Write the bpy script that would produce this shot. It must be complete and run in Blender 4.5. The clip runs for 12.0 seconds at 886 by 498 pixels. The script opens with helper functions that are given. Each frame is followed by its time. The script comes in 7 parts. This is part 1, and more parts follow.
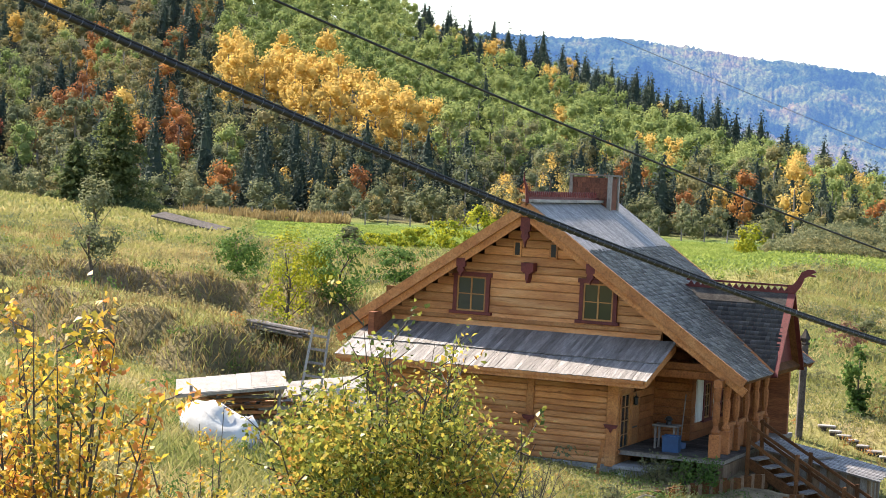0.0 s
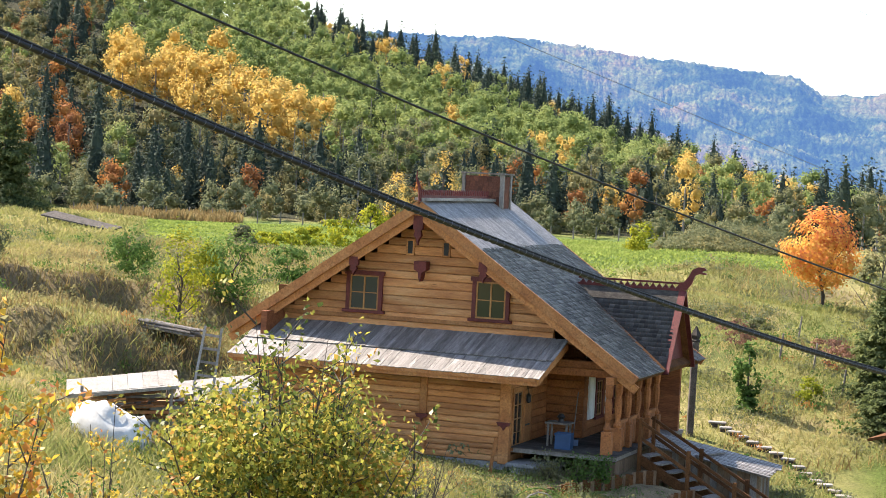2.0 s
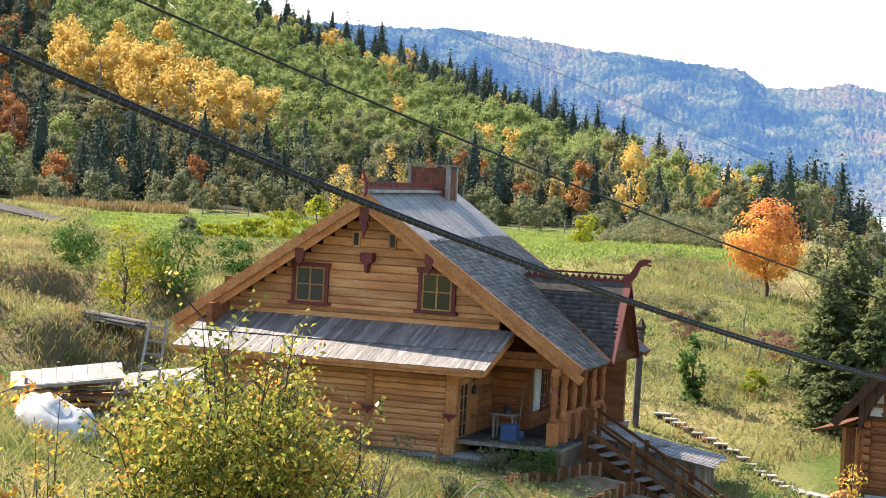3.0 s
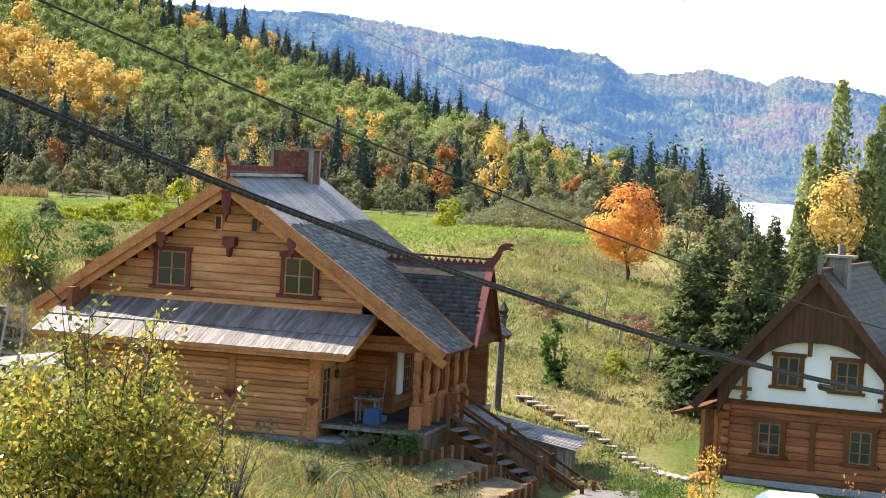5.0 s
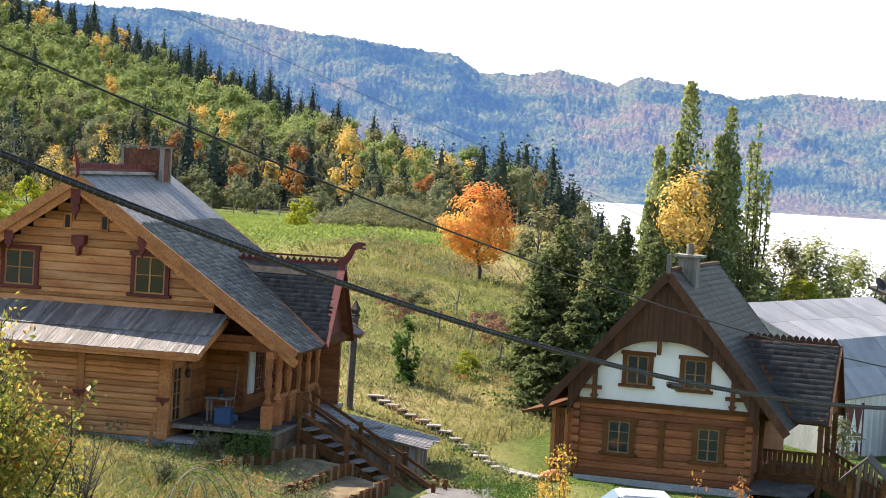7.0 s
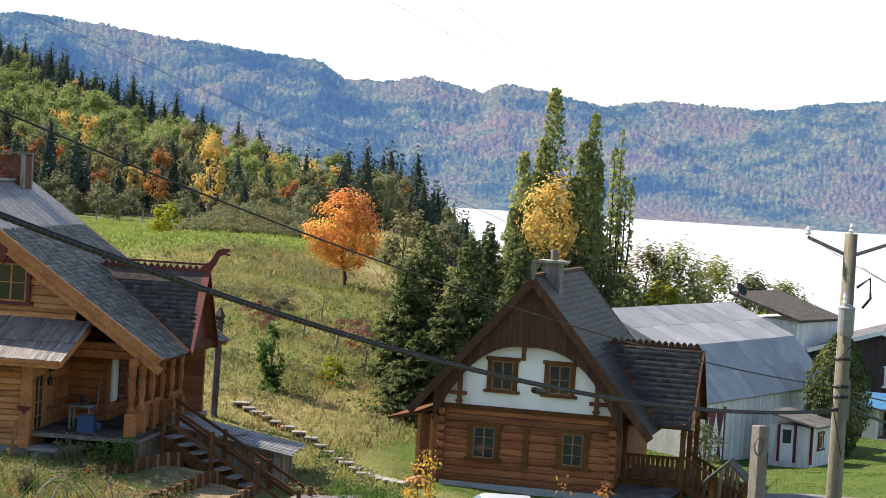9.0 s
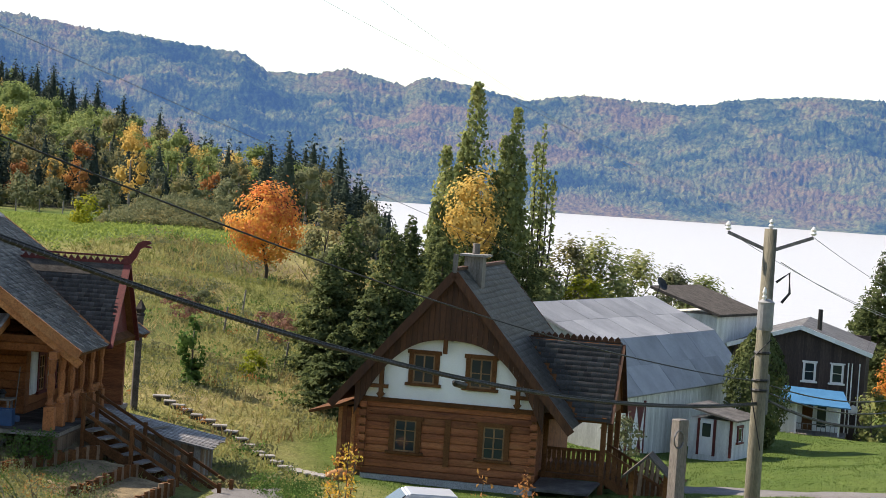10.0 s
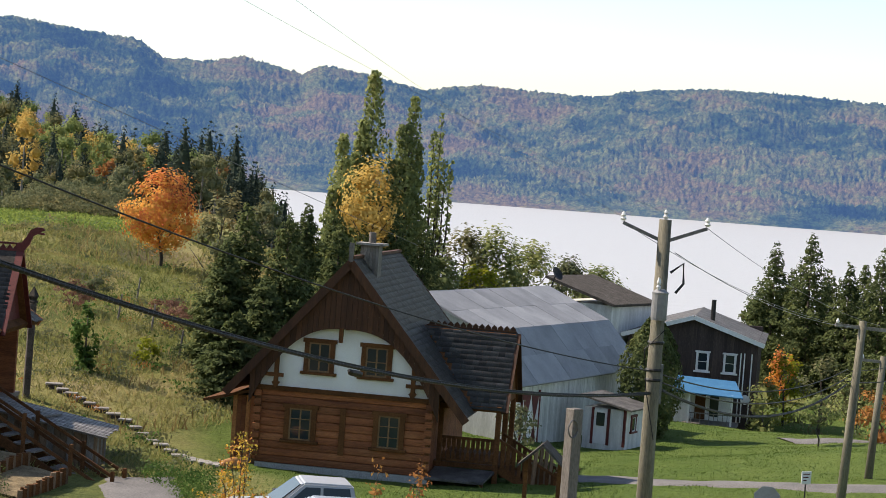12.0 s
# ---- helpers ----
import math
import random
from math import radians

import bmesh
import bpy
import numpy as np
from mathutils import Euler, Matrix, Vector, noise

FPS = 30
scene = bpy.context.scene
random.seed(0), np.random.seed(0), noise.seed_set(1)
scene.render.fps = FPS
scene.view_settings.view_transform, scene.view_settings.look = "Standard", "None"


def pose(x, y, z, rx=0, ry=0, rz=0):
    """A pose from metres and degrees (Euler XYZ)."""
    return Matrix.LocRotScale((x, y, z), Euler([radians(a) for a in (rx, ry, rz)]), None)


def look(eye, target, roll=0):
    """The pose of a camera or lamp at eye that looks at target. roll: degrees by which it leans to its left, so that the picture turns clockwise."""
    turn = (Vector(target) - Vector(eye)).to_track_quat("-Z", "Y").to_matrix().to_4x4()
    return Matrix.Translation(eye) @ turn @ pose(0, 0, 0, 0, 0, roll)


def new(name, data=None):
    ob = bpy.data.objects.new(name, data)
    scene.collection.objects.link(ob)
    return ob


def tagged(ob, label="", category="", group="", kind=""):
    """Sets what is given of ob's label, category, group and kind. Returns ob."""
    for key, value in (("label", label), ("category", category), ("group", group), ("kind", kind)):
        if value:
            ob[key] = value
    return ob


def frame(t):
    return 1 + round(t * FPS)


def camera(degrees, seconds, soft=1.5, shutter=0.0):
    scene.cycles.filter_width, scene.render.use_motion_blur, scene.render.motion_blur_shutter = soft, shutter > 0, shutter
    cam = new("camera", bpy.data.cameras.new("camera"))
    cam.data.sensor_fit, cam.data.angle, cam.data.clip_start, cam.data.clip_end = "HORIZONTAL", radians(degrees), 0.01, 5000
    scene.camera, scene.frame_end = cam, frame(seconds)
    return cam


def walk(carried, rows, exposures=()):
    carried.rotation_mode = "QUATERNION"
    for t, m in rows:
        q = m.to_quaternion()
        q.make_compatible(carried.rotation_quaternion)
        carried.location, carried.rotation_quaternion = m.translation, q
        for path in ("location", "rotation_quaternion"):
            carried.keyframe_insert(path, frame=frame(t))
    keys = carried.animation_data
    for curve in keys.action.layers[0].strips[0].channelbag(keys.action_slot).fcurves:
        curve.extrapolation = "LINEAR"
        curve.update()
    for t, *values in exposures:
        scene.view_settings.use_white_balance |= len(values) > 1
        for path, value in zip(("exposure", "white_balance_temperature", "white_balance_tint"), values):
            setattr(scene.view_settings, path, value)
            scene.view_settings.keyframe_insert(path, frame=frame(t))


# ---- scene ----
EYE = 9.2
TURNS = [
    (0.0, -0.000, -2.250, 2.900),
    (0.5, -1.247, -2.131, 2.666),
    (1.0, -1.969, -2.075, 2.602),
    (1.5, -2.427, -2.095, 2.838),
    (2.0, -2.946, -2.142, 2.891),
    (2.5, -3.608, -2.209, 2.860),
    (3.0, -4.441, -2.292, 2.979),
    (5.0, -8.231, -2.532, 3.154),
    (5.5, -9.328, -2.511, 2.951),
    (6.0, -10.491, -2.435, 2.941),
    (6.5, -11.412, -2.381, 3.151),
    (7.0, -12.292, -2.326, 3.425),
    (9.0, -15.983, -1.935, 3.496),
    (9.5, -17.073, -1.906, 3.581),
    (10.0, -18.134, -1.979, 3.805),
    (10.5, -19.017, -2.088, 3.940),
    (11.0, -19.822, -2.156, 4.119),
    (11.5, -20.439, -2.151, 4.243),
    (12.0, -21.003, -2.083, 4.251),
]
cam = camera(24.0, 12.0, soft=0.7)
# the camera turns on the spot, leaning a little to its left
walk(cam, [(t, pose(0, 0, EYE, 0, 0, yaw) @ pose(0, 0, 0, 90 + tilt, 0, 0) @ pose(0, 0, 0, 0, 0, roll)) for t, yaw, tilt, roll in TURNS],
     [(0.0, 1.78, 7000, 15), (3.0, 1.8, 7000, 15), (5.0, 1.76, 7000, 15), (7.0, 1.55, 7000, 15), (9.0, 1.2, 7000, 15), (10.5, 0.82, 7000, 15), (12.0, 0.66, 7000, 15)])

# ---- light ----
SUN_AZ, SUN_EL = -52.0, 44.0   # degrees clockwise from +y, and above the horizon
world = bpy.data.worlds.new("world")
scene.world = world
world.use_nodes = True
wn, wl = world.node_tree.nodes, world.node_tree.links
sky = wn.new("ShaderNodeTexSky")
sky.sky_type, sky.sun_disc = "NISHITA", False
sky.sun_elevation, sky.sun_rotation = radians(SUN_EL), radians(SUN_AZ)
sky.air_density, sky.dust_density, sky.ozone_density = 1.0, 0.5, 1.0
wl.new(sky.outputs[0], wn["Background"].inputs[0])
wn["Background"].inputs[1].default_value = 0.124
sun = new("sun", bpy.data.lights.new("sun", "SUN"))
sun.data.energy, sun.data.angle, sun.data.color = 5.0, radians(0.6), (1.0, 0.93, 0.82)
sun.matrix_world = look((0, 0, 0), (-math.sin(radians(SUN_AZ)) * math.cos(radians(SUN_EL)), -math.cos(radians(SUN_AZ)) * math.cos(radians(SUN_EL)), -math.sin(radians(SUN_EL))))
sun.location = (0, 300, 200)


# ---- materials ----
def ramp(nt, stops):
    node = nt.nodes.new("ShaderNodeValToRGB")
    el = node.color_ramp.elements
    while len(el) < len(stops):
        el.new(0.5)
    for e, (p, c) in zip(el, stops):
        e.position, e.color = p, (*c, 1)
    return node


def noise_node(nt, scale, vec, detail=5.0, rough=0.6):
    n = nt.nodes.new("ShaderNodeTexNoise")
    n.inputs["Scale"].default_value, n.inputs["Detail"].default_value, n.inputs["Roughness"].default_value = scale, detail, rough
    nt.links.new(vec, n.inputs["Vector"])
    return n


def mixed(nt, kind, a, b, fac):
    m = nt.nodes.new("ShaderNodeMix")
    m.data_type, m.blend_type = "RGBA", kind
    for socket, value in ((m.inputs[0], fac), (m.inputs[6], a), (m.inputs[7], b)):
        if isinstance(value, (float, int)):
            socket.default_value = value
        elif isinstance(value, tuple):
            socket.default_value = (*value, 1)
        else:
            nt.links.new(value, socket)
    return m.outputs[2]


def surf(name, colours, scale=2.0, stretch=(1, 1, 1), rough=0.8, bump=0.3, fine=30.0, vary=0.3, metal=0.0, spec=0.3, grain=0.5, island=False, world_space=False, knots=False):
    """A worn surface: broad stains, fine grain, relief, and a tint of its own for each piece."""
    m = bpy.data.materials.new(name)
    m.use_nodes = True
    nt = m.node_tree
    b = nt.nodes["Principled BSDF"]
    if world_space:
        vec = nt.nodes.new("ShaderNodeNewGeometry").outputs["Position"]
    else:
        vec = nt.nodes.new("ShaderNodeTexCoord").outputs["Object"]
    mp = nt.nodes.new("ShaderNodeMapping")
    mp.inputs["Scale"].default_value = stretch
    nt.links.new(vec, mp.inputs["Vector"])
    own = nt.nodes.new("ShaderNodeObjectInfo").outputs["Random"]
    if island:
        own = nt.nodes.new("ShaderNodeNewGeometry").outputs["Random Per Island"]
    off = nt.nodes.new("ShaderNodeVectorMath")
    off.operation = "MULTIPLY_ADD"
    nt.links.new(own, off.inputs[0])
    off.inputs[1].default_value = (37.0, 17.0, 23.0)
    nt.links.new(mp.outputs[0], off.inputs[2])
    broad = noise_node(nt, scale, off.outputs[0], 6.0)
    k = len(colours)
    col = ramp(nt, [(0.28 + 0.44 * i / max(k - 1, 1), c) for i, c in enumerate(colours)])
    nt.links.new(broad.outputs[0], col.inputs[0])
    small = noise_node(nt, fine, off.outputs[0], 4.0, 0.7)
    g = ramp(nt, [(0.3, (1 - grain,) * 3), (0.6, (1.0,) * 3)])
    nt.links.new(small.outputs[0], g.inputs[0])
    c = mixed(nt, "MULTIPLY", col.outputs[0], g.outputs[0], 1.0)
    if knots:
        # branch knots and drying cracks
        vo = nt.nodes.new("ShaderNodeTexVoronoi")
        vo.inputs["Scale"].default_value = 1.5
        nt.links.new(off.outputs[0], vo.inputs["Vector"])
        kn = ramp(nt, [(0.035, (0.25, 0.2, 0.16)), (0.085, (1.0,) * 3)])
        nt.links.new(vo.outputs["Distance"], kn.inputs[0])
        c = mixed(nt, "MULTIPLY", c, kn.outputs[0], 1.0)
        st = nt.nodes.new("ShaderNodeMapping")
        st.inputs["Scale"].default_value = (0.6, 6.0, 6.0)
        nt.links.new(off.outputs[0], st.inputs[0])
        cr = noise_node(nt, 3.0, st.outputs[0], 3.0)
        ck = ramp(nt, [(0.3, (0.4, 0.33, 0.28)), (0.37, (1.0,) * 3)])
        nt.links.new(cr.outputs[0], ck.inputs[0])
        c = mixed(nt, "MULTIPLY", c, ck.outputs[0], 1.0)
    tint = ramp(nt, [(0.0, (1 - vary,) * 3), (1.0, (1 + vary * 0.4,) * 3)])
    nt.links.new(own, tint.inputs[0])
    c = mixed(nt, "MULTIPLY", c, tint.outputs[0], 1.0)
    nt.links.new(c, b.inputs["Base Color"])
    b.inputs["Roughness"].default_value, b.inputs["Metallic"].default_value, b.inputs["Specular IOR Level"].default_value = rough, metal, spec
    if bump:
        bp = nt.nodes.new("ShaderNodeBump")
        bp.inputs["Strength"].default_value, bp.inputs["Distance"].default_value = bump, 0.03
        nt.links.new(small.outputs[0], bp.inputs["Height"])
        nt.links.new(bp.outputs[0], b.inputs["Normal"])
    return m


def leafy(name, colours, patch=0.12, through_light=0.4, rough=0.55, own=0.55, gloss=0.06):
    """Leaves: each takes a colour of its own, in drifts, and lets light through."""
    m = bpy.data.materials.new(name)
    m.use_nodes = True
    nt = m.node_tree
    b = nt.nodes["Principled BSDF"]
    geo = nt.nodes.new("ShaderNodeNewGeometry")
    big = noise_node(nt, patch, geo.outputs["Position"], 2.0)
    add = nt.nodes.new("ShaderNodeMath")
    add.operation = "MULTIPLY_ADD"
    nt.links.new(geo.outputs["Random Per Island"], add.inputs[0])
    add.inputs[1].default_value = own
    sub = nt.nodes.new("ShaderNodeMath")
    sub.operation = "MULTIPLY_ADD"
    nt.links.new(big.outputs[0], sub.inputs[0])
    sub.inputs[1].default_value, sub.inputs[2].default_value = 1.6, -0.3 - own / 2
    nt.links.new(sub.outputs[0], add.inputs[2])
    k = len(colours)
    col = ramp(nt, [(i / max(k - 1, 1), c) for i, c in enumerate(colours)])
    nt.links.new(add.outputs[0], col.inputs[0])
    nt.links.new(col.outputs[0], b.inputs["Base Color"])
    b.inputs["Roughness"].default_value, b.inputs["Specular IOR Level"].default_value = (0.42 if gloss > 0.1 else 0.75), gloss
    tr = nt.nodes.new("ShaderNodeBsdfTranslucent")
    nt.links.new(col.outputs[0], tr.inputs["Color"])
    mx = nt.nodes.new("ShaderNodeMixShader")
    mx.inputs[0].default_value = through_light
    nt.links.new(b.outputs[0], mx.inputs[1])
    nt.links.new(tr.outputs[0], mx.inputs[2])
    nt.links.new(mx.outputs[0], nt.nodes["Material Output"].inputs["Surface"])
    return m


def glass(name, tint=(0.02, 0.03, 0.035)):
    m = bpy.data.materials.new(name)
    m.use_nodes = True
    b = m.node_tree.nodes["Principled BSDF"]
    b.inputs["Base Color"].default_value = (*tint, 1)
    b.inputs["Roughness"].default_value, b.inputs["Specular IOR Level"].default_value = 0.04, 0.45
    return m


LOG = surf("golden_log", [(0.36, 0.13, 0.045), (0.56, 0.245, 0.09), (0.68, 0.365, 0.16)], 1.3, (0.5, 3, 3), 0.65, 0.45, 14, 0.35, grain=0.3, knots=True)
LOG_NEW = surf("honey_timber", [(0.34, 0.12, 0.038), (0.48, 0.2, 0.068), (0.58, 0.28, 0.105)], 1.5, (1, 1, 1), 0.7, 0.4, 16, 0.3)
RED_WOOD = surf("oxblood_wood", [(0.10, 0.018, 0.015), (0.17, 0.035, 0.03)], 3, (1, 1, 1), 0.6, 0.2, 25, 0.2)
FRAME_WOOD = surf("amber_frame", [(0.34, 0.15, 0.045), (0.46, 0.23, 0.075)], 3, (1, 1, 1), 0.5, 0.15, 25, 0.15)
BROWN_WOOD = surf("brown_timber", [(0.10, 0.042, 0.016), (0.2, 0.085, 0.032)], 2, (1, 1, 1), 0.85, 0.3, 18, 0.3, spec=0.12)
PORCH_WOOD = surf("porch_timber", [(0.26, 0.09, 0.03), (0.44, 0.17, 0.06)], 2, (1, 1, 1), 0.7, 0.3, 18, 0.3, spec=0.2)
SASH_WOOD = surf("dull_sash_wood", [(0.2, 0.11, 0.05), (0.3, 0.18, 0.085)], 3, (1, 1, 1), 0.6, 0.15, 25, 0.15)
BROWN_LOG = surf("brown_log", [(0.19, 0.058, 0.025), (0.36, 0.12, 0.046), (0.44, 0.175, 0.07)], 1.2, (0.4, 3, 3), 0.75, 0.45, 14, 0.45, knots=True)
DARK_BOARD = surf("dark_board", [(0.05, 0.02, 0.01), (0.12, 0.048, 0.02)], 2, (3, 3, 0.4), 0.7, 0.3, 18, 0.35)
GREY_PLANK = surf("weathered_plank", [(0.12, 0.108, 0.096), (0.23, 0.212, 0.195), (0.34, 0.32, 0.3)], 2.5, (3, 0.5, 1), 0.55, 0.5, 18, 0.42, spec=0.5)
GREY_SHAKE = surf("grey_shake", [(0.07, 0.064, 0.058), (0.18, 0.168, 0.152), (0.33, 0.31, 0.285)], 1.5, (1, 1, 1), 0.6, 0.5, 20, 0.75, spec=0.25, island=True)
DARK_SHAKE = surf("charcoal_shake", [(0.03, 0.028, 0.028), (0.06, 0.057, 0.057), (0.10, 0.096, 0.096)], 1.5, (1, 1, 1), 0.6, 0.4, 20, 0.5, spec=0.3, island=True)
GREY_WOOD = surf("silvered_wood", [(0.16, 0.14, 0.12), (0.3, 0.27, 0.24)], 2.5, (2, 2, 0.5), 0.75, 0.4, 22, 0.35)
SHED_WOOD = surf("shed_board", [(0.12, 0.07, 0.04), (0.25, 0.16, 0.095), (0.32, 0.23, 0.15)], 2, (3, 3, 0.4), 0.8, 0.4, 20, 0.4)
PLASTER = surf("lime_plaster", [(0.68, 0.66, 0.62), (0.8, 0.79, 0.76)], 0.8, (1, 1, 1), 0.9, 0.15, 25, 0.05, grain=0.12)
WHITE_PAINT = surf("white_paint", [(0.62, 0.62, 0.6), (0.8, 0.8, 0.78)], 1.5, (1, 1, 0.4), 0.6, 0.1, 25, 0.08, grain=0.15)
WHITE_BOARD = surf("white_board", [(0.5, 0.5, 0.47), (0.78, 0.78, 0.75)], 1.5, (2, 2, 0.3), 0.75, 0.2, 20, 0.15, grain=0.25)
TIN = surf("galvanised_sheet", [(0.2, 0.205, 0.21), (0.29, 0.295, 0.3), (0.36, 0.36, 0.365)], 0.5, (1, 1, 1), 0.6, 0.1, 12, 0.2, 0.1, 0.3, grain=0.2)
STONE = surf("grey_stone", [(0.2, 0.2, 0.19), (0.4, 0.39, 0.37)], 2, (1, 1, 1), 0.9, 0.4, 20, 0.3)
PALE_CUT = surf("pale_cut_wood", [(0.22, 0.205, 0.185), (0.38, 0.36, 0.32)], 3, (1, 1, 1), 0.9, 0.3, 25, 0.2)
CONCRETE = surf("concrete", [(0.3, 0.3, 0.29), (0.45, 0.45, 0.43)], 1, (1, 1, 1), 0.9, 0.3, 25, 0.1)
BRICK_RED = surf("red_shingle", [(0.10, 0.035, 0.02), (0.19, 0.07, 0.04)], 3, (1, 1, 1), 0.8, 0.4, 20, 0.4)
MUD_BROWN = surf("brown_siding", [(0.045, 0.03, 0.026), (0.085, 0.06, 0.052)], 2, (3, 3, 0.3), 0.75, 0.3, 18, 0.3)
SUNK_PLANK = surf("old_grey_plank", [(0.05, 0.045, 0.04), (0.10, 0.09, 0.08), (0.15, 0.135, 0.12)], 2.5, (1, 3, 1), 0.95, 0.5, 18, 0.4, spec=0.05)
BLUE_TIN = surf("blue_sheet", [(0.035, 0.13, 0.26), (0.06, 0.19, 0.34)], 1.5, (1, 1, 1), 0.45, 0.1, 15, 0.1, grain=0.2)
POLE_WOOD = surf("pole_wood", [(0.1, 0.092, 0.065), (0.18, 0.165, 0.12), (0.25, 0.24, 0.18)], 2.0, (3, 3, 0.3), 0.85, 0.5, 25, 0.1)
CABLE = surf("black_cable", [(0.008, 0.008, 0.009), (0.02, 0.02, 0.021)], 8, (1, 1, 1), 0.55, 0.2, 60, 0.0, spec=0.25)
WIRE = surf("steel_wire", [(0.1, 0.1, 0.105), (0.2, 0.2, 0.21)], 8, (1, 1, 1), 0.4, 0.0, 60, 0.0, 0.6)
IRON = surf("black_iron", [(0.012, 0.012, 0.012), (0.03, 0.03, 0.03)], 6, (1, 1, 1), 0.5, 0.1, 30, 0.1)
PANE = glass("window_glass")
PANE_PALE = glass("curtained_glass", (0.028, 0.032, 0.022))
BARK = surf("bark", [(0.05, 0.04, 0.03), (0.12, 0.1, 0.08)], 3, (3, 3, 0.6), 0.9, 0.5, 20, 0.2)
PALE_BARK = surf("pale_bark", [(0.2, 0.19, 0.16), (0.34, 0.32, 0.28)], 3, (2, 2, 0.8), 0.9, 0.4, 20, 0.2)
# SPRUCE to MIXED_OLIVE: paler, bluer base colours imitate haze over the far wood
SPRUCE = leafy("spruce_needles", [(0.026, 0.04, 0.034), (0.042, 0.06, 0.045), (0.07, 0.092, 0.06)], 0.2, 0.2, 0.7, 0.35)
ASPEN_GREEN = leafy("aspen_green_leaves", [(0.11, 0.155, 0.055), (0.2, 0.25, 0.085), (0.32, 0.34, 0.12)], 0.09, 0.45, own=0.14)
ASPEN_YELLOW = leafy("aspen_yellow_leaves", [(0.42, 0.27, 0.075), (0.56, 0.39, 0.11), (0.6, 0.46, 0.16)], 0.14, 0.42, own=0.16)
MIXED_OLIVE = leafy("olive_leaves", [(0.075, 0.1, 0.06), (0.13, 0.145, 0.075), (0.21, 0.19, 0.085), (0.32, 0.22, 0.1)], 0.16, 0.4, own=0.14)
RUST = leafy("rust_leaves", [(0.16, 0.075, 0.045), (0.34, 0.145, 0.05), (0.42, 0.24, 0.07)], 0.15, 0.32, own=0.35)
CRIMSON = leafy("crimson_leaves", [(0.2, 0.075, 0.055), (0.34, 0.14, 0.085)], 0.2)
WILLOW = leafy("greygreen_leaves", [(0.09, 0.11, 0.06), (0.155, 0.17, 0.09), (0.25, 0.25, 0.13)], 0.2)
MAPLE = leafy("maple_orange_leaves", [(0.5, 0.14, 0.07), (0.62, 0.23, 0.07), (0.68, 0.36, 0.08), (0.66, 0.46, 0.12)], 0.4, 0.42)
POPLAR = leafy("poplar_leaves", [(0.12, 0.15, 0.06), (0.23, 0.265, 0.1), (0.36, 0.36, 0.14)], 0.3, 0.5)
APPLE = leafy("apple_leaves", [(0.05, 0.075, 0.02), (0.11, 0.14, 0.03), (0.21, 0.225, 0.042), (0.33, 0.3, 0.055), (0.44, 0.32, 0.065), (0.42, 0.19, 0.05)], 0.8, 0.45, own=0.75, gloss=0.12)
SHRUB_GOLD = leafy("golden_shrub_leaves", [(0.10, 0.12, 0.03), (0.26, 0.2, 0.035), (0.5, 0.33, 0.045), (0.62, 0.41, 0.06), (0.55, 0.24, 0.06), (0.34, 0.12, 0.045)], 0.9, 0.45, own=0.8, gloss=0.12)
FRESH = leafy("fresh_green_leaves", [(0.04, 0.085, 0.022), (0.08, 0.145, 0.034), (0.15, 0.22, 0.055)], 0.5, 0.3, gloss=0.05)
DULL_RED = leafy("dull_red_brown_leaves", [(0.12, 0.075, 0.055), (0.19, 0.1, 0.07), (0.26, 0.15, 0.1)], 0.6, 0.3)
LIME = leafy("lime_leaves", [(0.12, 0.16, 0.02), (0.25, 0.27, 0.025), (0.36, 0.32, 0.03)], 0.6)
GRASS = leafy("meadow_grass", [(0.1, 0.13, 0.04), (0.19, 0.2, 0.062), (0.285, 0.255, 0.098), (0.4, 0.31, 0.15)], 0.16, 0.45, own=0.35)
LAWN_GRASS = leafy("lawn_grass", [(0.06, 0.1, 0.02), (0.085, 0.13, 0.03), (0.12, 0.155, 0.04)], 0.2, 0.45)
FIELD_GRASS = leafy("field_grass", [(0.15, 0.21, 0.045), (0.21, 0.265, 0.06), (0.28, 0.31, 0.09)], 0.15, 0.45, own=0.4)
DRY_GRASS = leafy("dry_grass", [(0.13, 0.09, 0.04), (0.26, 0.19, 0.08), (0.34, 0.25, 0.11)], 0.3, 0.25)


# ---- building helpers ----
def mesh_of(name, verts, faces):
    """A mesh of four-cornered faces from arrays."""
    me = bpy.data.meshes.new(name)
    verts, faces = np.asarray(verts, np.float32), np.asarray(faces, np.int32)
    me.vertices.add(len(verts))
    me.vertices.foreach_set("co", verts.ravel())
    me.loops.add(faces.size)
    me.loops.foreach_set("vertex_index", faces.ravel())
    me.polygons.add(len(faces))
    me.polygons.foreach_set("loop_start", np.arange(len(faces), dtype=np.int32) * 4)
    me.update(calc_edges=True)
    me.validate()
    return me


def thing(name, label, category, m=None, group="", kind=""):
    e = new(name)
    e.empty_display_size = 0.2
    if m is not None:
        e.matrix_world = m
    return tagged(e, label, category, group, kind)


def part(name, bm, material, parent=None, label="", smooth=False):
    if isinstance(bm, bpy.types.Mesh):
        me = bm
    else:
        me = bpy.data.meshes.new(name)
        bmesh.ops.recalc_face_normals(bm, faces=bm.faces)
        bm.to_mesh(me)
        bm.free()
    if material is not None and not me.materials:
        me.materials.append(material)
    if smooth:
        me.polygons.foreach_set("use_smooth", [True] * len(me.polygons))
    ob = new(name, me)
    if parent is not None:
        ob.parent = parent
    if label:
        ob["label"] = label
    return ob


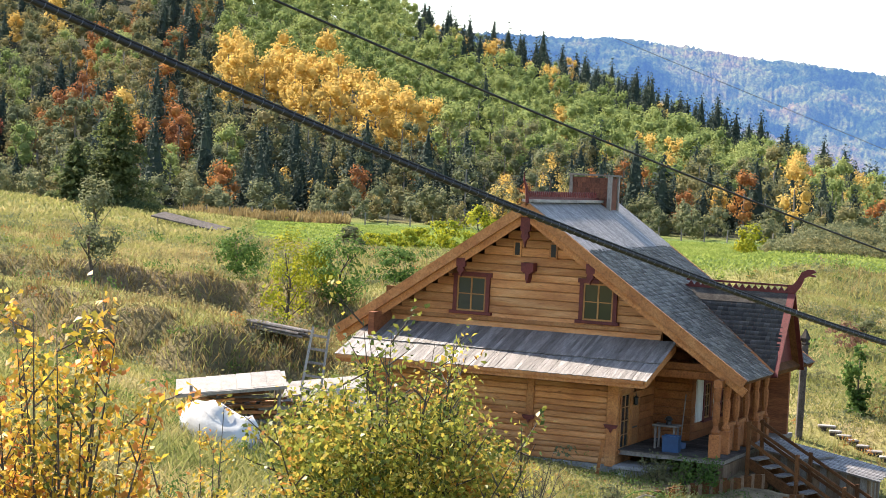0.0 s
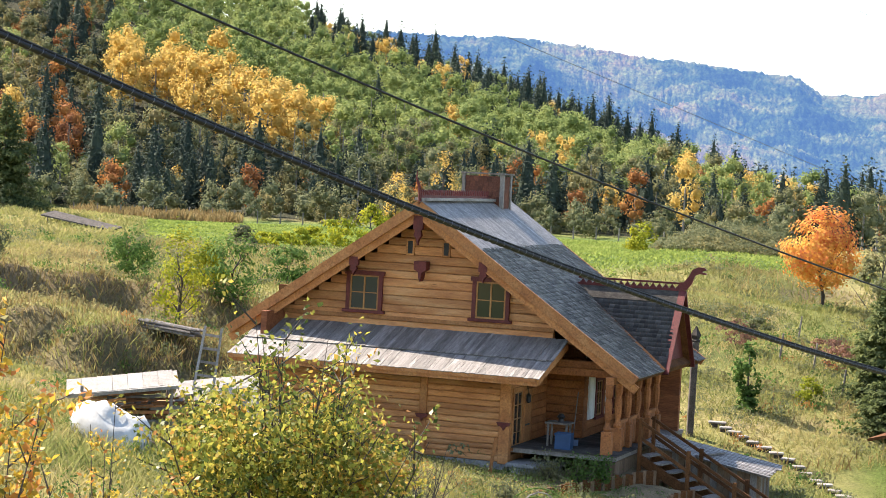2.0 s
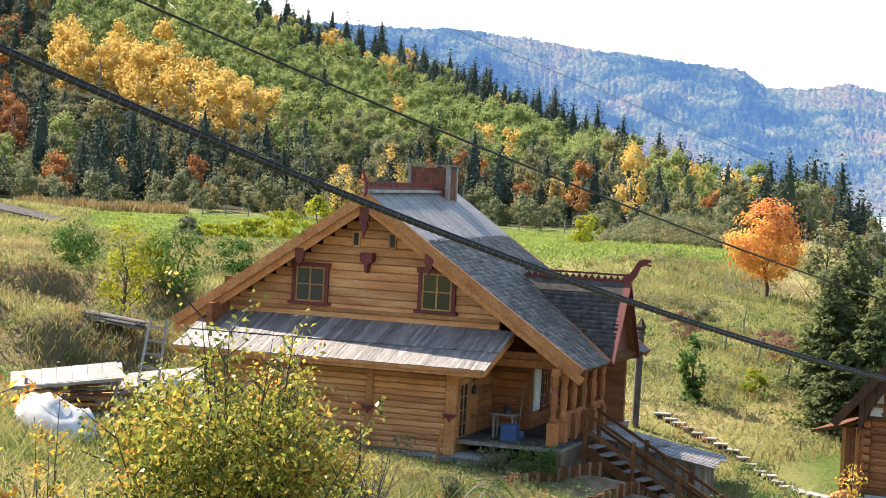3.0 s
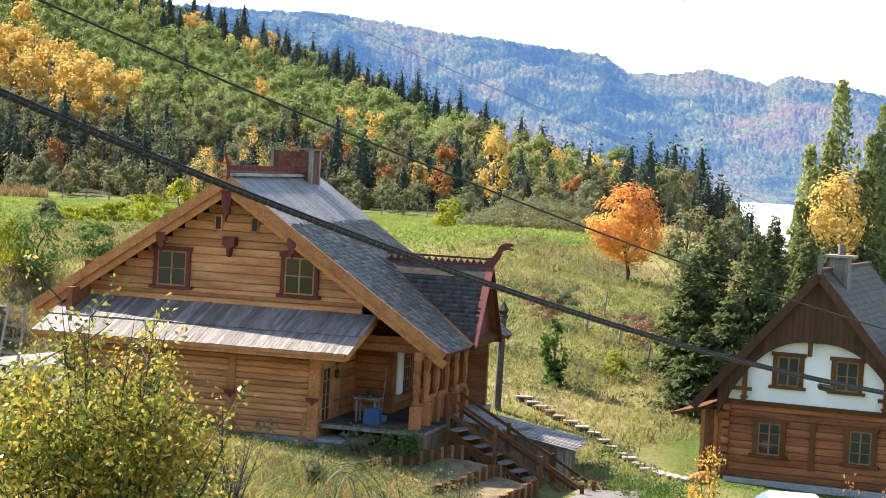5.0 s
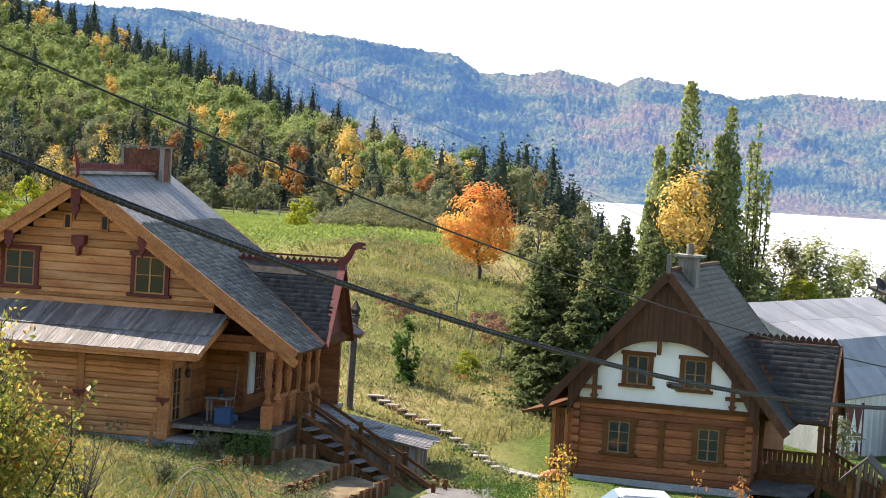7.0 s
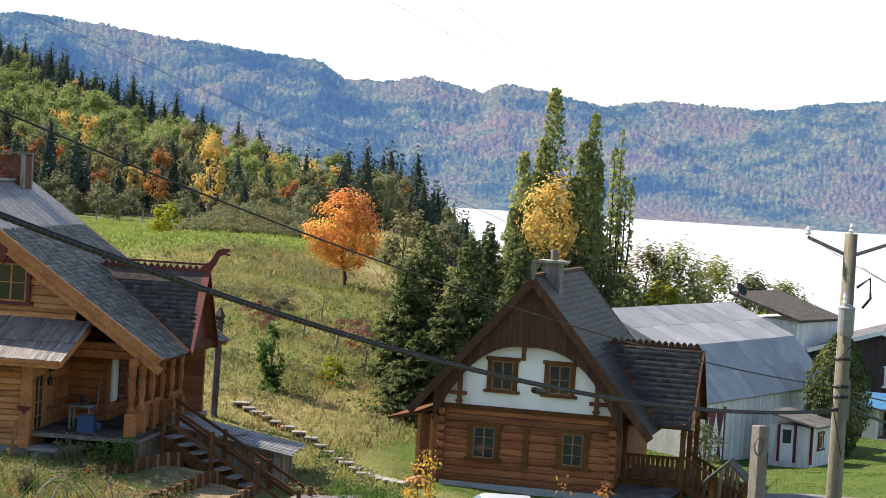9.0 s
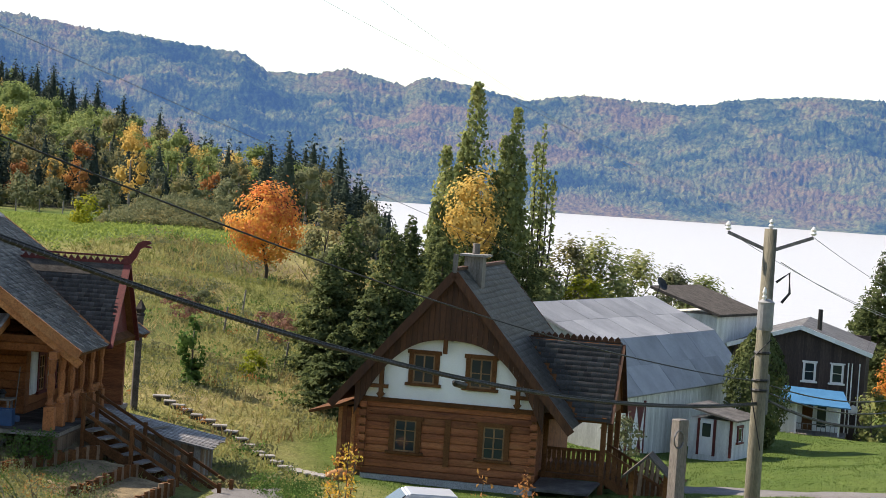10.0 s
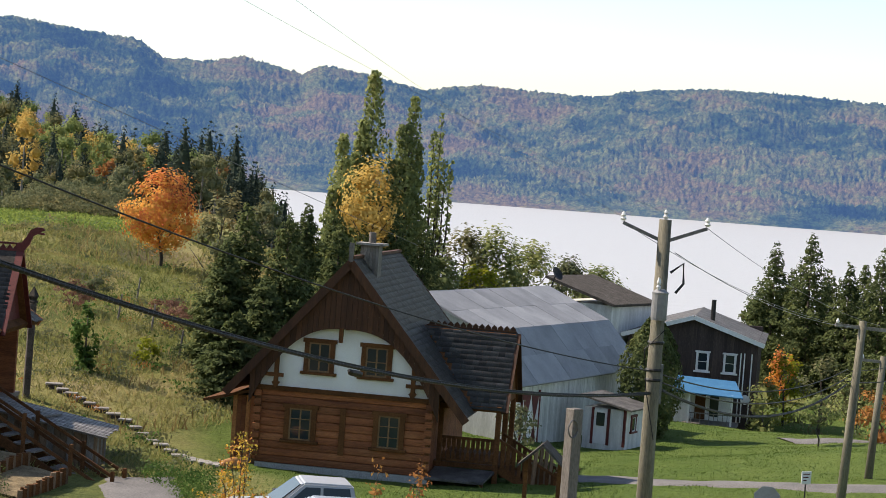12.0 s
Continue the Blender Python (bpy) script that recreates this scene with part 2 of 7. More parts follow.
def box(x0, x1, y0, y1, z0, z1, bm=None, bevel=0.0):
    own = bm is None
    bm = bm or bmesh.new()
    c = [bm.verts.new((x, y, z)) for x in (x0, x1) for y in (y0, y1) for z in (z0, z1)]
    fs = [bm.faces.new([c[i] for i in f]) for f in ((0, 1, 3, 2), (4, 6, 7, 5), (0, 4, 5, 1), (2, 3, 7, 6), (0, 2, 6, 4), (1, 5, 7, 3))]
    if bevel and own:
        bmesh.ops.bevel(bm, geom=bm.edges[:], offset=bevel, segments=1, affect="EDGES")
    return bm


def beam(p, q, w, h, bm=None, up=(0, 0, 1)):
    """A squared timber from p to q, w wide and h high."""
    bm = bm or bmesh.new()
    p, q = Vector(p), Vector(q)
    d = (q - p).normalized()
    s = d.cross(Vector(up))
    s = s.normalized() if s.length > 1e-4 else Vector((1, 0, 0))
    t = s.cross(d)
    c = [bm.verts.new(a + s * (i * w / 2) + t * (j * h / 2)) for a in (p, q) for i, j in ((-1, -1), (1, -1), (1, 1), (-1, 1))]
    for f in ((3, 2, 1, 0), (4, 5, 6, 7), (0, 1, 5, 4), (1, 2, 6, 5), (2, 3, 7, 6), (3, 0, 4, 7)):
        bm.faces.new([c[i] for i in f])
    return bm


def rod(pts, radii, n=8, bm=None):
    """A round bar through pts."""
    bm = bm or bmesh.new()
    pts = [Vector(p) for p in pts]
    rings = []
    for i, p in enumerate(pts):
        d = (pts[min(i + 1, len(pts) - 1)] - pts[max(i - 1, 0)]).normalized()
        s = d.cross(Vector((0, 0, 1)))
        s = s.normalized() if s.length > 1e-3 else Vector((1, 0, 0))
        t = s.cross(d)
        r = radii[i] if hasattr(radii, "__len__") else radii
        rings.append([bm.verts.new(p + s * (r * math.cos(2 * math.pi * k / n)) + t * (r * math.sin(2 * math.pi * k / n))) for k in range(n)])
    for a, b in zip(rings, rings[1:]):
        for k in range(n):
            bm.faces.new((a[k], a[(k + 1) % n], b[(k + 1) % n], b[k]))
    bm.faces.new(rings[0][::-1])
    bm.faces.new(rings[-1])
    return bm


def prism(outline, y0, y1, bm=None):
    """An outline in x and z, drawn out from y0 to y1."""
    bm = bm or bmesh.new()
    a = [bm.verts.new((x, y0, z)) for x, z in outline]
    b = [bm.verts.new((x, y1, z)) for x, z in outline]
    bm.faces.new(a)
    bm.faces.new(b[::-1])
    n = len(a)
    for i in range(n):
        bm.faces.new((a[i], b[i], b[(i + 1) % n], a[(i + 1) % n]))
    return bm


def slab(corners, thick, bm=None):
    """A flat sheet over four corners, thick downwards along its normal."""
    bm = bm or bmesh.new()
    c = [Vector(p) for p in corners]
    nrm = (c[1] - c[0]).cross(c[3] - c[0]).normalized()
    if nrm.z < 0:
        nrm = -nrm
    a = [bm.verts.new(p) for p in c]
    b = [bm.verts.new(p - nrm * thick) for p in c]
    bm.faces.new(a)
    bm.faces.new(b[::-1])
    for i in range(4):
        bm.faces.new((a[i], b[i], b[(i + 1) % 4], a[(i + 1) % 4]))
    return bm


def lathe(profile, n=12, bm=None, at=(0, 0, 0)):
    bm = bm or bmesh.new()
    rings = [[bm.verts.new((at[0] + r * math.cos(2 * math.pi * k / n), at[1] + r * math.sin(2 * math.pi * k / n), at[2] + z)) for k in range(n)] for r, z in profile]
    for a, b in zip(rings, rings[1:]):
        for k in range(n):
            bm.faces.new((a[k], a[(k + 1) % n], b[(k + 1) % n], b[k]))
    bm.faces.new(rings[0][::-1])
    bm.faces.new(rings[-1])
    return bm


def smooth01(x):
    x = np.clip(x, 0, 1)
    return x * x * (3 - 2 * x)


# ---- ground ----
KNOTS = np.array([
    (5.6, 64.7, 0.0), (9.0, 62.3, -0.1), (-4.7, 57.8, 1.6), (-8.7, 67.4, 2.4), (-12, 84, 3.2), (-18.2, 98, 3.4), (-27, 147, 4.9),
    (-21.6, 163, 4.6), (-3.4, 150, 3.2), (15.7, 124, 4.2), (28.5, 127, 4.6), (18.5, 93, 2.1), (14.9, 78.6, 0.1), (17.1, 63.7, -0.6),
    (25.8, 109, 3.2), (24.8, 88.6, 0.7), (14.2, 64.4, -1.05), (11.2, 58.5, -0.9), (8, 55, -0.6), (15.6, 47.4, 0.1), (14, 42, 0.3), (19.9, 68, -1.35), (24.5, 63.4, -1.3), (38.5, 83.5, -2.4), (52, 91, -2.5), (50, 98, -3.2), (56, 103, -3.9),
    (71, 109, -3.9), (35.4, 62.7, -0.8), (45.5, 71.8, -0.75), (0, 0, 3.5), (-14, 30, 4.0), (12, 30, 1.2), (0, 76, 1.0), (30, 40, 0.2), (-60, 90, 8.0), (90, 60, -2.0)])


def spline_weights(k):
    d = np.hypot(k[:, None, 0] - k[None, :, 0], k[:, None, 1] - k[None, :, 1]) / 50
    a = np.where(d > 0, d * d * np.log(np.maximum(d, 1e-9)), 0) + np.eye(len(k)) * 0.002
    p = np.column_stack([np.ones(len(k)), k[:, :2] / 50])
    big = np.block([[a, p], [p.T, np.zeros((3, 3))]])
    return np.linalg.solve(big, np.concatenate([k[:, 2], np.zeros(3)]))


SPLINE = spline_weights(KNOTS)


def bumps(x, y, size, seed):
    """Cheap rolling unevenness from a few crossing waves."""
    rng = np.random.RandomState(seed)
    z = np.zeros_like(x)
    for _ in range(7):
        a, k, ph = rng.uniform(0, 6.28), rng.uniform(0.6, 1.7) * 6.28 / size, rng.uniform(0, 6.28)
        z = z + np.sin((x * np.cos(a) + y * np.sin(a)) * k + ph + 1.3 * np.sin((x * np.sin(a) - y * np.cos(a)) * k * 0.7))
    return z / 7


def ground_height(x, y):
    x, y = np.asarray(x, float), np.asarray(y, float)
    r, az = np.hypot(x, y), np.degrees(np.arctan2(x, y))
    near = np.full(x.shape, SPLINE[-3]) + SPLINE[-2] * x / 50 + SPLINE[-1] * y / 50
    for (kx, ky, _), w in zip(KNOTS, SPLINE):
        d = np.maximum(np.hypot(x - kx, y - ky) / 50, 1e-6)
        near = near + w * d * d * np.log(d)
    near = np.clip(near, -8, 12)
    # mound at the end of the field
    near = near + 3.0 * np.exp(-((x - 31) ** 2 / 34 + (y - 160) ** 2 / 90))
    # hollow below the rim of the field
    near = near - 1.3 * np.exp(-((y - 115 + 1.5 * np.sin(x * 0.35)) / 5) ** 2) * smooth01((x - 5) / 6) * smooth01((34 - x) / 6)
    # two mown banks on the slope beside the house
    side_l = smooth01((-2.5 - x) / 3)
    wave = 1.2 * np.sin(x * 0.5) + 0.5 * np.sin(x * 1.3)
    near = near + (2.1 * (smooth01((y - 71 + 0.15 * x + wave + bumps(x, y, 4.0, 61) * 1.6) / 3.8) - 0.5) * np.exp(-((y - 74) / 9) ** 2) + 1.9 * (smooth01((y - 88 - wave) / 2.2) - 0.5) * np.exp(-((y - 89) / 8) ** 2)) * side_l
    # folds in the bank below the field
    near = near + 0.8 * bumps(x, y, 15.0, 8) * np.exp(-((y - 104) / 13) ** 2) * smooth01((x - 4) / 6)
    near = near + bumps(x, y, 9.0, 3) * 0.16 * smooth01((r - 55) / 30) + bumps(x, y, 3.2, 5) * 0.06
    # field running out to the wood, and the wooded hill
    crest = np.interp(az, [-14, -8, -2, 2, 6, 10, 13, 16, 20], [53, 49.5, 41.5, 31.5, 20, 7, -2, -9, -16])
    field = 2.3 - 0.003 * (r - 150)
    hill = crest * smooth01((r - 245) / 290) - 60 * smooth01((r - 560) / 400)
    left = field + hill
    right = -2.5 - 36 * smooth01((r - 125) / 330)
    side = smooth01((az - 14.5) / 6) * smooth01((r - 110) / 60)
    far = left * (1 - side) + right * side
    behind = smooth01((np.abs(az) - 60) / 50)
    far = far * (1 - behind) + (6 + 0.01 * r) * behind
    k = smooth01((r - 150) / 80)
    k = np.maximum(k, smooth01((np.abs(az - 10) - 38) / 20) * smooth01((r - 30) / 60))
    z = near * (1 - k) + far * k
    return z - 45 * smooth01((r - 900) / 500) * (1 - behind)


def gz(x, y):
    return float(ground_height(np.array([x]), np.array([y]))[0])


def spaced(stops):
    out = []
    for a, b, step in stops:
        out.append(np.arange(a, b, step))
    return np.concatenate(out + [[stops[-1][1]]])


gx = spaced([(-4800, -400, 400), (-400, -120, 14), (-120, -40, 3), (-40, 75, 0.7), (75, 160, 3), (160, 500, 20), (500, 4800, 430)])
gy = spaced([(-4800, -200, 460), (-200, 0, 25), (0, 45, 3), (45, 150, 0.7), (150, 300, 2.5), (300, 640, 7), (640, 1500, 60), (1500, 4800, 330)])
GX, GY = np.meshgrid(gx, gy)
gv = np.column_stack([GX.ravel(), GY.ravel(), ground_height(GX.ravel(), GY.ravel())])
ni, nj = len(gy), len(gx)
ii, jj = np.meshgrid(np.arange(ni - 1), np.arange(nj - 1), indexing="ij")
q0 = (ii * nj + jj).ravel()
ground_mesh = mesh_of("ground", gv, np.column_stack([q0, q0 + 1, q0 + nj + 1, q0 + nj]))


def ground_material():
    m = bpy.data.materials.new("meadow_ground")
    m.use_nodes = True
    nt = m.node_tree
    b = nt.nodes["Principled BSDF"]
    pos = nt.nodes.new("ShaderNodeNewGeometry").outputs["Position"]
    broad = noise_node(nt, 0.11, pos, 6.0, 0.65)
    rough_col = ramp(nt, [(0.3, (0.095, 0.12, 0.038)), (0.46, (0.19, 0.2, 0.06)), (0.58, (0.3, 0.26, 0.105)), (0.72, (0.32, 0.24, 0.14))])
    nt.links.new(broad.outputs[0], rough_col.inputs[0])
    mown = noise_node(nt, 0.25, pos, 5.0, 0.6)
    mown_col = ramp(nt, [(0.3, (0.075, 0.125, 0.024)), (0.7, (0.125, 0.17, 0.04))])
    nt.links.new(mown.outputs[0], mown_col.inputs[0])
    sep = nt.nodes.new("ShaderNodeSeparateXYZ")
    nt.links.new(pos, sep.inputs[0])

    def math_node(op, a, c):
        n = nt.nodes.new("ShaderNodeMath")
        n.operation = op
        for s, v in zip(n.inputs, (a, c)):
            if isinstance(v, (int, float)):
                s.default_value = v
            else:
                nt.links.new(v, s)
        return n.outputs[0]

    def step(v, lo, hi):
        n = nt.nodes.new("ShaderNodeMapRange")
        nt.links.new(v, n.inputs[0])
        n.inputs[1].default_value, n.inputs[2].default_value = lo, hi
        return n.outputs[0]

    wob = math_node("MULTIPLY", math_node("SUBTRACT", broad.outputs[0], 0.5), 16.0)
    yy = math_node("ADD", sep.outputs[1], wob)
    xx = math_node("ADD", sep.outputs[0], wob)
    # hay field beyond the rim
    field = math_node("MULTIPLY", step(yy, 120, 124), step(yy, 262, 250))
    field = math_node("MULTIPLY", field, step(math_node("ADD", xx, math_node("MULTIPLY", yy, 0.08)), -8, -2))
    field = math_node("MULTIPLY", field, step(math_node("SUBTRACT", xx, math_node("MULTIPLY", yy, 0.19)), 9, 4))
    # lawn by the barn and beside the lower house
    lawn = math_node("MULTIPLY", step(sep.outputs[0], 17.0, 20.0), step(math_node("SUBTRACT", yy, math_node("MULTIPLY", sep.outputs[0], 0.75)), 66, 60))
    green = math_node("MAXIMUM", field, lawn)
    c = mixed(nt, "MIX", rough_col.outputs[0], mown_col.outputs[0], green)
    # bare soil and dead grass where the bank is steep
    nz = nt.nodes.new("ShaderNodeSeparateXYZ")
    nt.links.new(nt.nodes.new("ShaderNodeNewGeometry").outputs["Normal"], nz.inputs[0])
    bare = math_node("MULTIPLY", step(math_node("ADD", nz.outputs[2], math_node("MULTIPLY", math_node("SUBTRACT", mown.outputs[0], 0.5), 0.12)), 0.965, 0.92), 0.7)
    c = mixed(nt, "MIX", c, (0.17, 0.125, 0.08), bare)
    # leaf litter on the floor of the wood, darkened to paint shade between trees
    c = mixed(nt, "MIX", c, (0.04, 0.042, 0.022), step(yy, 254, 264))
    fine = noise_node(nt, 6.0, pos, 6.0, 0.7)
    g = ramp(nt, [(0.3, (0.55,) * 3), (0.65, (1.1,) * 3)])
    nt.links.new(fine.outputs[0], g.inputs[0])
    c = mixed(nt, "MULTIPLY", c, g.outputs[0], 1.0)
    nt.links.new(c, b.inputs["Base Color"])
    b.inputs["Roughness"].default_value, b.inputs["Specular IOR Level"].default_value = 0.95, 0.1
    bp = nt.nodes.new("ShaderNodeBump")
    bp.inputs["Strength"].default_value, bp.inputs["Distance"].default_value = 0.8, 0.25
    nt.links.new(fine.outputs[0], bp.inputs["Height"])
    nt.links.new(bp.outputs[0], b.inputs["Normal"])
    return m


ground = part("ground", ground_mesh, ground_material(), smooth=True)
tagged(ground, "rolling green and straw coloured autumn meadow with a mown field", "ground", kind="structure")


# ---- fjord ----
def water_material():
    m = bpy.data.materials.new("fjord_water")
    m.use_nodes = True
    nt = m.node_tree
    b = nt.nodes["Principled BSDF"]
    # pale base colour paints in the glare of the sky on the water
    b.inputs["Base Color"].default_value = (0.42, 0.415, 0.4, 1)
    b.inputs["Roughness"].default_value, b.inputs["Specular IOR Level"].default_value = 0.36, 1.0
    pos = nt.nodes.new("ShaderNodeNewGeometry").outputs["Position"]
    mp = nt.nodes.new("ShaderNodeMapping")
    mp.inputs["Scale"].default_value = (0.02, 0.05, 1)
    nt.links.new(pos, mp.inputs[0])
    n = noise_node(nt, 2.0, mp.outputs[0], 6.0)
    bp = nt.nodes.new("ShaderNodeBump")
    bp.inputs["Strength"].default_value, bp.inputs["Distance"].default_value = 0.6, 2.0
    nt.links.new(n.outputs[0], bp.inputs["Height"])
    nt.links.new(bp.outputs[0], b.inputs["Normal"])
    return m


bm = bmesh.new()
for x, y in ((-200, 300), (4700, 100), (4700, 4700), (-200, 4700)):
    bm.verts.new((x, y, -31.5))
bm.faces.new(bm.verts[:])
water = tagged(part("water", bm, water_material()), "calm silver fjord water, the bright sky's glare painted in as a pale colour", "water", kind="structure")


# ---- far shore ----
def far_mountains():
    az = np.radians(np.linspace(-6, 38, 950))
    rr = np.concatenate([np.linspace(2950, 4050, 88), np.linspace(4100, 4700, 12)])
    A, R = np.meshgrid(az, rr)
    deg = np.degrees(A)
    top = np.interp(deg, [-8, 1.2, 3, 4.6, 6.1, 8.3, 9.2, 10.4, 12.37, 13.0, 14.1, 15.2, 16.8, 17.35, 18.6, 20.1, 21.6, 24.8, 25.9, 27.85, 30.1, 32.7, 44],
                    [270, 267, 264, 268, 259, 240, 238, 227, 216, 184, 184, 198, 173, 193, 182, 160, 177, 172, 188, 201, 201, 194, 170])
    X, Y = R * np.sin(A), R * np.cos(A)
    gul = np.abs(bumps(X, Y, 800.0, 11)) * 0.9 + np.abs(bumps(X, Y, 330.0, 12)) * 0.45 + bumps(X, Y, 120.0, 13) * 0.12
    rise = np.power(np.clip((R - 2990 - 60 * bumps(X, Y, 900, 21)) / 1000, 0, 1), 0.8)
    z = -33 + (top + 33) * rise * (1 - 0.6 * gul * (1 - smooth01((R - 3650) / 330))) - 60 * smooth01((R - 4100) / 600)
    z = z + bumps(X, Y, 45.0, 31) * 5 * rise + np.random.RandomState(4).uniform(-2.5, 6.5, X.shape) * np.minimum(rise * 6, 1)
    n = len(az)
    i, j = np.meshgrid(np.arange(len(rr) - 1), np.arange(n - 1), indexing="ij")
    q = (i * n + j).ravel()
    return mesh_of("far_mountains", np.column_stack([X.ravel(), Y.ravel(), z.ravel()]), np.column_stack([q, q + 1, q + n + 1, q + n]))


def mountain_material():
    m = bpy.data.materials.new("far_forest")
    m.use_nodes = True
    nt = m.node_tree
    b = nt.nodes["Principled BSDF"]
    pos = nt.nodes.new("ShaderNodeNewGeometry").outputs["Position"]
    a = noise_node(nt, 0.0045, pos, 10.0, 0.72)
    c = ramp(nt, [(0.36, (0.015, 0.03, 0.03)), (0.45, (0.07, 0.11, 0.035)), (0.52, (0.26, 0.27, 0.08)), (0.59, (0.33, 0.23, 0.08)), (0.67, (0.3, 0.19, 0.08)), (0.77, (0.16, 0.22, 0.07))])
    nt.links.new(a.outputs[0], c.inputs[0])
    f = noise_node(nt, 0.11, pos, 5.0, 0.75)
    g = ramp(nt, [(0.35, (0.2,) * 3), (0.62, (0.8,) * 3)])
    nt.links.new(f.outputs[0], g.inputs[0])
    col = mixed(nt, "MULTIPLY", c.outputs[0], g.outputs[0], 1.0)
    nt.links.new(col, b.inputs["Base Color"])
    b.inputs["Roughness"].default_value, b.inputs["Specular IOR Level"].default_value = 1.0, 0.0
    # blue glow on the slopes imitates haze from three kilometres of bright air
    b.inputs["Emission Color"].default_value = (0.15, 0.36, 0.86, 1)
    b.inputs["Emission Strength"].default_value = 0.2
    bp = nt.nodes.new("ShaderNodeBump")
    bp.inputs["Strength"].default_value, bp.inputs["Distance"].default_value = 1.0, 14.0
    nt.links.new(f.outputs[0], bp.inputs["Height"])
    nt.links.new(bp.outputs[0], b.inputs["Normal"])
    return m


tagged(part("backdrop", far_mountains(), mountain_material()), "forested mountains in autumn colour across the fjord, blue haze added as a glow", "mountains", kind="structure")


# ---- foliage builders ----
def quads(centres, normals, length, width, rng, spin=True):
    """One leaf-shaped face for each centre."""
    n = len(centres)
    nr = normals / np.maximum(np.linalg.norm(normals, axis=1, keepdims=True), 1e-6)
    ref = rng.normal(size=(n, 3))
    a = np.cross(nr, ref)
    a /= np.maximum(np.linalg.norm(a, axis=1, keepdims=True), 1e-6)
    b = np.cross(nr, a)
    L, Wd = (length * rng.uniform(0.6, 1.3, n))[:, None], (width * rng.uniform(0.6, 1.3, n))[:, None]
    lift = nr * (L * 0.12)
    v = np.stack([centres - a * L * 0.5, centres + b * Wd * 0.5 - a * L * 0.05 + lift, centres + a * L * 0.5, centres - b * Wd * 0.5 - a * L * 0.05 + lift], 1)
    return v.reshape(-1, 3)


def clump_crown(rng, n, height, width, base, clumps=26, leaf=0.5, columns=None, droop=0.0, spread=0.2):
    """Leaves in clumps over an uneven egg-shaped crown, from base to base + height."""
    u = rng.uniform(-1, 1, clumps)
    th = rng.uniform(0, 2 * np.pi, clumps)
    rad = np.sqrt(np.maximum(1 - u * u, 0)) * (0.92 - 0.22 * u) * rng.uniform(0.55, 1.08, clumps)
    c = np.column_stack([rad * np.cos(th) * width / 2, rad * np.sin(th) * width / 2, base + (u * 0.47 + 0.5) * height])
    k = rng.randint(0, clumps, n)
    s = rng.normal(size=(n, 3)) * np.array([width, width, height * 0.75]) * spread * 0.5
    p = c[k] + s
    p[:, 2] -= droop * np.hypot(p[:, 0], p[:, 1])
    nrm = s + (c[k] - np.array([0, 0, base + height * 0.45])) * 0.35 + rng.normal(size=(n, 3)) * leaf * 0.9 + np.array([0, 0, leaf * 0.5])
    return quads(p, nrm, leaf, leaf * 0.75, rng)


def spire_crown(rng, n, height, width, base, leaf=0.5, tiers=16):
    """Drooping tiers of needle sprays: a spruce or fir."""
    t = np.sqrt(rng.uniform(0.0, 1, n))
    tier = np.floor((1 - t) * tiers * 0.999)
    arms = 7 + (tier % 3)
    arm = np.floor(rng.uniform(0, 1, n) * arms)
    th = 2 * np.pi * arm / arms + tier * 1.37 + rng.normal(size=n) * 0.16
    up = (tier + 0.5) / tiers
    luck = np.mod(np.sin(tier * 12.9898 + arm * 78.233 + height) * 43758.5453, 1.0)
    reach = (width / 2) * (1 - up) ** 0.8 * (0.36 + 0.86 * luck) + 0.02 * width
    k = np.sqrt(rng.uniform(0.03, 1, n))
    r = reach * k
    z = base + height * up - r * (0.1 + 0.3 * luck) + rng.normal(size=n) * height / tiers * 0.3 + r * k * 0.12
    p = np.column_stack([r * np.cos(th), r * np.sin(th), z])
    nrm = np.column_stack([np.cos(th) * 0.5, np.sin(th) * 0.5, np.full(n, 0.8)]) + rng.normal(size=(n, 3)) * 0.45
    return quads(p, nrm, leaf, leaf * 0.5, rng)


def quad_faces(v):
    return np.arange(len(v), dtype=np.int32).reshape(-1, 4)


def stem(rng, height, r0, limbs, spread, bend=0.25, first=0.25):
    """Tapered trunk with limbs."""
    bm = bmesh.new()
    pts = [Vector((rng.normal() * bend * 0.15 * i, rng.normal() * bend * 0.15 * i, height * i / 5 - (0.25 if i == 0 else 0))) for i in range(6)]
    rod(pts, [r0 * (1 - 0.16 * i) for i in range(6)], 7, bm)
    for k in range(limbs):
        h = first + (0.92 - first) * (k + rng.rand()) / limbs
        a = 2.4 * k + rng.rand()
        i = min(int(h * 5), 4)
        s = pts[i].lerp(pts[i + 1], h * 5 - i)
        d = Vector((math.cos(a), math.sin(a), 0.75 + 0.6 * h))
        ln = spread * (1.1 - 0.6 * h) * (0.7 + 0.6 * rng.rand())
        rod([s, s + d * ln * 0.5 + Vector((0, 0, 0.04 * ln)), s + d * ln + Vector((0, 0, 0.2 * ln))], [r0 * 0.4 * (1.05 - 0.7 * h), r0 * 0.25 * (1.05 - 0.7 * h), r0 * 0.08], 5, bm)
    return bm


def tree(name, label, x, y, leaf_mat, crown, trunk=None, bark=None, category="tree", z=None, group="", rz=0.0, s=1.0):
    z = gz(x, y) - 0.05 if z is None else z
    t = thing(name, label, category, pose(x, y, z, 0, 0, rz) @ Matrix.Scale(s, 4), group)
    if trunk is not None:
        part("trunk", trunk, bark or BARK, t, smooth=True)
    part("crown", mesh_of("crown", crown, quad_faces(crown)), leaf_mat, t)
    return t


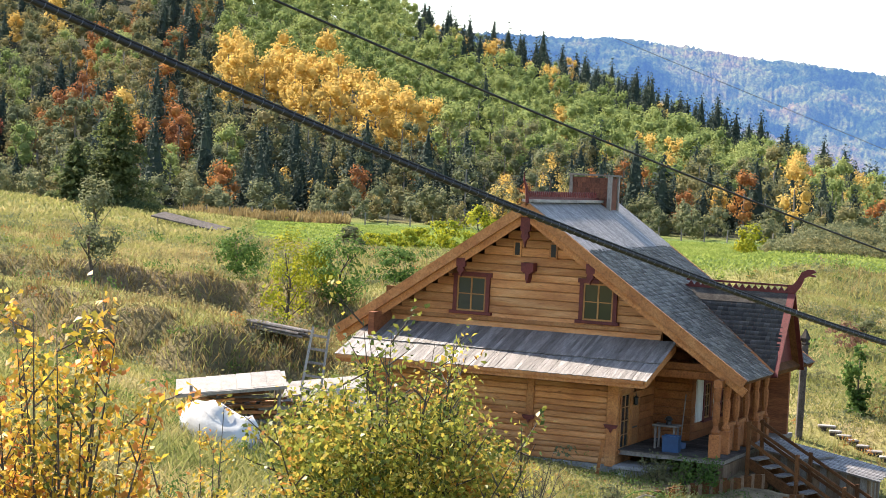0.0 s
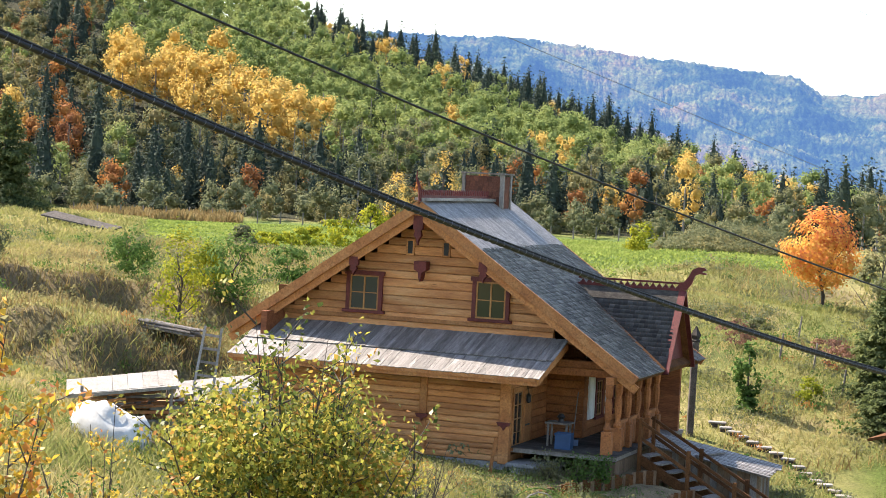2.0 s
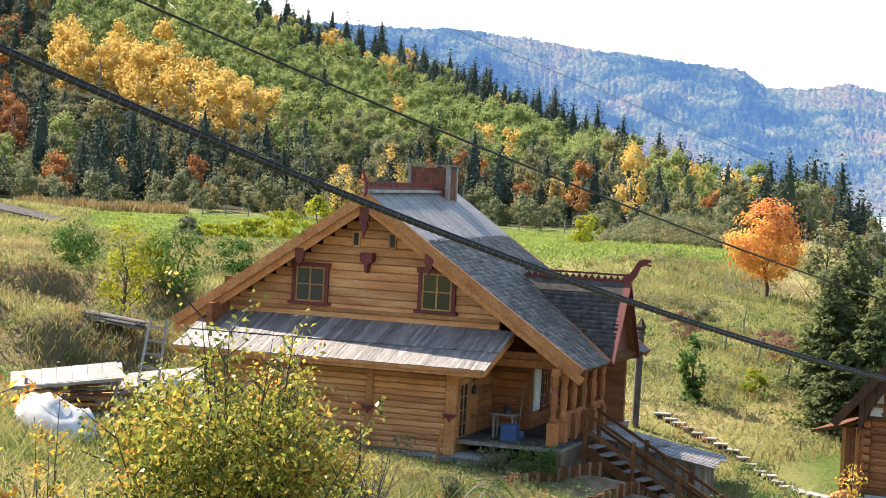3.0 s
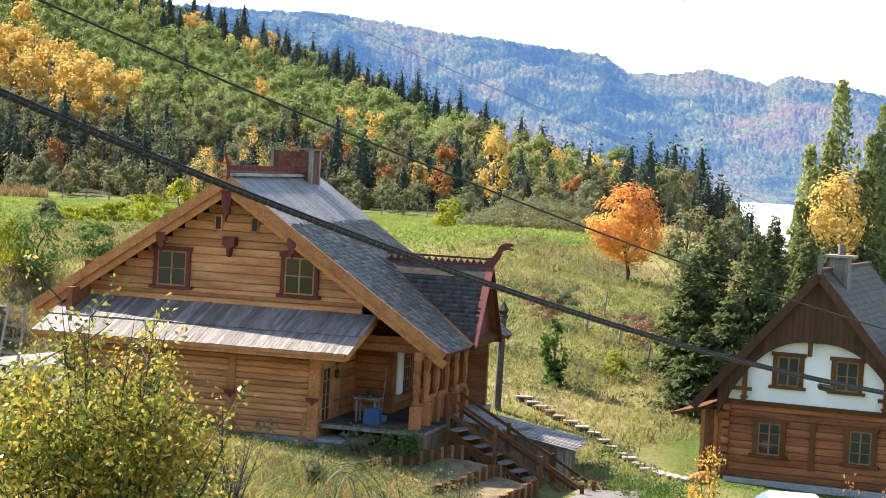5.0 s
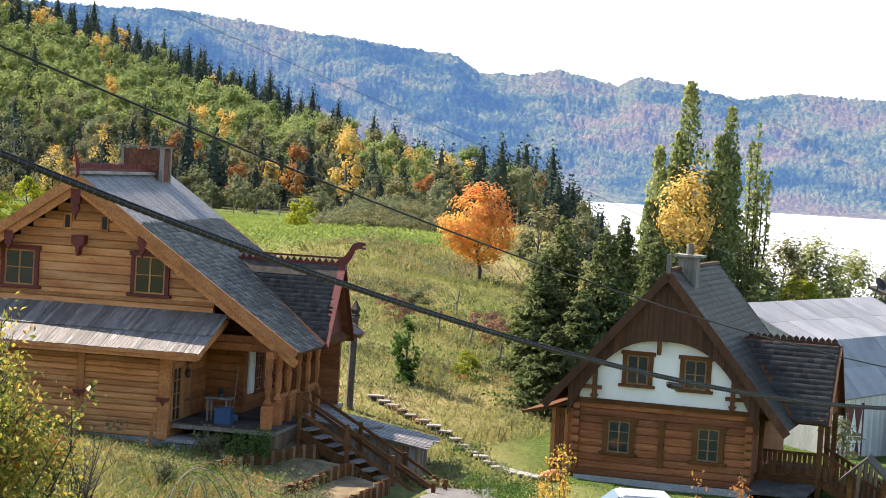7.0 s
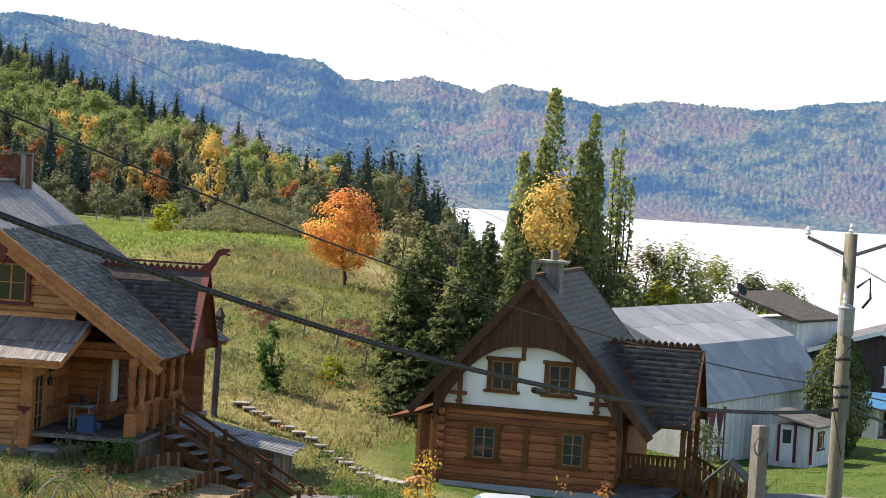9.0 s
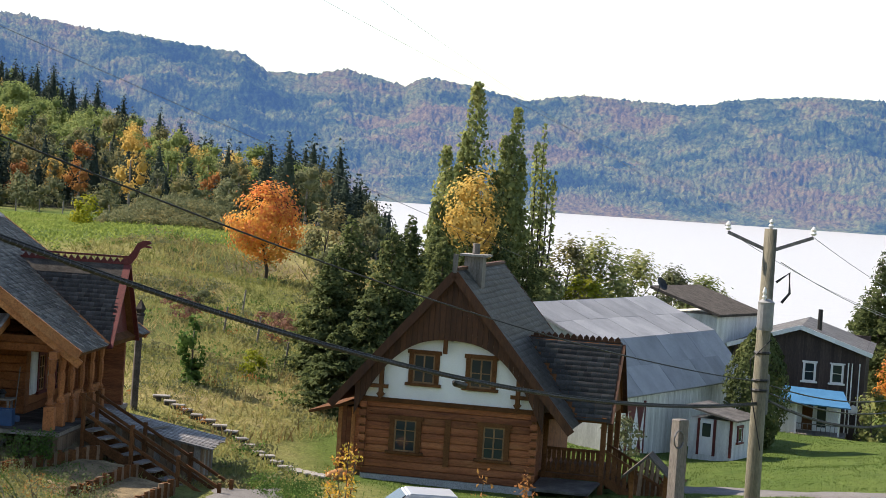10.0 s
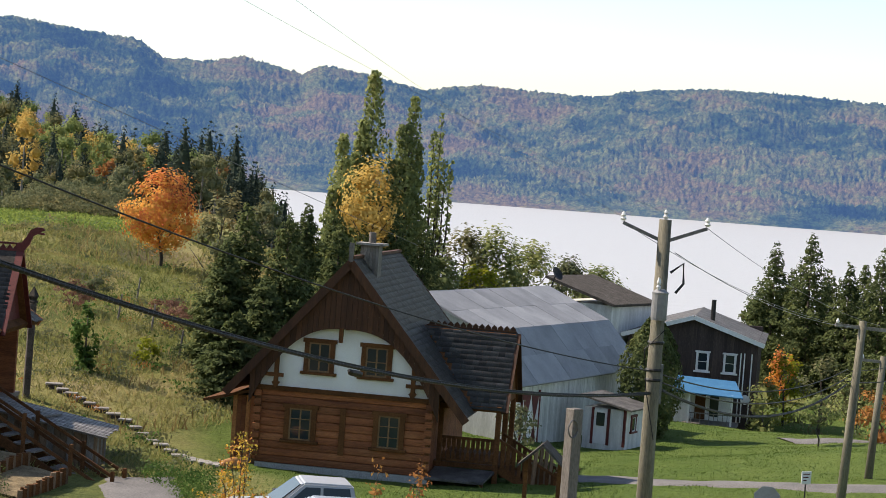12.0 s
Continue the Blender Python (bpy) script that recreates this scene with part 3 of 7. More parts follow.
# ---- the wooded hill ----
def forest():
    rng = np.random.RandomState(7)

    # a small closed ball of 24 faces, for the shaded heart of a crown
    g = np.array([-1.0, 0.0, 1.0])
    ball = []
    for axis in range(3):
        for sign in (-1, 1):
            for i in range(2):
                for j in range(2):
                    for p, q in ((i, j), (i + 1, j), (i + 1, j + 1), (i, j + 1)):
                        v = np.zeros(3)
                        v[axis], v[(axis + 1) % 3], v[(axis + 2) % 3] = sign, g[p] * sign, g[q]
                        ball.append(v / np.linalg.norm(v))
    ball = np.array(ball)

    def billow(n, height, width, base, lobes, leaf):
        """A closed summer crown: a heart of lobes with leaves standing off their skins."""
        u = np.linspace(-0.7, 0.95, lobes) + rng.normal(size=lobes) * 0.08
        th = 2.4 * np.arange(lobes) + rng.rand(lobes)
        rad = np.sqrt(np.maximum(1 - u * u, 0.02)) * rng.uniform(0.45, 0.75, lobes)
        c = np.column_stack([rad * np.cos(th) * width / 2, rad * np.sin(th) * width / 2, base + (u * 0.42 + 0.48) * height])
        big = width * rng.uniform(0.15, 0.26, lobes)
        k = rng.choice(lobes, n, p=big ** 2 / (big ** 2).sum())
        d = rng.normal(size=(n, 3))
        d[:, 2] += 0.25
        d /= np.linalg.norm(d, axis=1)[:, None]
        p = c[k] + d * (big[k] * rng.uniform(0.62, 1.18, n))[:, None] * np.array([1, 1, 1.1])
        hearts = [ci + ball * bi * 0.62 for ci, bi in zip(c, big)]
        return np.concatenate([quads(p, d + rng.normal(size=(n, 3)) * 0.4, leaf, leaf * 0.75, rng)] + hearts)

    def spire(n, height, width, leaf, tiers):
        """A dense spruce: needle sprays round a ragged inner cone."""
        rings = np.array([(0.42, 0.04), (0.36, 0.3), (0.2, 0.65), (0.02, 0.96)])
        cone = []
        for (r0, z0), (r1, z1) in zip(rings, rings[1:]):
            for k in range(7):
                a0, a1 = 2 * np.pi * k / 7, 2 * np.pi * (k + 1) / 7
                cone += [(r0 * np.cos(a0) * width, r0 * np.sin(a0) * width, z0 * height), (r0 * np.cos(a1) * width, r0 * np.sin(a1) * width, z0 * height),
                         (r1 * np.cos(a1) * width, r1 * np.sin(a1) * width, z1 * height), (r1 * np.cos(a0) * width, r1 * np.sin(a0) * width, z1 * height)]
        return np.concatenate([spire_crown(rng, n, height, width, 0.3, leaf, tiers), np.array(cone) * np.array([0.45, 0.45, 0.95])])

    broad = [billow(680, h, w, b, 9, 0.38) for h, w, b in ((7.5, 4.9, 1.0), (8.5, 4.6, 1.2), (7, 5.3, 0.8), (9.5, 4.8, 1.2), (8, 5.5, 0.8))]
    low = [billow(400, h, w, 0.0, 7, 0.32) for h, w in ((3.0, 3.8), (4, 3.8), (2.6, 4.2), (4.6, 3.6))]
    spires = [spire(720, h, w, 0.56, 13) for h, w in ((8.5, 6.2), (7.5, 5.8), (10.0, 6.6), (6.5, 5.4))]
    sets = {k: [] for k in ("spruce", "green", "yellow", "olive", "rust", "crimson", "willow")}
    stems = []
    r = 252.0
    while r < 545:
        gap = 4.7 + (r - 250) * 0.004
        for azd in np.arange(-14.5, 20.5, math.degrees(gap / r)):
            a = math.radians(azd + rng.normal() * 0.25 * math.degrees(gap / r))
            rr = r + rng.uniform(-3.2, 3.2)
            x, y = rr * math.sin(a), rr * math.cos(a)
            ad = math.degrees(a)
            end = np.interp(ad, [-15, 10, 13, 16, 18.5], [545, 500, 430, 350, 300])
            if rr > end or (ad > 10.5 and rr < 252 + (ad - 10.5) * 4):
                continue
            drift = 0.5 + 0.25 * (math.sin(x * 0.083 + 0.6 * math.sin(y * 0.06)) + math.sin(y * 0.094 + x * 0.05 + 2.0))
            d = (rng.rand() * 0.55 + drift * 0.45) if rng.rand() < 0.75 else rng.rand()
            d = min(max((d - 0.12) / 0.76, 0), 0.999)
            patch = math.sin(x * 0.045 + 1.7) + math.sin(y * 0.051 + x * 0.021) + 0.8 * math.sin(x * 0.11 - y * 0.07)
            size = rng.uniform(0.8, 1.2)
            shape = broad
            gold0 = np.interp(ad, [-6.3, -3.0, -0.3], [344, 327, 316])
            gold1 = np.interp(ad, [-6.3, -3.0, -0.3], [374, 366, 334])
            if rr < 264:
                kind = "willow" if d < 0.5 else "olive" if d < 0.86 else "yellow" if d < 0.88 else "rust" if d < 0.93 else "spruce"
                shape = low
            elif -6.3 < ad < -0.3 and gold0 < rr < gold1:
                kind = "yellow"
                size *= 1.2
            elif -6.3 < ad < -0.3 and gold0 - 22 < rr < gold0:
                kind = "spruce" if d < 0.25 else "olive" if d < 0.6 else "willow" if d < 0.8 else "rust"
                size *= 0.68
            elif rr < 300:
                kind = ("spruce" if d < 0.34 else "olive" if d < 0.58 else "willow" if d < 0.72 else "rust" if d < 0.79 else "yellow" if d < 0.82 else "green" if d < 0.9 else "crimson" if d < 0.93 else "spruce")
                shape = broad if rng.rand() < 0.45 else low
                size *= 0.8 if shape is broad else 1.1
            elif 4.4 < ad < 6.4 and 312 < rr < 342:
                kind = "yellow" if d < 0.7 else "green"
            elif rr > end - 90 and ad > -1.0:
                kind = "spruce" if d < 0.72 else "green" if d < 0.97 else "yellow"
                size *= 1.15 if kind == "spruce" else 0.8
            elif ad < -6.3:
                kind = "spruce" if d < 0.46 + 0.1 * patch else "olive" if d < 0.7 else "rust" if d < 0.8 else "green" if d < 0.9 else "yellow" if d < 0.96 else "crimson" if d < 0.975 else "olive"
                size *= 1.15 if kind == "spruce" else 0.9
            elif ad > 9.0:
                kind = "yellow" if d < 0.3 + 0.06 * patch else "green" if d < 0.64 else "olive" if d < 0.76 else "rust" if d < 0.8 else "spruce"
                size *= 0.9
            elif rr < 322:
                kind = "spruce" if d < 0.36 else "olive" if d < 0.74 else "green" if d < 0.92 else "rust" if d < 0.95 else "yellow" if d < 0.97 else "olive"
            else:
                kind = "green" if d < 0.8 + 0.06 * patch else "spruce" if d < 0.95 else "yellow" if d < 0.96 else "green"
            v = (spires if kind == "spruce" else shape)
            v = v[rng.randint(len(v))] * size
            t = rng.uniform(0, 6.28)
            c, s = math.cos(t), math.sin(t)
            z0 = gz(x, y)
            sets[kind].append(np.column_stack([v[:, 0] * c - v[:, 1] * s + x, v[:, 0] * s + v[:, 1] * c + y, v[:, 2] + z0]))
            if shape is broad and kind != "spruce" and rr < 365:
                stems.append((x, y, z0, 7 * size))
        r += gap * (1.1 if r < 300 else 1.6)
    mats = {"spruce": SPRUCE, "green": ASPEN_GREEN, "yellow": ASPEN_YELLOW, "olive": MIXED_OLIVE, "rust": RUST, "crimson": CRIMSON, "willow": WILLOW}
    words = {"spruce": "dark green spruce wood on the hillside", "green": "light green aspen wood on the upper slope", "yellow": "golden yellow aspens in the hillside wood",
             "olive": "olive and brown turning trees at the wood's foot", "rust": "rust orange autumn trees in the wood", "crimson": "crimson autumn trees in the wood", "willow": "grey-green willow scrub along the field edge"}
    for k, vs in sets.items():
        if not vs:
            continue
        v = np.concatenate(vs)
        tagged(part(k + "_wood", mesh_of(k + "_wood", v, quad_faces(v)), mats[k]), words[k], "forest", kind="stuff")
    vs, fs = [], []
    for x, y, z, h in stems:
        o = len(vs)
        for zz, w in ((z - 0.3, 0.16), (z + h, 0.07)):
            vs += [(x - w, y - w, zz), (x + w, y - w, zz), (x + w, y + w, zz), (x - w, y + w, zz)]
        fs += [(o + i, o + (i + 1) % 4, o + 4 + (i + 1) % 4, o + 4 + i) for i in range(4)]
    tagged(part("wood_stems", mesh_of("wood_stems", vs, fs), PALE_BARK), "pale slender trunks of the hillside wood", "forest", kind="stuff")


forest()


# ---- house parts ----
def logs(parent, x0, x1, y, z0, z1, step, mat, thick=0.2, clip=None, name="log", jitter=0.012, seed=1):
    """Horizontal squared logs with rounded edges, one above another, facing -y."""
    rng = random.Random(seed)
    z = z0
    while z < z1 - 0.05:
        h = min(step * rng.uniform(0.9, 1.1), z1 - z)
        a, b = (x0, x1) if clip is None else clip(z + h)
        if b - a > 0.2:
            f = y + rng.uniform(-jitter, jitter)
            e = 0.02
            bm = bmesh.new()
            prof = [(f + thick, z + 0.005), (f + e, z + 0.005), (f, z + e + 0.005), (f - 0.008, z + h * 0.5), (f, z + h - e - 0.005), (f + e, z + h - 0.005), (f + thick, z + h - 0.005)]
            va = [bm.verts.new((a, py, pz)) for py, pz in prof]
            vb = [bm.verts.new((b, py, pz)) for py, pz in prof]
            bm.faces.new(va)
            bm.faces.new(vb[::-1])
            for i in range(len(prof)):
                k = (i + 1) % len(prof)
                bm.faces.new((va[i], vb[i], vb[k], va[k]))
            part(name, bm, mat, parent)
        z += h


def window(parent, x0, x1, z0, z1, y, trim, frame_mat, pane, rows=2, cols=2, trim_w=0.13, head=0.14):
    """A casement window facing -y, its trim proud of the wall."""
    bm = bmesh.new()
    box(x0, x0 + trim_w, y - 0.06, y + 0.1, z0, z1 - head, bm)
    box(x1 - trim_w, x1, y - 0.06, y + 0.1, z0, z1 - head, bm)
    box(x0 - 0.06, x1 + 0.06, y - 0.075, y + 0.1, z1 - head, z1, bm)
    w = part("window", bm, trim, parent)
    part("sill", box(x0 - 0.1, x1 + 0.1, y - 0.12, y + 0.1, z0 - 0.1, z0, bevel=0.01), trim, w)
    a, b, c, d = x0 + trim_w, x1 - trim_w, z0, z1 - head
    bm = bmesh.new()
    f = 0.055
    box(a, b, y - 0.035, y + 0.08, c, c + f, bm)
    box(a, b, y - 0.035, y + 0.08, d - f, d, bm)
    for i in range(cols + 1):
        x = a + (b - a - f) * i / cols
        box(x, x + f, y - 0.036, y + 0.08, c + f, d - f, bm)
    for i in range(1, rows):
        z = c + (d - c) * i / rows
        box(a + f, b - f, y - 0.028, y + 0.06, z - 0.015, z + 0.015, bm)
    part("window_frame", bm, frame_mat, w)
    for i in range(cols):
        xa = a + (b - a - f) * i / cols + f
        xb = a + (b - a - f) * (i + 1) / cols
        part("pane", box(xa, xb, y - 0.012, y + 0.02, c + f, d - f), pane, w)
    return w


def turned(ob, m):
    ob.matrix_local = m
    return ob


def shingled(name, parent, mat, origin, along, down, length, depth, wide, show, lift=0.02, seed=3, skip=None, notch=False, singles=0):
    """Overlapping shingles on a slope: courses run along, laid down the slope."""
    rng = np.random.RandomState(seed)
    o, a, d = Vector(origin), Vector(along).normalized(), Vector(down).normalized()
    n = a.cross(d).normalized()
    if n.z < 0:
        n = -n
    V, F = [], []
    k = 0
    for r in range(int(depth / show) + 1):
        s = rng.uniform(-wide, 0)
        while s < length:
            w = wide * rng.uniform(0.75, 1.25)
            s0, s1 = max(s, 0), min(s + w - 0.006, length)
            s += w
            t0, t1 = max((r - 0.6) * show, 0), min((r + 1) * show + rng.uniform(-0.01, 0.012), depth)
            if s1 - s0 < 0.03 or t1 - t0 < 0.02 or (skip is not None and skip((s0 + s1) / 2, t1)):
                continue
            h0, h1 = 0.004, lift * rng.uniform(0.8, 1.35)
            c = [o + a * s0 + d * t0 + n * h0, o + a * s1 + d * t0 + n * h0, o + a * s1 + d * t1 + n * h1, o + a * s0 + d * t1 + n * h1]
            e = [p - n * (h1 - 0.002) for p in c[2:]]
            i = len(V)
            V += [tuple(p) for p in c + e]
            F += [(i, i + 1, i + 2, i + 3), (i + 3, i + 2, i + 4, i + 5)]
    me = mesh_of(name, V, F)
    ob = part(name, me, mat, parent)
    ob["kind"] = "stuff"
    return ob


def planks_down(parent, name, mat, x0, x1, top, bottom, wide, seed, thick=0.025):
    """Weathered boards laid side by side down a slope; top and bottom are (y, z)."""
    rng = random.Random(seed)
    x = x0
    while x < x1 - 0.02:
        w = min(wide * rng.uniform(0.75, 1.25), x1 - x)
        e = rng.uniform(-0.04, 0.05)
        up = rng.uniform(0, 0.012)
        dy, dz = bottom[0] - top[0], bottom[1] - top[1]
        part(name, slab([(x + 0.004, top[0], top[1] + up), (x + w - 0.004, top[0], top[1] + up), (x + w - 0.004, bottom[0] + dy * e * 0.2, bottom[1] + dz * e * 0.2 + up),
                         (x + 0.004, bottom[0] + dy * e * 0.2, bottom[1] + dz * e * 0.2 + up)], thick), mat, parent)
        x += w


# ---- the large log house ----
def log_house():
    hs = thing("log_house", "honey coloured log house with grey shake roofs and oxblood trim", "house", pose(2.59, 65.95, 0, 0, 0, -23))
    S, TOP, LEN = 0.68, 8.2, 9.0
    zr = lambda u: TOP - S * abs(u)
    # gable of squared logs
    wall = part("gable_wall", box(-5.2, 4.2, 1.0, 1.12, 3.3, 5.2), BROWN_WOOD, hs)

    def clip(z):
        h = (TOP - 0.28 - z) / S
        return max(-h, -5.3), min(h, 4.35)
    logs(wall, 0, 0, 0.9, 4.05, 7.9, 0.27, LOG, 0.22, clip, seed=4)
    part("tie_board", box(-4.9, 4.4, 0.82, 0.9, 4.32, 4.44), LOG_NEW, hs, "pale ledger board")
    window(hs, -2.72, -1.46, 4.58, 5.85, 0.86, RED_WOOD, FRAME_WOOD, PANE)
    window(hs, 1.62, 2.88, 4.58, 5.9, 0.86, RED_WOOD, FRAME_WOOD, PANE_PALE)
    for x in (-0.57, 0.66):
        v = part("vent_frame", box(x - 0.14, x + 0.14, 0.84, 0.9, 6.45, 6.95), LOG_NEW, hs)
        # black plate stands in for the shade inside the vent opening
        part("vent_hole", box(x - 0.08, x + 0.08, 0.83, 0.86, 6.5, 6.9), IRON, v)
    # carved brackets
    def bracket(x, z, h, w):
        o = [(x - w / 2, z), (x + w / 2, z), (x + w / 2, z - h * 0.45), (x + w * 0.28, z - h * 0.5), (x + w * 0.42, z - h * 0.66), (x + w * 0.12, z - h * 0.8), (x, z - h),
             (x - w * 0.12, z - h * 0.8), (x - w * 0.42, z - h * 0.66), (x - w * 0.28, z - h * 0.5), (x - w / 2, z - h * 0.45)]
        part("bracket", prism(o, 0.05, 0.2), RED_WOOD, hs)
    bracket(-0.05, 7.75, 0.95, 0.32)
    bracket(-2.2, 6.32, 0.6, 0.3)
    bracket(2.2, 6.4, 0.65, 0.3)
    bm = bmesh.new()
    for x, z, h, w in ((-0.1, 6.28, 0.65, 0.42),):
        prism([(x - w / 2, z), (x + w / 2, z), (x + w / 2, z - h * 0.4), (x + w * 0.15, z - h * 0.55), (x + w * 0.12, z - h * 0.8), (x, z - h), (x - w * 0.12, z - h * 0.8), (x - w * 0.15, z - h * 0.55), (x - w / 2, z - h * 0.4)], 0.55, 0.9, bm)
    part("corbel", bm, RED_WOOD, hs)
    for u in (-5.1, -2.6, 0.0, 2.6, 5.2):
        part("purlin", box(u - 0.11, u + 0.11, 0.1, LEN - 0.2, zr(u) - 0.62, zr(u) - 0.36), BROWN_WOOD, hs)
    # roof decks and barge boards
    for u, nm in ((-6.45, "roof"), (7.35, "roof")):
        part(nm, slab([(0, 0, TOP - 0.02), (u, 0, zr(u) - 0.02), (u, LEN, zr(u) - 0.02), (0, LEN, TOP - 0.02)], 0.2), BROWN_WOOD, hs)
        for y, drop, hgt in ((-0.05, 0.13, 0.3), (0.1, 0.42, 0.26)):
            part("barge_board", beam((0, y, TOP - drop), (u, y, zr(u) - drop), 0.09, hgt, up=(0, 0, 1)), LOG_NEW, hs)
        part("rear_barge", beam((0, LEN, TOP - 0.13), (u, LEN, zr(u) - 0.13), 0.09, 0.3), LOG_NEW, hs)
    run = math.hypot(1, S)
    down_r = (1, 0, -S)
    # silvery boards high on the slope, shingles below
    upper = part("upper_boards", slab([(0.0, 0.02, TOP + 0.03), (2.05, 0.02, TOP + 0.03 - S * 2.05), (2.05, LEN, TOP + 0.03 - S * 2.05), (0, LEN, TOP + 0.03)], 0.04), GREY_PLANK, hs)
    rng = random.Random(8)
    y = 0.0
    while y < LEN - 0.1:
        w = rng.uniform(0.12, 0.19)
        e = rng.uniform(-0.05, 0.05)
        part("board", slab([(0.05, y, TOP + 0.055), (2.1 + e, y, TOP + 0.055 - S * (2.1 + e)), (2.1 + e, y + w - 0.01, TOP + 0.055 - S * (2.1 + e)), (0.05, y + w - 0.01, TOP + 0.055)], 0.03), GREY_PLANK, upper)
        y += w
    part("ridge_board", box(-0.18, 0.22, 0.0, 6.9, TOP + 0.03, TOP + 0.12), GREY_PLANK, hs)
    depth = (7.42 - 1.9) * run
    dorm = lambda s, t: abs(s - 5.5) < 1.9 * ((1.9 + t / run) - 3.72) / 3.0 and (1.9 + t / run) > 3.7
    shingled("shingles", hs, GREY_SHAKE, (1.9, 0, TOP - S * 1.9), (0, 1, 0), down_r, LEN, depth, 0.16, 0.18, 0.04, skip=dorm, seed=5)
    shingled("shingles", hs, GREY_SHAKE, (0, LEN, TOP), (0, -1, 0), (-1, 0, -S), LEN, 6.5 * run, 0.16, 0.17, seed=6)
    # crest along the ridge
    crest = part("ridge_crest", box(-0.05, 0.05, 0.0, 6.8, TOP + 0.12, TOP + 0.2), RED_WOOD, hs)
    for k in range(36):
        y = 0.1 + k * 0.185
        part("tooth", prism([(-0.02, TOP + 0.2), (0.02, TOP + 0.2), (0.03, TOP + 0.33), (0.0, TOP + 0.39), (-0.03, TOP + 0.33)], y, y + 0.07), RED_WOOD, crest)
    part("finial", rod([(0, 0.0, TOP), (-0.03, -0.03, TOP + 0.45), (-0.12, -0.08, TOP + 0.75), (-0.1, -0.1, TOP + 0.98)], [0.06, 0.05, 0.035, 0.01], 6), RED_WOOD, hs)
    # chimney clad with red-brown shingles
    ch = part("chimney", box(-1.0, 0.42, 6.9, 7.75, 7.0, 9.1), BRICK_RED, hs, "chimney clad in red-brown shingles")
    for i in range(9):
        for j in range(8):
            x = -0.98 + j * 0.17 + (i % 2) * 0.05
            part("shingle", slab([(x, 6.875, 7.55 + i * 0.17 + 0.17), (x + 0.16, 6.875, 7.55 + i * 0.17 + 0.17), (x + 0.16, 6.85, 7.55 + i * 0.17), (x, 6.85, 7.55 + i * 0.17)], 0.015), BRICK_RED, ch)
    for x0, x1, y0, y1 in ((-1.06, -0.94, 6.83, 6.95), (0.34, 0.47, 6.83, 6.97), (0.38, 0.47, 7.66, 7.8)):
        part("corner_board", box(x0, x1, y0, y1, 7.2, 9.16), GREY_WOOD, ch)
    part("cap", box(-1.1, 0.52, 6.8, 7.85, 9.16, 9.22), GREY_WOOD, ch)
    # lean-to along the front: two overlapping courses of long boards
    lt = part("lean_to_roof", slab([(-5.5, 0.86, 4.02), (4.85, 0.86, 4.02), (4.75, -1.85, 3.12), (-5.5, -1.85, 3.12)], 0.06), BROWN_WOOD, hs, "lean-to roof of weathered grey boards")
    planks_down(lt, "board", GREY_PLANK, -5.55, 4.9, (0.88, 4.12), (-0.75, 3.56), 0.13, 3)
    planks_down(lt, "board", GREY_PLANK, -5.55, 4.86, (-0.5, 3.6), (-1.98, 3.1), 0.13, 4)
    part("fascia", box(-5.5, 4.78, -1.92, -1.84, 2.86, 3.07), LOG_NEW, hs, "pale fascia board")
    part("fascia", box(-5.5, 4.74, -1.98, -1.925, 2.98, 3.09), LOG_NEW, hs)
    part("fascia", beam((4.8, -1.93, 3.0), (4.86, 0.8, 3.92), 0.07, 0.22), LOG_NEW, hs)
    # lower storey
    fw = part("front_wall", box(-5.0, 3.5, -0.62, -0.5, 0.1, 2.9), BROWN_WOOD, hs)
    logs(fw, -5.0, 3.4, -0.7, 0.3, 2.75, 0.19, LOG, 0.12, seed=9)
    part("footing", box(-5.05, 3.6, -0.74, -0.4, -0.6, 0.29), STONE, hs)
    part("corner_post", box(3.26, 3.6, -0.78, -0.55, 0.25, 2.8, bevel=0.015), LOG_NEW, hs)
    part("wall_post", box(0.6, 0.84, -0.77, -0.6, 0.25, 2.8, bevel=0.015), LOG_NEW, hs)
    part("wall_post", box(-2.3, -2.06, -0.77, -0.6, 0.25, 2.8, bevel=0.015), LOG_NEW, hs)
    part("carved_shelf", prism([(3.2, 1.55), (3.66, 1.55), (3.6, 1.44), (3.5, 1.42), (3.43, 1.3), (3.36, 1.42), (3.26, 1.44)], -0.86, -0.78), RED_WOOD, hs)
    part("carved_shelf", prism([(0.5, 1.6), (0.94, 1.6), (0.88, 1.49), (0.78, 1.47), (0.72, 1.36), (0.66, 1.47), (0.56, 1.49)], -0.86, -0.78), RED_WOOD, hs)
    # side wall with window and door, turned to face +u
    side = part("side_wall", box(3.3, 3.45, -0.6, 3.0, 0.0, 3.4), BROWN_WOOD, hs)
    turn = pose(3.56, -0.7, 0, 0, 0, 90)
    for i in range(11):
        z = 0.3 + i * 0.24
        # under the porch: darker timber than LOG puts the shade into the colour
        part("log", beam((3.5, 1.5, z + 0.12), (3.5, 3.0, z + 0.12), 0.2, 0.225), PORCH_WOOD, side)
        if z < 0.6 or z > 2.4:
            part("log", beam((3.5, -0.52, z + 0.12), (3.5, 0.74, z + 0.12), 0.16, 0.225), LOG, side)
    w = window(hs, 0.2, 1.3, 0.75, 2.6, 0.0, LOG_NEW, FRAME_WOOD, PANE, rows=4)
    turned(w, turn)
    door = part("door", box(1.46, 2.2, -0.03, 0.06, 0.35, 2.45, bevel=0.01), LOG_NEW, hs, "pale plank door")
    turned(door, turn)
    for z in (0.6, 1.3, 2.2):
        part("hinge", box(1.48, 2.0, -0.045, -0.03, z, z + 0.05), IRON, door)
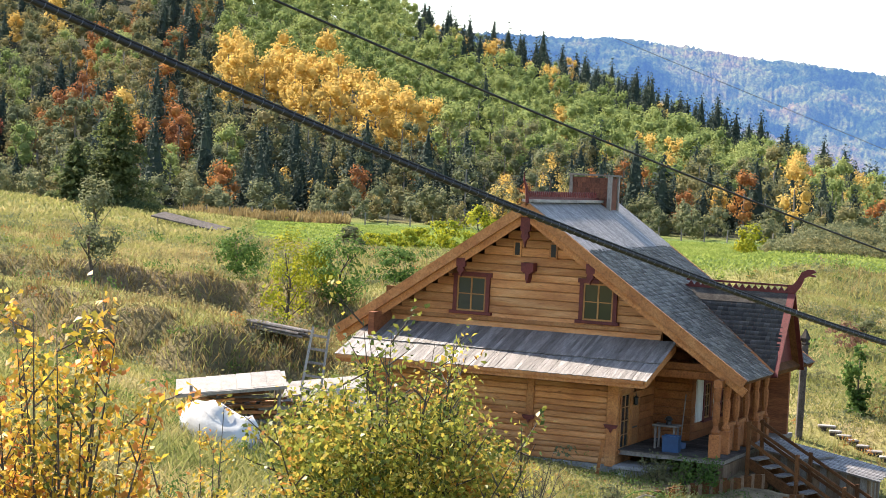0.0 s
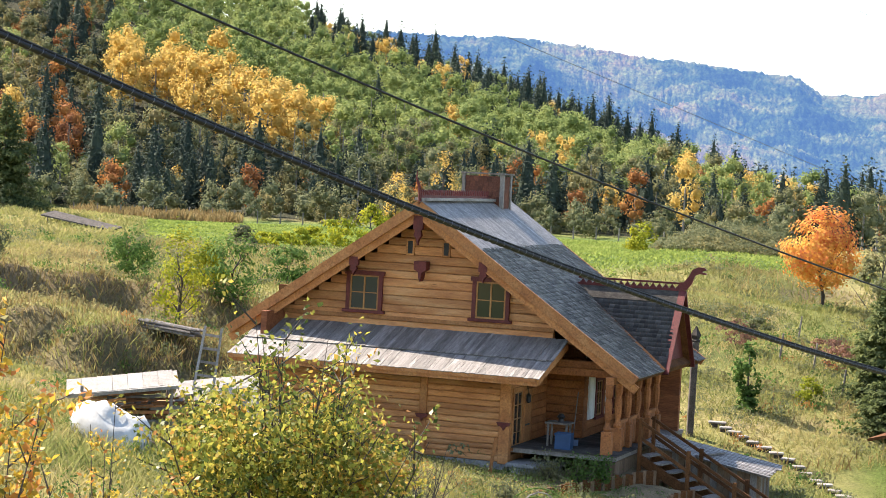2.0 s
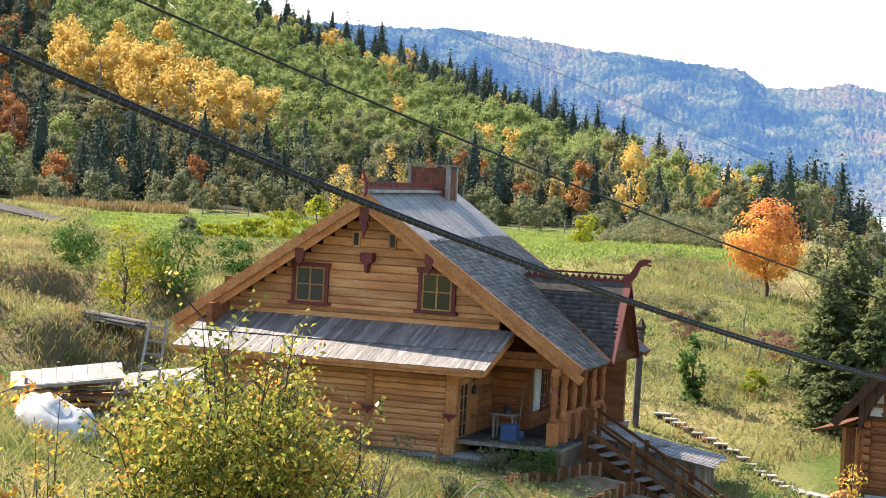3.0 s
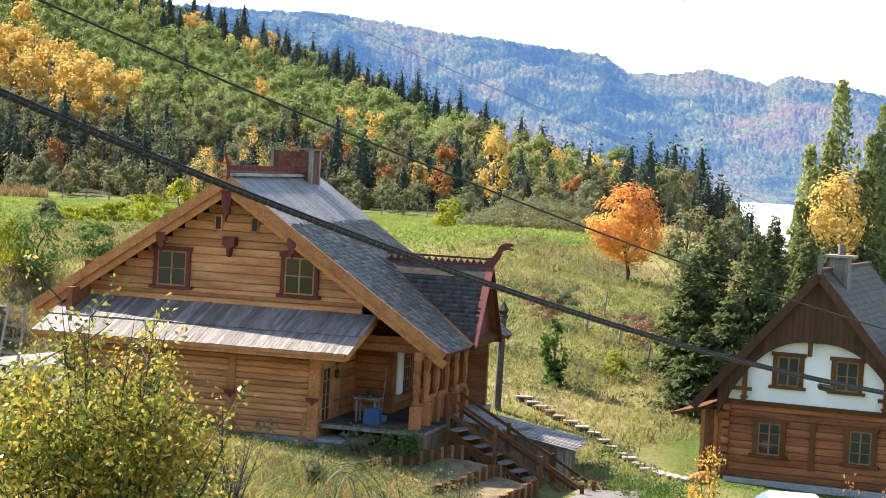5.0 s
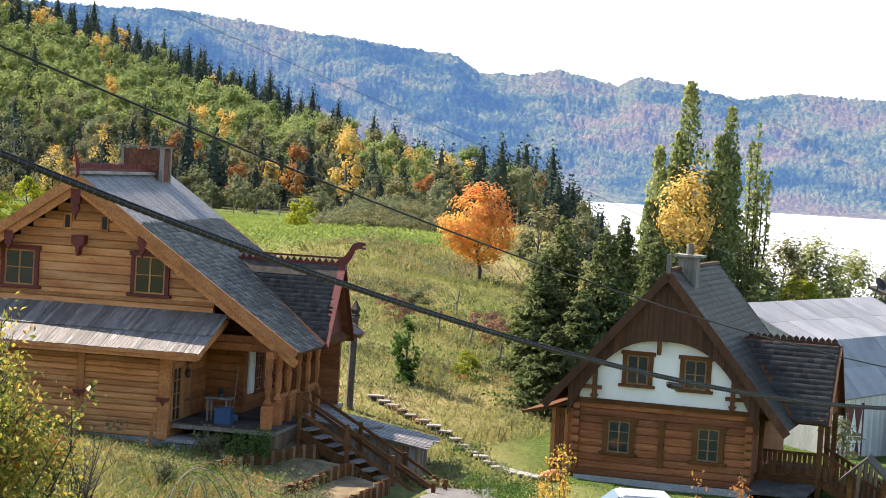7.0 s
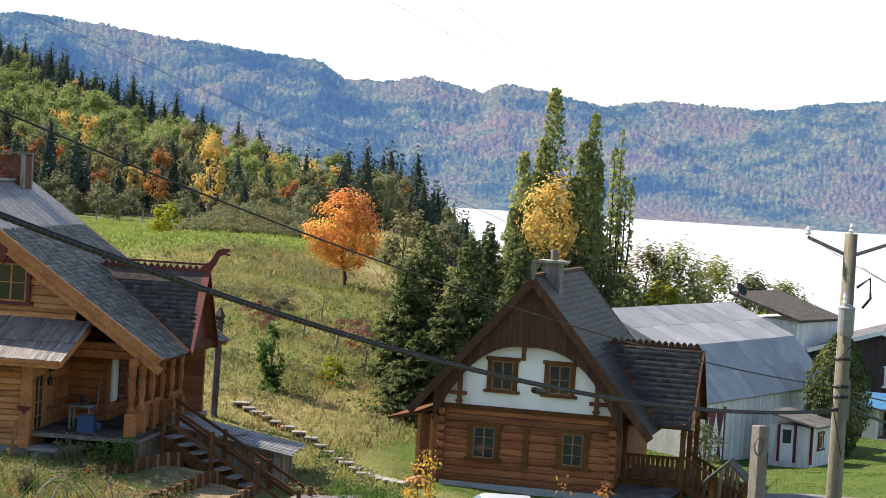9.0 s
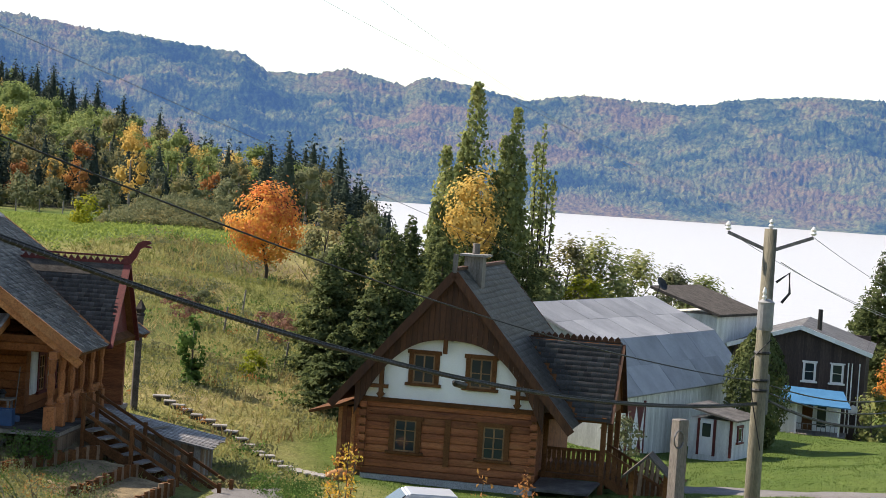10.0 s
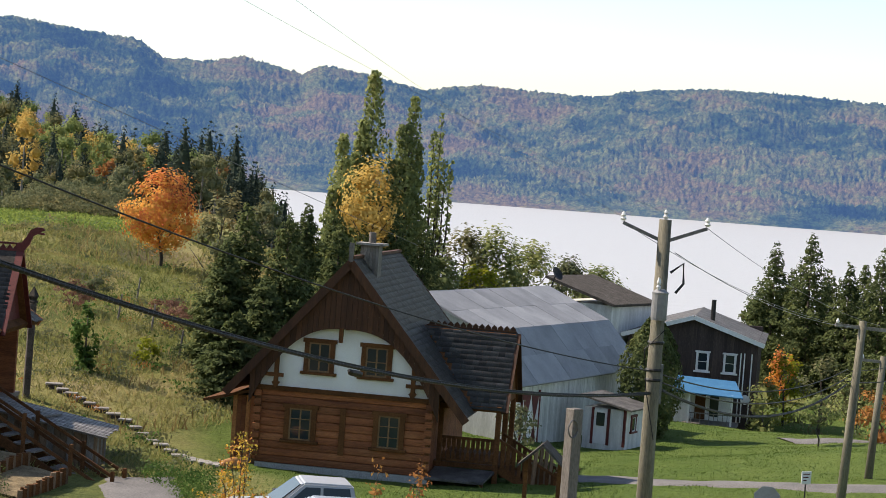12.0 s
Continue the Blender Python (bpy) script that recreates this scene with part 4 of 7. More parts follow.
    fr = part("door_frame", box(1.34, 1.46, -0.06, 0.1, 0.3, 2.6), LOG_NEW, hs)
    turned(fr, turn)
    lamp = part("lantern", lathe([(0.02, 0.3), (0.09, 0.24), (0.07, 0.22), (0.08, 0.04), (0.03, 0.0)], 8, at=(3.72, 0.7, 2.05)), IRON, hs, "black iron wall lantern")
    part("lantern_arm", rod([(3.55, 0.7, 2.45), (3.7, 0.7, 2.5), (3.72, 0.7, 2.35)], 0.015, 6), IRON, lamp)
    # rear and left walls close the house
    part("wall", box(-5.1, -4.9, -0.5, 8.6, -0.5, 4.4), BROWN_LOG, hs)
    part("wall", box(-5.1, 4.8, 8.5, 8.7, -0.5, 5.4), BROWN_LOG, hs)
    part("upper_wall", prism([(-4.9, 4.9), (4.8, 4.9), (0, 7.7)], 8.5, 8.7), BROWN_LOG, hs)
    # porch
    part("porch_floor", box(3.6, 6.95, -0.5, 8.3, 0.62, 0.76), GREY_WOOD, hs, "grey board porch floor")
    for k in range(16):
        # darker planks paint in the shade over the porch floor
        part("floor_board", box(3.62, 7.0, -0.55 + k * 0.4, -0.55 + k * 0.4 + 0.385, 0.762, 0.79), SUNK_PLANK, hs)
    part("porch_skirt", box(6.8, 6.95, -0.5, 8.2, -0.6, 0.6), SHED_WOOD, hs)
    # porch walls in the darker timber too, shade put into their colour
    pw = part("porch_wall", box(3.5, 4.75, 3.12, 3.2, 0.7, 4.4), BROWN_WOOD, hs)
    logs(pw, 3.5, 4.85, 3.0, 0.78, 3.9, 0.27, PORCH_WOOD, 0.15, seed=12)
    logs(pw, 3.4, 6.9, 0.9, 3.0, 3.5, 0.27, PORCH_WOOD, 0.2, seed=13)
    pw2 = part("porch_wall", box(4.6, 4.75, 3.2, 8.5, 0.7, 4.4), PORCH_WOOD, hs)
    for i in range(12):
        part("log", beam((4.78, 3.0, 0.9 + i * 0.27), (4.78, 8.4, 0.9 + i * 0.27), 0.14, 0.25), PORCH_WOOD, pw2)
    for y in (3.5, 5.6):
        sh = part("shutter", box(4.84, 4.9, y, y + 0.7, 1.35, 2.75), WHITE_BOARD, hs, "whitewashed plank shutter")
        turned(window(hs, 0, 0.9, 1.4, 2.7, 0.0, RED_WOOD, FRAME_WOOD, PANE, rows=3), pose(4.86, y + 0.75, 0, 0, 0, 90))
    prof = [(0.13, 0.0), (0.13, 0.75), (0.15, 0.8), (0.1, 0.88), (0.075, 1.0), (0.11, 1.12), (0.12, 1.35), (0.12, 1.6), (0.085, 1.72), (0.12, 1.84), (0.13, 2.15)]
    for y in (-0.3, 0.85, 2.0, 3.2, 4.4, 5.6):
        po = part("porch_post", lathe(prof, 8, at=(6.6, y, 0.78)), PORCH_WOOD, hs, "turned honey coloured porch post")
        part("base_block", box(6.44, 6.76, y - 0.16, y + 0.16, 0.78, 1.5, bevel=0.02), PORCH_WOOD, po)
    for a, b in ((0.85, 2.0), (2.0, 3.2), (4.4, 5.6)):
        rl = part("porch_railing", box(6.55, 6.66, a + 0.15, b - 0.15, 1.62, 1.72), PORCH_WOOD, hs)
        n = 5
        for k in range(n):
            y0 = a + 0.18 + (b - a - 0.36) * k / n
            part("railing_board", box(6.58, 6.63, y0, y0 + (b - a - 0.36) / n - 0.02, 0.85, 1.62), PORCH_WOOD, rl)
    part("porch_plate", box(6.48, 6.72, -0.3, 8.4, 2.93, 3.15), PORCH_WOOD, hs)
    # end wall and ceiling added to keep light from behind out of the porch
    part("porch_end_wall", box(4.75, 6.9, 7.6, 7.8, 0.7, 3.3), BROWN_LOG, hs)
    part("porch_ceiling", box(3.6, 6.9, 1.1, 8.4, 3.2, 3.26), BROWN_WOOD, hs)
    part("tie_beam", box(3.5, 6.75, 2.9, 3.1, 2.95, 3.2), LOG, hs)
    # dormer over the steps
    RZ, RV = 5.62, 5.5
    dz = 2.55
    for sgn in (-1, 1):
        yb = RV + sgn * 1.85
        part("dormer_roof", slab([(3.5, RV, RZ), (7.3, RV, RZ), (7.3, yb, RZ - dz), (6.9, yb, RZ - dz)], 0.08), BROWN_WOOD, hs)
        ln = math.hypot(1.85, dz)
        skip = lambda s, t, L=ln: s < (t / L) * 3.35
        shingled("dormer_shingles", hs, DARK_SHAKE, (3.5, RV, RZ + 0.01), (1, 0, 0), (0, sgn * 1.85, -dz), 3.82, ln, 0.16, 0.17, 0.016, skip=skip, seed=20 + sgn)
        part("verge_board", beam((7.33, RV, RZ + 0.02), (7.33, yb, RZ - dz - 0.05), 0.06, 0.24, up=(1, 0, 0)), RED_WOOD, hs)
        part("crest_board", slab([(3.6, RV, RZ + 0.05), (7.38, RV, RZ + 0.05), (7.38, RV + sgn * 0.3, RZ - 0.36), (3.9, RV + sgn * 0.3, RZ - 0.36)], 0.03), SUNK_PLANK, hs)
    bm = bmesh.new()
    dg = [(RV - 1.6, RZ - dz + 0.1), (RV + 1.6, RZ - dz + 0.1), (RV, RZ - 0.1)]
    va = [bm.verts.new((7.0, y, z)) for y, z in dg]
    vb = [bm.verts.new((7.1, y, z)) for y, z in dg]
    bm.faces.new(va)
    bm.faces.new(vb[::-1])
    for i in range(3):
        bm.faces.new((va[i], vb[i], vb[(i + 1) % 3], va[(i + 1) % 3]))
    part("dormer_gable", bm, RED_WOOD, hs)
    dc = part("dormer_crest", box(3.75, 7.35, RV - 0.04, RV + 0.04, RZ + 0.02, RZ + 0.1), RED_WOOD, hs, "oxblood fretwork ridge crest")
    bm = bmesh.new()
    n = 16
    for k in range(n):
        x = 3.8 + 3.5 * k / n
        w = 3.5 / n
        prism([(x + 0.01, RZ + 0.1), (x + w - 0.01, RZ + 0.1), (x + w * 0.5, RZ + 0.24)], RV - 0.025, RV + 0.025, bm)
    box(3.75, 7.35, RV - 0.03, RV + 0.03, RZ + 0.235, RZ + 0.3, bm)
    part("fretwork", bm, RED_WOOD, dc)
    hd = [(7.2, RZ + 0.02), (7.45, RZ + 0.05), (7.62, RZ + 0.28), (7.72, RZ + 0.55), (7.86, RZ + 0.62), (8.1, RZ + 0.6), (8.08, RZ + 0.66), (7.94, RZ + 0.69), (8.1, RZ + 0.76), (8.02, RZ + 0.84), (7.82, RZ + 0.84), (7.62, RZ + 0.74), (7.5, RZ + 0.5), (7.36, RZ + 0.32), (7.2, RZ + 0.3)]
    part("carved_head", prism(hd, RV - 0.05, RV + 0.05), RED_WOOD, hs, "carved oxblood curling ridge end")
    return hs


log_house()


# ---- the lower house with the white gable ----
def plaster_house():
    B = -1.25
    hs = thing("plaster_gable_house", "brown log house with white plastered gable and charcoal shake roof", "house", pose(22.55, 67.33, 0, 0, 0, -30))
    S, TOP, LEN, EL, ER = 1.17, 6.05, 9.0, -4.1, 4.35
    zr = lambda u: TOP - S * abs(u)
    wall = part("log_wall", box(-2.95, 2.95, 0.62, 0.7, B, 1.4), BROWN_WOOD, hs)
    logs(wall, -3.0, 3.05, 0.5, -1.22, 1.42, 0.27, BROWN_LOG, 0.16, seed=31)
    part("footing", box(-3.0, 3.1, 0.46, 0.8, -1.9, -1.23), CONCRETE, hs)
    bm = bmesh.new()
    prism([(-3.0, 1.44), (3.02, 1.44), (2.75, 2.2), (0.0, 5.2), (-2.75, 2.2)], 0.48, 0.6, bm)
    part("plaster_gable", bm, PLASTER, hs, "white limewashed gable wall")
    part("sill_log", box(-3.1, 3.12, 0.4, 0.56, 1.3, 1.46), BROWN_WOOD, hs)
    part("wall_post", box(-0.1, 0.1, 0.44, 0.52, -0.75, 0.88), BROWN_WOOD, hs)
    for x in (-3.08, 2.94):
        q = part("corner_notch", box(x, x + 0.16, 0.36, 0.5, -1.0, 1.35), BROWN_WOOD, hs)
        for k in range(8):
            part("log_end", box(x - 0.05, x + 0.2, 0.3, 0.48, -0.95 + k * 0.29, -0.95 + k * 0.29 + 0.2), BROWN_LOG, q)
    window(hs, -1.5, -0.43, 2.05, 3.2, 0.47, BROWN_WOOD, SASH_WOOD, PANE, trim_w=0.16)
    window(hs, 0.5, 1.58, 2.05, 3.2, 0.47, BROWN_WOOD, SASH_WOOD, PANE, trim_w=0.16)
    window(hs, -2.05, -0.92, -0.36, 0.88, 0.48, BROWN_WOOD, SASH_WOOD, PANE, rows=3, trim_w=0.18)
    window(hs, 1.08, 2.18, -0.36, 0.9, 0.48, BROWN_WOOD, SASH_WOOD, PANE, rows=3, trim_w=0.18)
    # boarded apex with an arched lower edge, cut from vertical boards
    apex = part("gable_boarding", prism([(-0.05, 3.6), (0.05, 3.6), (0.05, 5.7), (-0.05, 5.7)], 0.2, 0.24), DARK_BOARD, hs, "dark boarded gable top with arched edge")
    u = -3.3
    while u < 3.3:
        a, b = u + 0.004, u + 0.186
        top = min(zr(a), zr(b)) - 0.15
        arch = lambda x: 3.62 - 1.75 * (abs(x) / 2.75) ** 2.6
        lo0, lo1 = arch(a), arch(b)
        if top > max(lo0, lo1) + 0.05:
            part("board", prism([(a, lo0), (b, lo1), (b, min(zr(b) - 0.12, 5.95)), (a, min(zr(a) - 0.12, 5.95))], 0.16, 0.2), DARK_BOARD, apex)
        u += 0.19
    part("pendant", box(-0.27, -0.13, 0.1, 0.22, 3.15, 3.65), BROWN_WOOD, hs)
    for sg in (-1, 1):
        x = sg * 2.4
        part("brace_post", prism([(x - 0.07, 2.55), (x + 0.07, 2.55), (x + 0.07, 1.65), (x + 0.14, 1.6), (x, 1.4), (x - 0.14, 1.6), (x - 0.07, 1.65)], 0.2, 0.34), BROWN_WOOD, hs)
        part("brace_arm", beam((x - sg * 0.25, 0.27, 1.86), (x + sg * 1.0, 0.27, 1.86), 0.1, 0.13), BROWN_WOOD, hs)
    # roofs
    for u in (EL, ER):
        part("roof", slab([(0, 0, TOP), (u, 0, zr(u)), (u, LEN, zr(u)), (0, LEN, TOP)], 0.14), DARK_BOARD, hs)
        part("barge_board", beam((0, -0.03, TOP - 0.14), (u, -0.03, zr(u) - 0.14), 0.07, 0.28), DARK_BOARD, hs)
        part("rear_barge", beam((0, LEN + 0.03, TOP - 0.14), (u, LEN + 0.03, zr(u) - 0.14), 0.07, 0.28), DARK_BOARD, hs)
    run = math.hypot(1, S)
    RV, RZ = 4.0, 3.72
    dorm = lambda s, t: abs(s - RV) < 2.1 * (t / run - 2.0) / 2.3 and t / run > 2.0
    shingled("shingles", hs, DARK_SHAKE, (0, 0, TOP), (0, 1, 0), (1, 0, -S), LEN, ER * run, 0.26, 0.22, 0.045, skip=dorm, seed=41)
    shingled("shingles", hs, DARK_SHAKE, (0, LEN, TOP), (0, -1, 0), (-1, 0, -S), LEN, -EL * run, 0.24, 0.19, 0.03, seed=42)
    part("ridge_board", box(-0.1, 0.1, 0, LEN, TOP, TOP + 0.1), DARK_BOARD, hs)
    part("ridge_stake", box(-0.1, 0.06, -0.02, 0.08, TOP - 0.1, TOP + 0.55), GREY_WOOD, hs)
    # cross gable over the porch
    for sgn in (-1, 1):
        yb = RV + sgn * 2.1
        dz = 2.62
        part("porch_roof", slab([(1.9, RV, RZ), (5.35, RV, RZ), (5.35, yb, RZ - dz), (4.2, yb, RZ - dz)], 0.1), BROWN_WOOD, hs)
        ln = math.hypot(2.1, dz)
        skip = lambda s, t, L=ln: s < (t / L) * 2.35
        shingled("porch_shingles", hs, DARK_SHAKE, (1.9, RV, RZ + 0.01), (1, 0, 0), (0, sgn * 2.1, -dz), 3.5, ln, 0.26, 0.22, 0.02, skip=skip, seed=45 + sgn)
        part("verge_board", beam((5.4, RV, RZ - 0.05), (5.4, yb, RZ - dz - 0.05), 0.06, 0.24, up=(1, 0, 0)), DARK_BOARD, hs)
    rc = part("ridge_crest", box(2.1, 5.36, RV - 0.05, RV + 0.05, RZ, RZ + 0.05), DARK_BOARD, hs)
    for k in range(14):
        x = 2.2 + k * 0.225
        part("crest_piece", prism([(x, RZ + 0.03), (x + 0.2, RZ + 0.03), (x + 0.2, RZ + 0.12), (x + 0.1, RZ + 0.22), (x, RZ + 0.12)], RV - 0.03, RV + 0.03), DARK_BOARD, rc)
    bm = bmesh.new()
    va = [bm.verts.new((5.2, y, z)) for y, z in ((RV - 1.9, RZ - 2.5), (RV + 1.9, RZ - 2.5), (RV, RZ - 0.12))]
    vb = [bm.verts.new((5.28, v.co.y, v.co.z)) for v in va]
    bm.faces.new(va)
    bm.faces.new(vb[::-1])
    for i in range(3):
        bm.faces.new((va[i], vb[i], vb[(i + 1) % 3], va[(i + 1) % 3]))
    part("porch_gable", bm, BROWN_WOOD, hs)
    # chimney
    ch = part("chimney", box(-0.05, 0.6, 1.75, 2.35, 4.8, 6.5), GREY_WOOD, hs, "board-clad chimney with pale cap")
    for k in range(6):
        part("board", box(-0.05 + k * 0.11, 0.05 + k * 0.11, 1.72, 1.75, 4.9, 6.48), GREY_WOOD, ch)
    part("cap", box(-0.2, 0.78, 1.55, 2.5, 6.5, 6.58), PALE_CUT, ch)
    part("flue", rod([(0.28, 2.05, 6.58), (0.28, 2.05, 6.95)], 0.13, 10), GREY_WOOD, ch)
    # side and rear walls
    part("wall", box(2.8, 3.0, 0.7, 8.6, -1.6, 1.4), BROWN_LOG, hs)
    part("wall", box(-3.0, -2.8, 0.7, 8.6, -1.6, 1.4), BROWN_LOG, hs)
    part("wall", box(-3.0, 3.0, 8.5, 8.7, -1.6, 1.5), BROWN_LOG, hs)
    part("upper_wall", prism([(-3.0, 1.5), (3.0, 1.5), (2.8, 2.5), (0, 5.7), (-2.8, 2.5)], 8.5, 8.7), BROWN_LOG, hs)
    # lean-to at the uphill side
    le = part("side_shed", box(-4.0, -3.05, 0.9, 4.0, -1.5, 1.0), SHED_WOOD, hs, "boarded lean-to shed")
    for k in range(6):
        part("board", box(-4.0 + k * 0.158, -3.856 + k * 0.158, 0.86, 0.9, -1.2, 0.98), LOG_NEW if k % 3 == 0 else BROWN_LOG, le)
    part("shed_roof", slab([(-3.1, 0.5, 1.3), (-5.0, 0.5, 0.78), (-5.0, 4.2, 0.78), (-3.1, 4.2, 1.3)], 0.1), BROWN_WOOD, hs)
    # porch: deck, posts, fretted railing and the steps
    part("porch_floor", box(3.0, 5.3, 2.0, 6.2, -0.98, -0.82), BROWN_WOOD, hs)
    for y in (2.05, 4.0, 6.0):
        part("porch_post", box(5.1, 5.28, y - 0.09, y + 0.09, -1.9, 1.25, bevel=0.02), BROWN_WOOD, hs)
    part("porch_post", box(3.1, 3.26, 1.96, 2.14, -1.9, 1.25, bevel=0.02), BROWN_WOOD, hs)
    part("porch_plate", box(3.1, 5.3, 1.95, 2.12, 1.05, 1.22), BROWN_WOOD, hs)
    rl = part("railing", box(3.2, 5.1, 1.98, 2.08, 0.0, 0.09), BROWN_WOOD, hs)
    part("bottom_rail", box(3.2, 5.1, 1.99, 2.07, -0.78, -0.7), BROWN_WOOD, rl)
    for k in range(11):
        x = 3.28 + k * 0.17
        part("baluster", prism([(x, -0.72), (x + 0.13, -0.72), (x + 0.13, -0.5), (x + 0.08, -0.4), (x + 0.13, -0.28), (x + 0.13, 0.0), (x, 0.0), (x, -0.28), (x + 0.05, -0.4), (x, -0.5)], 2.02, 2.05), BROWN_WOOD, rl)
    st = part("stair", beam((5.3, 2.2, -0.95), (7.3, 2.2, -2.0), 0.06, 0.28), BROWN_WOOD, hs)
    part("stringer", beam((5.3, 3.6, -0.95), (7.3, 3.6, -2.0), 0.06, 0.28), BROWN_WOOD, st)
    for k in range(6):
        part("tread", box(5.35 + k * 0.32, 5.68 + k * 0.32, 2.2, 3.6, -0.98 - k * 0.17, -0.94 - k * 0.17), BROWN_WOOD, st)
    for y in (2.15, 3.65):
        hr = part("hand_rail", beam((5.2, y, 0.12), (7.3, y, -1.0), 0.08, 0.09), BROWN_WOOD, st)
        for k in range(10):
            x = 5.35 + k * 0.2
            part("baluster", box(x, x + 0.13, y - 0.015, y + 0.015, -0.8 - (x - 5.2) * 0.53, 0.1 - (x - 5.2) * 0.53), BROWN_WOOD, hr)
        part("newel", box(7.25, 7.4, y - 0.07, y + 0.07, -2.2, -0.85), BROWN_WOOD, st)
    # covered wood store under the porch
    ws = part("store_roof", slab([(3.1, 2.0, -1.0), (5.2, 2.0, -1.0), (5.0, 0.3, -1.2), (3.0, 0.3, -1.2)], 0.08), GREY_SHAKE, hs, "low board roof over the cellar way")
    for x in (3.15, 4.95):
        part("store_post", box(x - 0.06, x + 0.06, 0.4, 0.52, -2.2, -1.25), BROWN_WOOD, ws)
    return hs


plaster_house()


def spot(az, r):
    return r * math.sin(radians(az)), r * math.cos(radians(az))


# ---- barn and annex ----
def barn():
    t = thing("barn", "white board barn with a grey galvanised gambrel roof", "barn", pose(34.9, 80.8, 0, 0, 0, -46.5))
    # u runs to the visible long side, v along the ridge; the long wall stands at u = 0
    L, B = 14.3, -3.2
    prof = [(0.25, 0.45), (-1.7, 2.62), (-5.0, 4.0), (-8.3, 2.62), (-10.2, 0.45)]
    for (x0, z0), (x1, z1) in zip(prof, prof[1:]):
        r = part("roof", slab([(x0, -0.3, z0), (x1, -0.3, z1), (x1, L + 0.3, z1), (x0, L + 0.3, z0)], 0.07), TIN, t)
        n = 2
        for i in range(8):
            for j in range(n):
                a, b = -0.3 + (L + 0.6) * i / 8, -0.3 + (L + 0.6) * (i + 1) / 8
                p, q = j / n, (j + 1) / n
                lift = 0.02 + 0.008 * ((i + j) % 2)
                c = lambda s, y: (x0 + (x1 - x0) * s, y, z0 + (z1 - z0) * s + lift)
                part("roof_sheet", slab([c(p, a), c(q, a), c(q, b - 0.012), c(p, b - 0.012)], 0.012), TIN, r)
    w = part("long_wall", box(-0.2, -0.06, 0, L, B, 0.6), WHITE_BOARD, t)
    k = 0
    y = 0.0
    rng = random.Random(5)
    while y < L - 0.05:
        d = rng.uniform(0.14, 0.2)
        part("wall_board", box(-0.06, -0.03 + rng.uniform(0, 0.012), y, min(y + d - 0.01, L), B + 0.3, 0.45), WHITE_BOARD, w)
        y += d
    for yy in (0.0, L - 0.12):
        part("end_wall", prism([(-9.9, B), (-0.1, B), (-0.1, 0.5), (-1.7, 2.5), (-5, 3.85), (-8.3, 2.5), (-9.9, 0.5)], yy, yy + 0.12), WHITE_BOARD, t)
    part("rear_wall", box(-9.9, -9.75, 0.12, L - 0.12, B, 0.5), WHITE_BOARD, t)
    d = part("barn_door", box(-0.03, 0.03, 0.5, 2.3, -2.6, 0.05), WHITE_PAINT, t, "white double door with red diamond points")
    for y0 in (0.5, 1.4):
        bm = bmesh.new()
        for pts in (((y0, 0.05), (y0 + 0.9, 0.05), (y0 + 0.45, -1.25)), ((y0, -2.6), (y0 + 0.45, -1.25), (y0 + 0.9, -2.6))):
            va = [bm.verts.new((0.032, a, b)) for a, b in pts]
            vb = [bm.verts.new((0.05, a, b)) for a, b in pts]
            bm.faces.new(va)
            bm.faces.new(vb[::-1])
            for i in range(3):
                bm.faces.new((va[i], vb[i], vb[(i + 1) % 3], va[(i + 1) % 3]))
        part("red_point", bm, RED_WOOD, d)
    for y0 in (0.4, 2.3):
        part("door_jamb", box(-0.03, 0.06, y0, y0 + 0.1, -2.7, 0.15), RED_WOOD, t)
    # annex with red door
    an = thing("annex_hut", "small white entrance hut with red trim against the barn", "hut", pose(39.1, 82.9, gz(40, 82.0) + 0.2, 0, 0, -46.5) @ Matrix.Scale(0.78, 4))
    an_b = part("body", box(-0.1, 2.4, 0, 3.0, -0.6, 2.05), WHITE_BOARD, an)
    part("roof", slab([(-0.3, -0.4, 2.75), (2.9, -0.4, 2.15), (2.9, 3.3, 2.15), (-0.3, 3.3, 2.75)], 0.1), GREY_SHAKE, an)
    part("door", box(0.55, 1.35, -0.06, 0.02, 0.05, 1.95), WHITE_PAINT, an)
    for x in (0.4, 1.35):
        part("door_jamb", box(x, x + 0.15, -0.09, 0.02, 0, 2.05), RED_WOOD, an)
    part("door_glass", box(0.7, 1.2, -0.075, -0.05, 1.05, 1.8), PANE, an)
    part("corner_trim", box(2.3, 2.44, -0.04, 0.1, 0, 2.1), RED_WOOD, an)
    turned(window(an, 0.9, 1.7, 0.8, 1.75, 0.0, RED_WOOD, WHITE_PAINT, PANE, cols=1, rows=1), pose(2.42, 0, 0, 0, 0, 90))


barn()


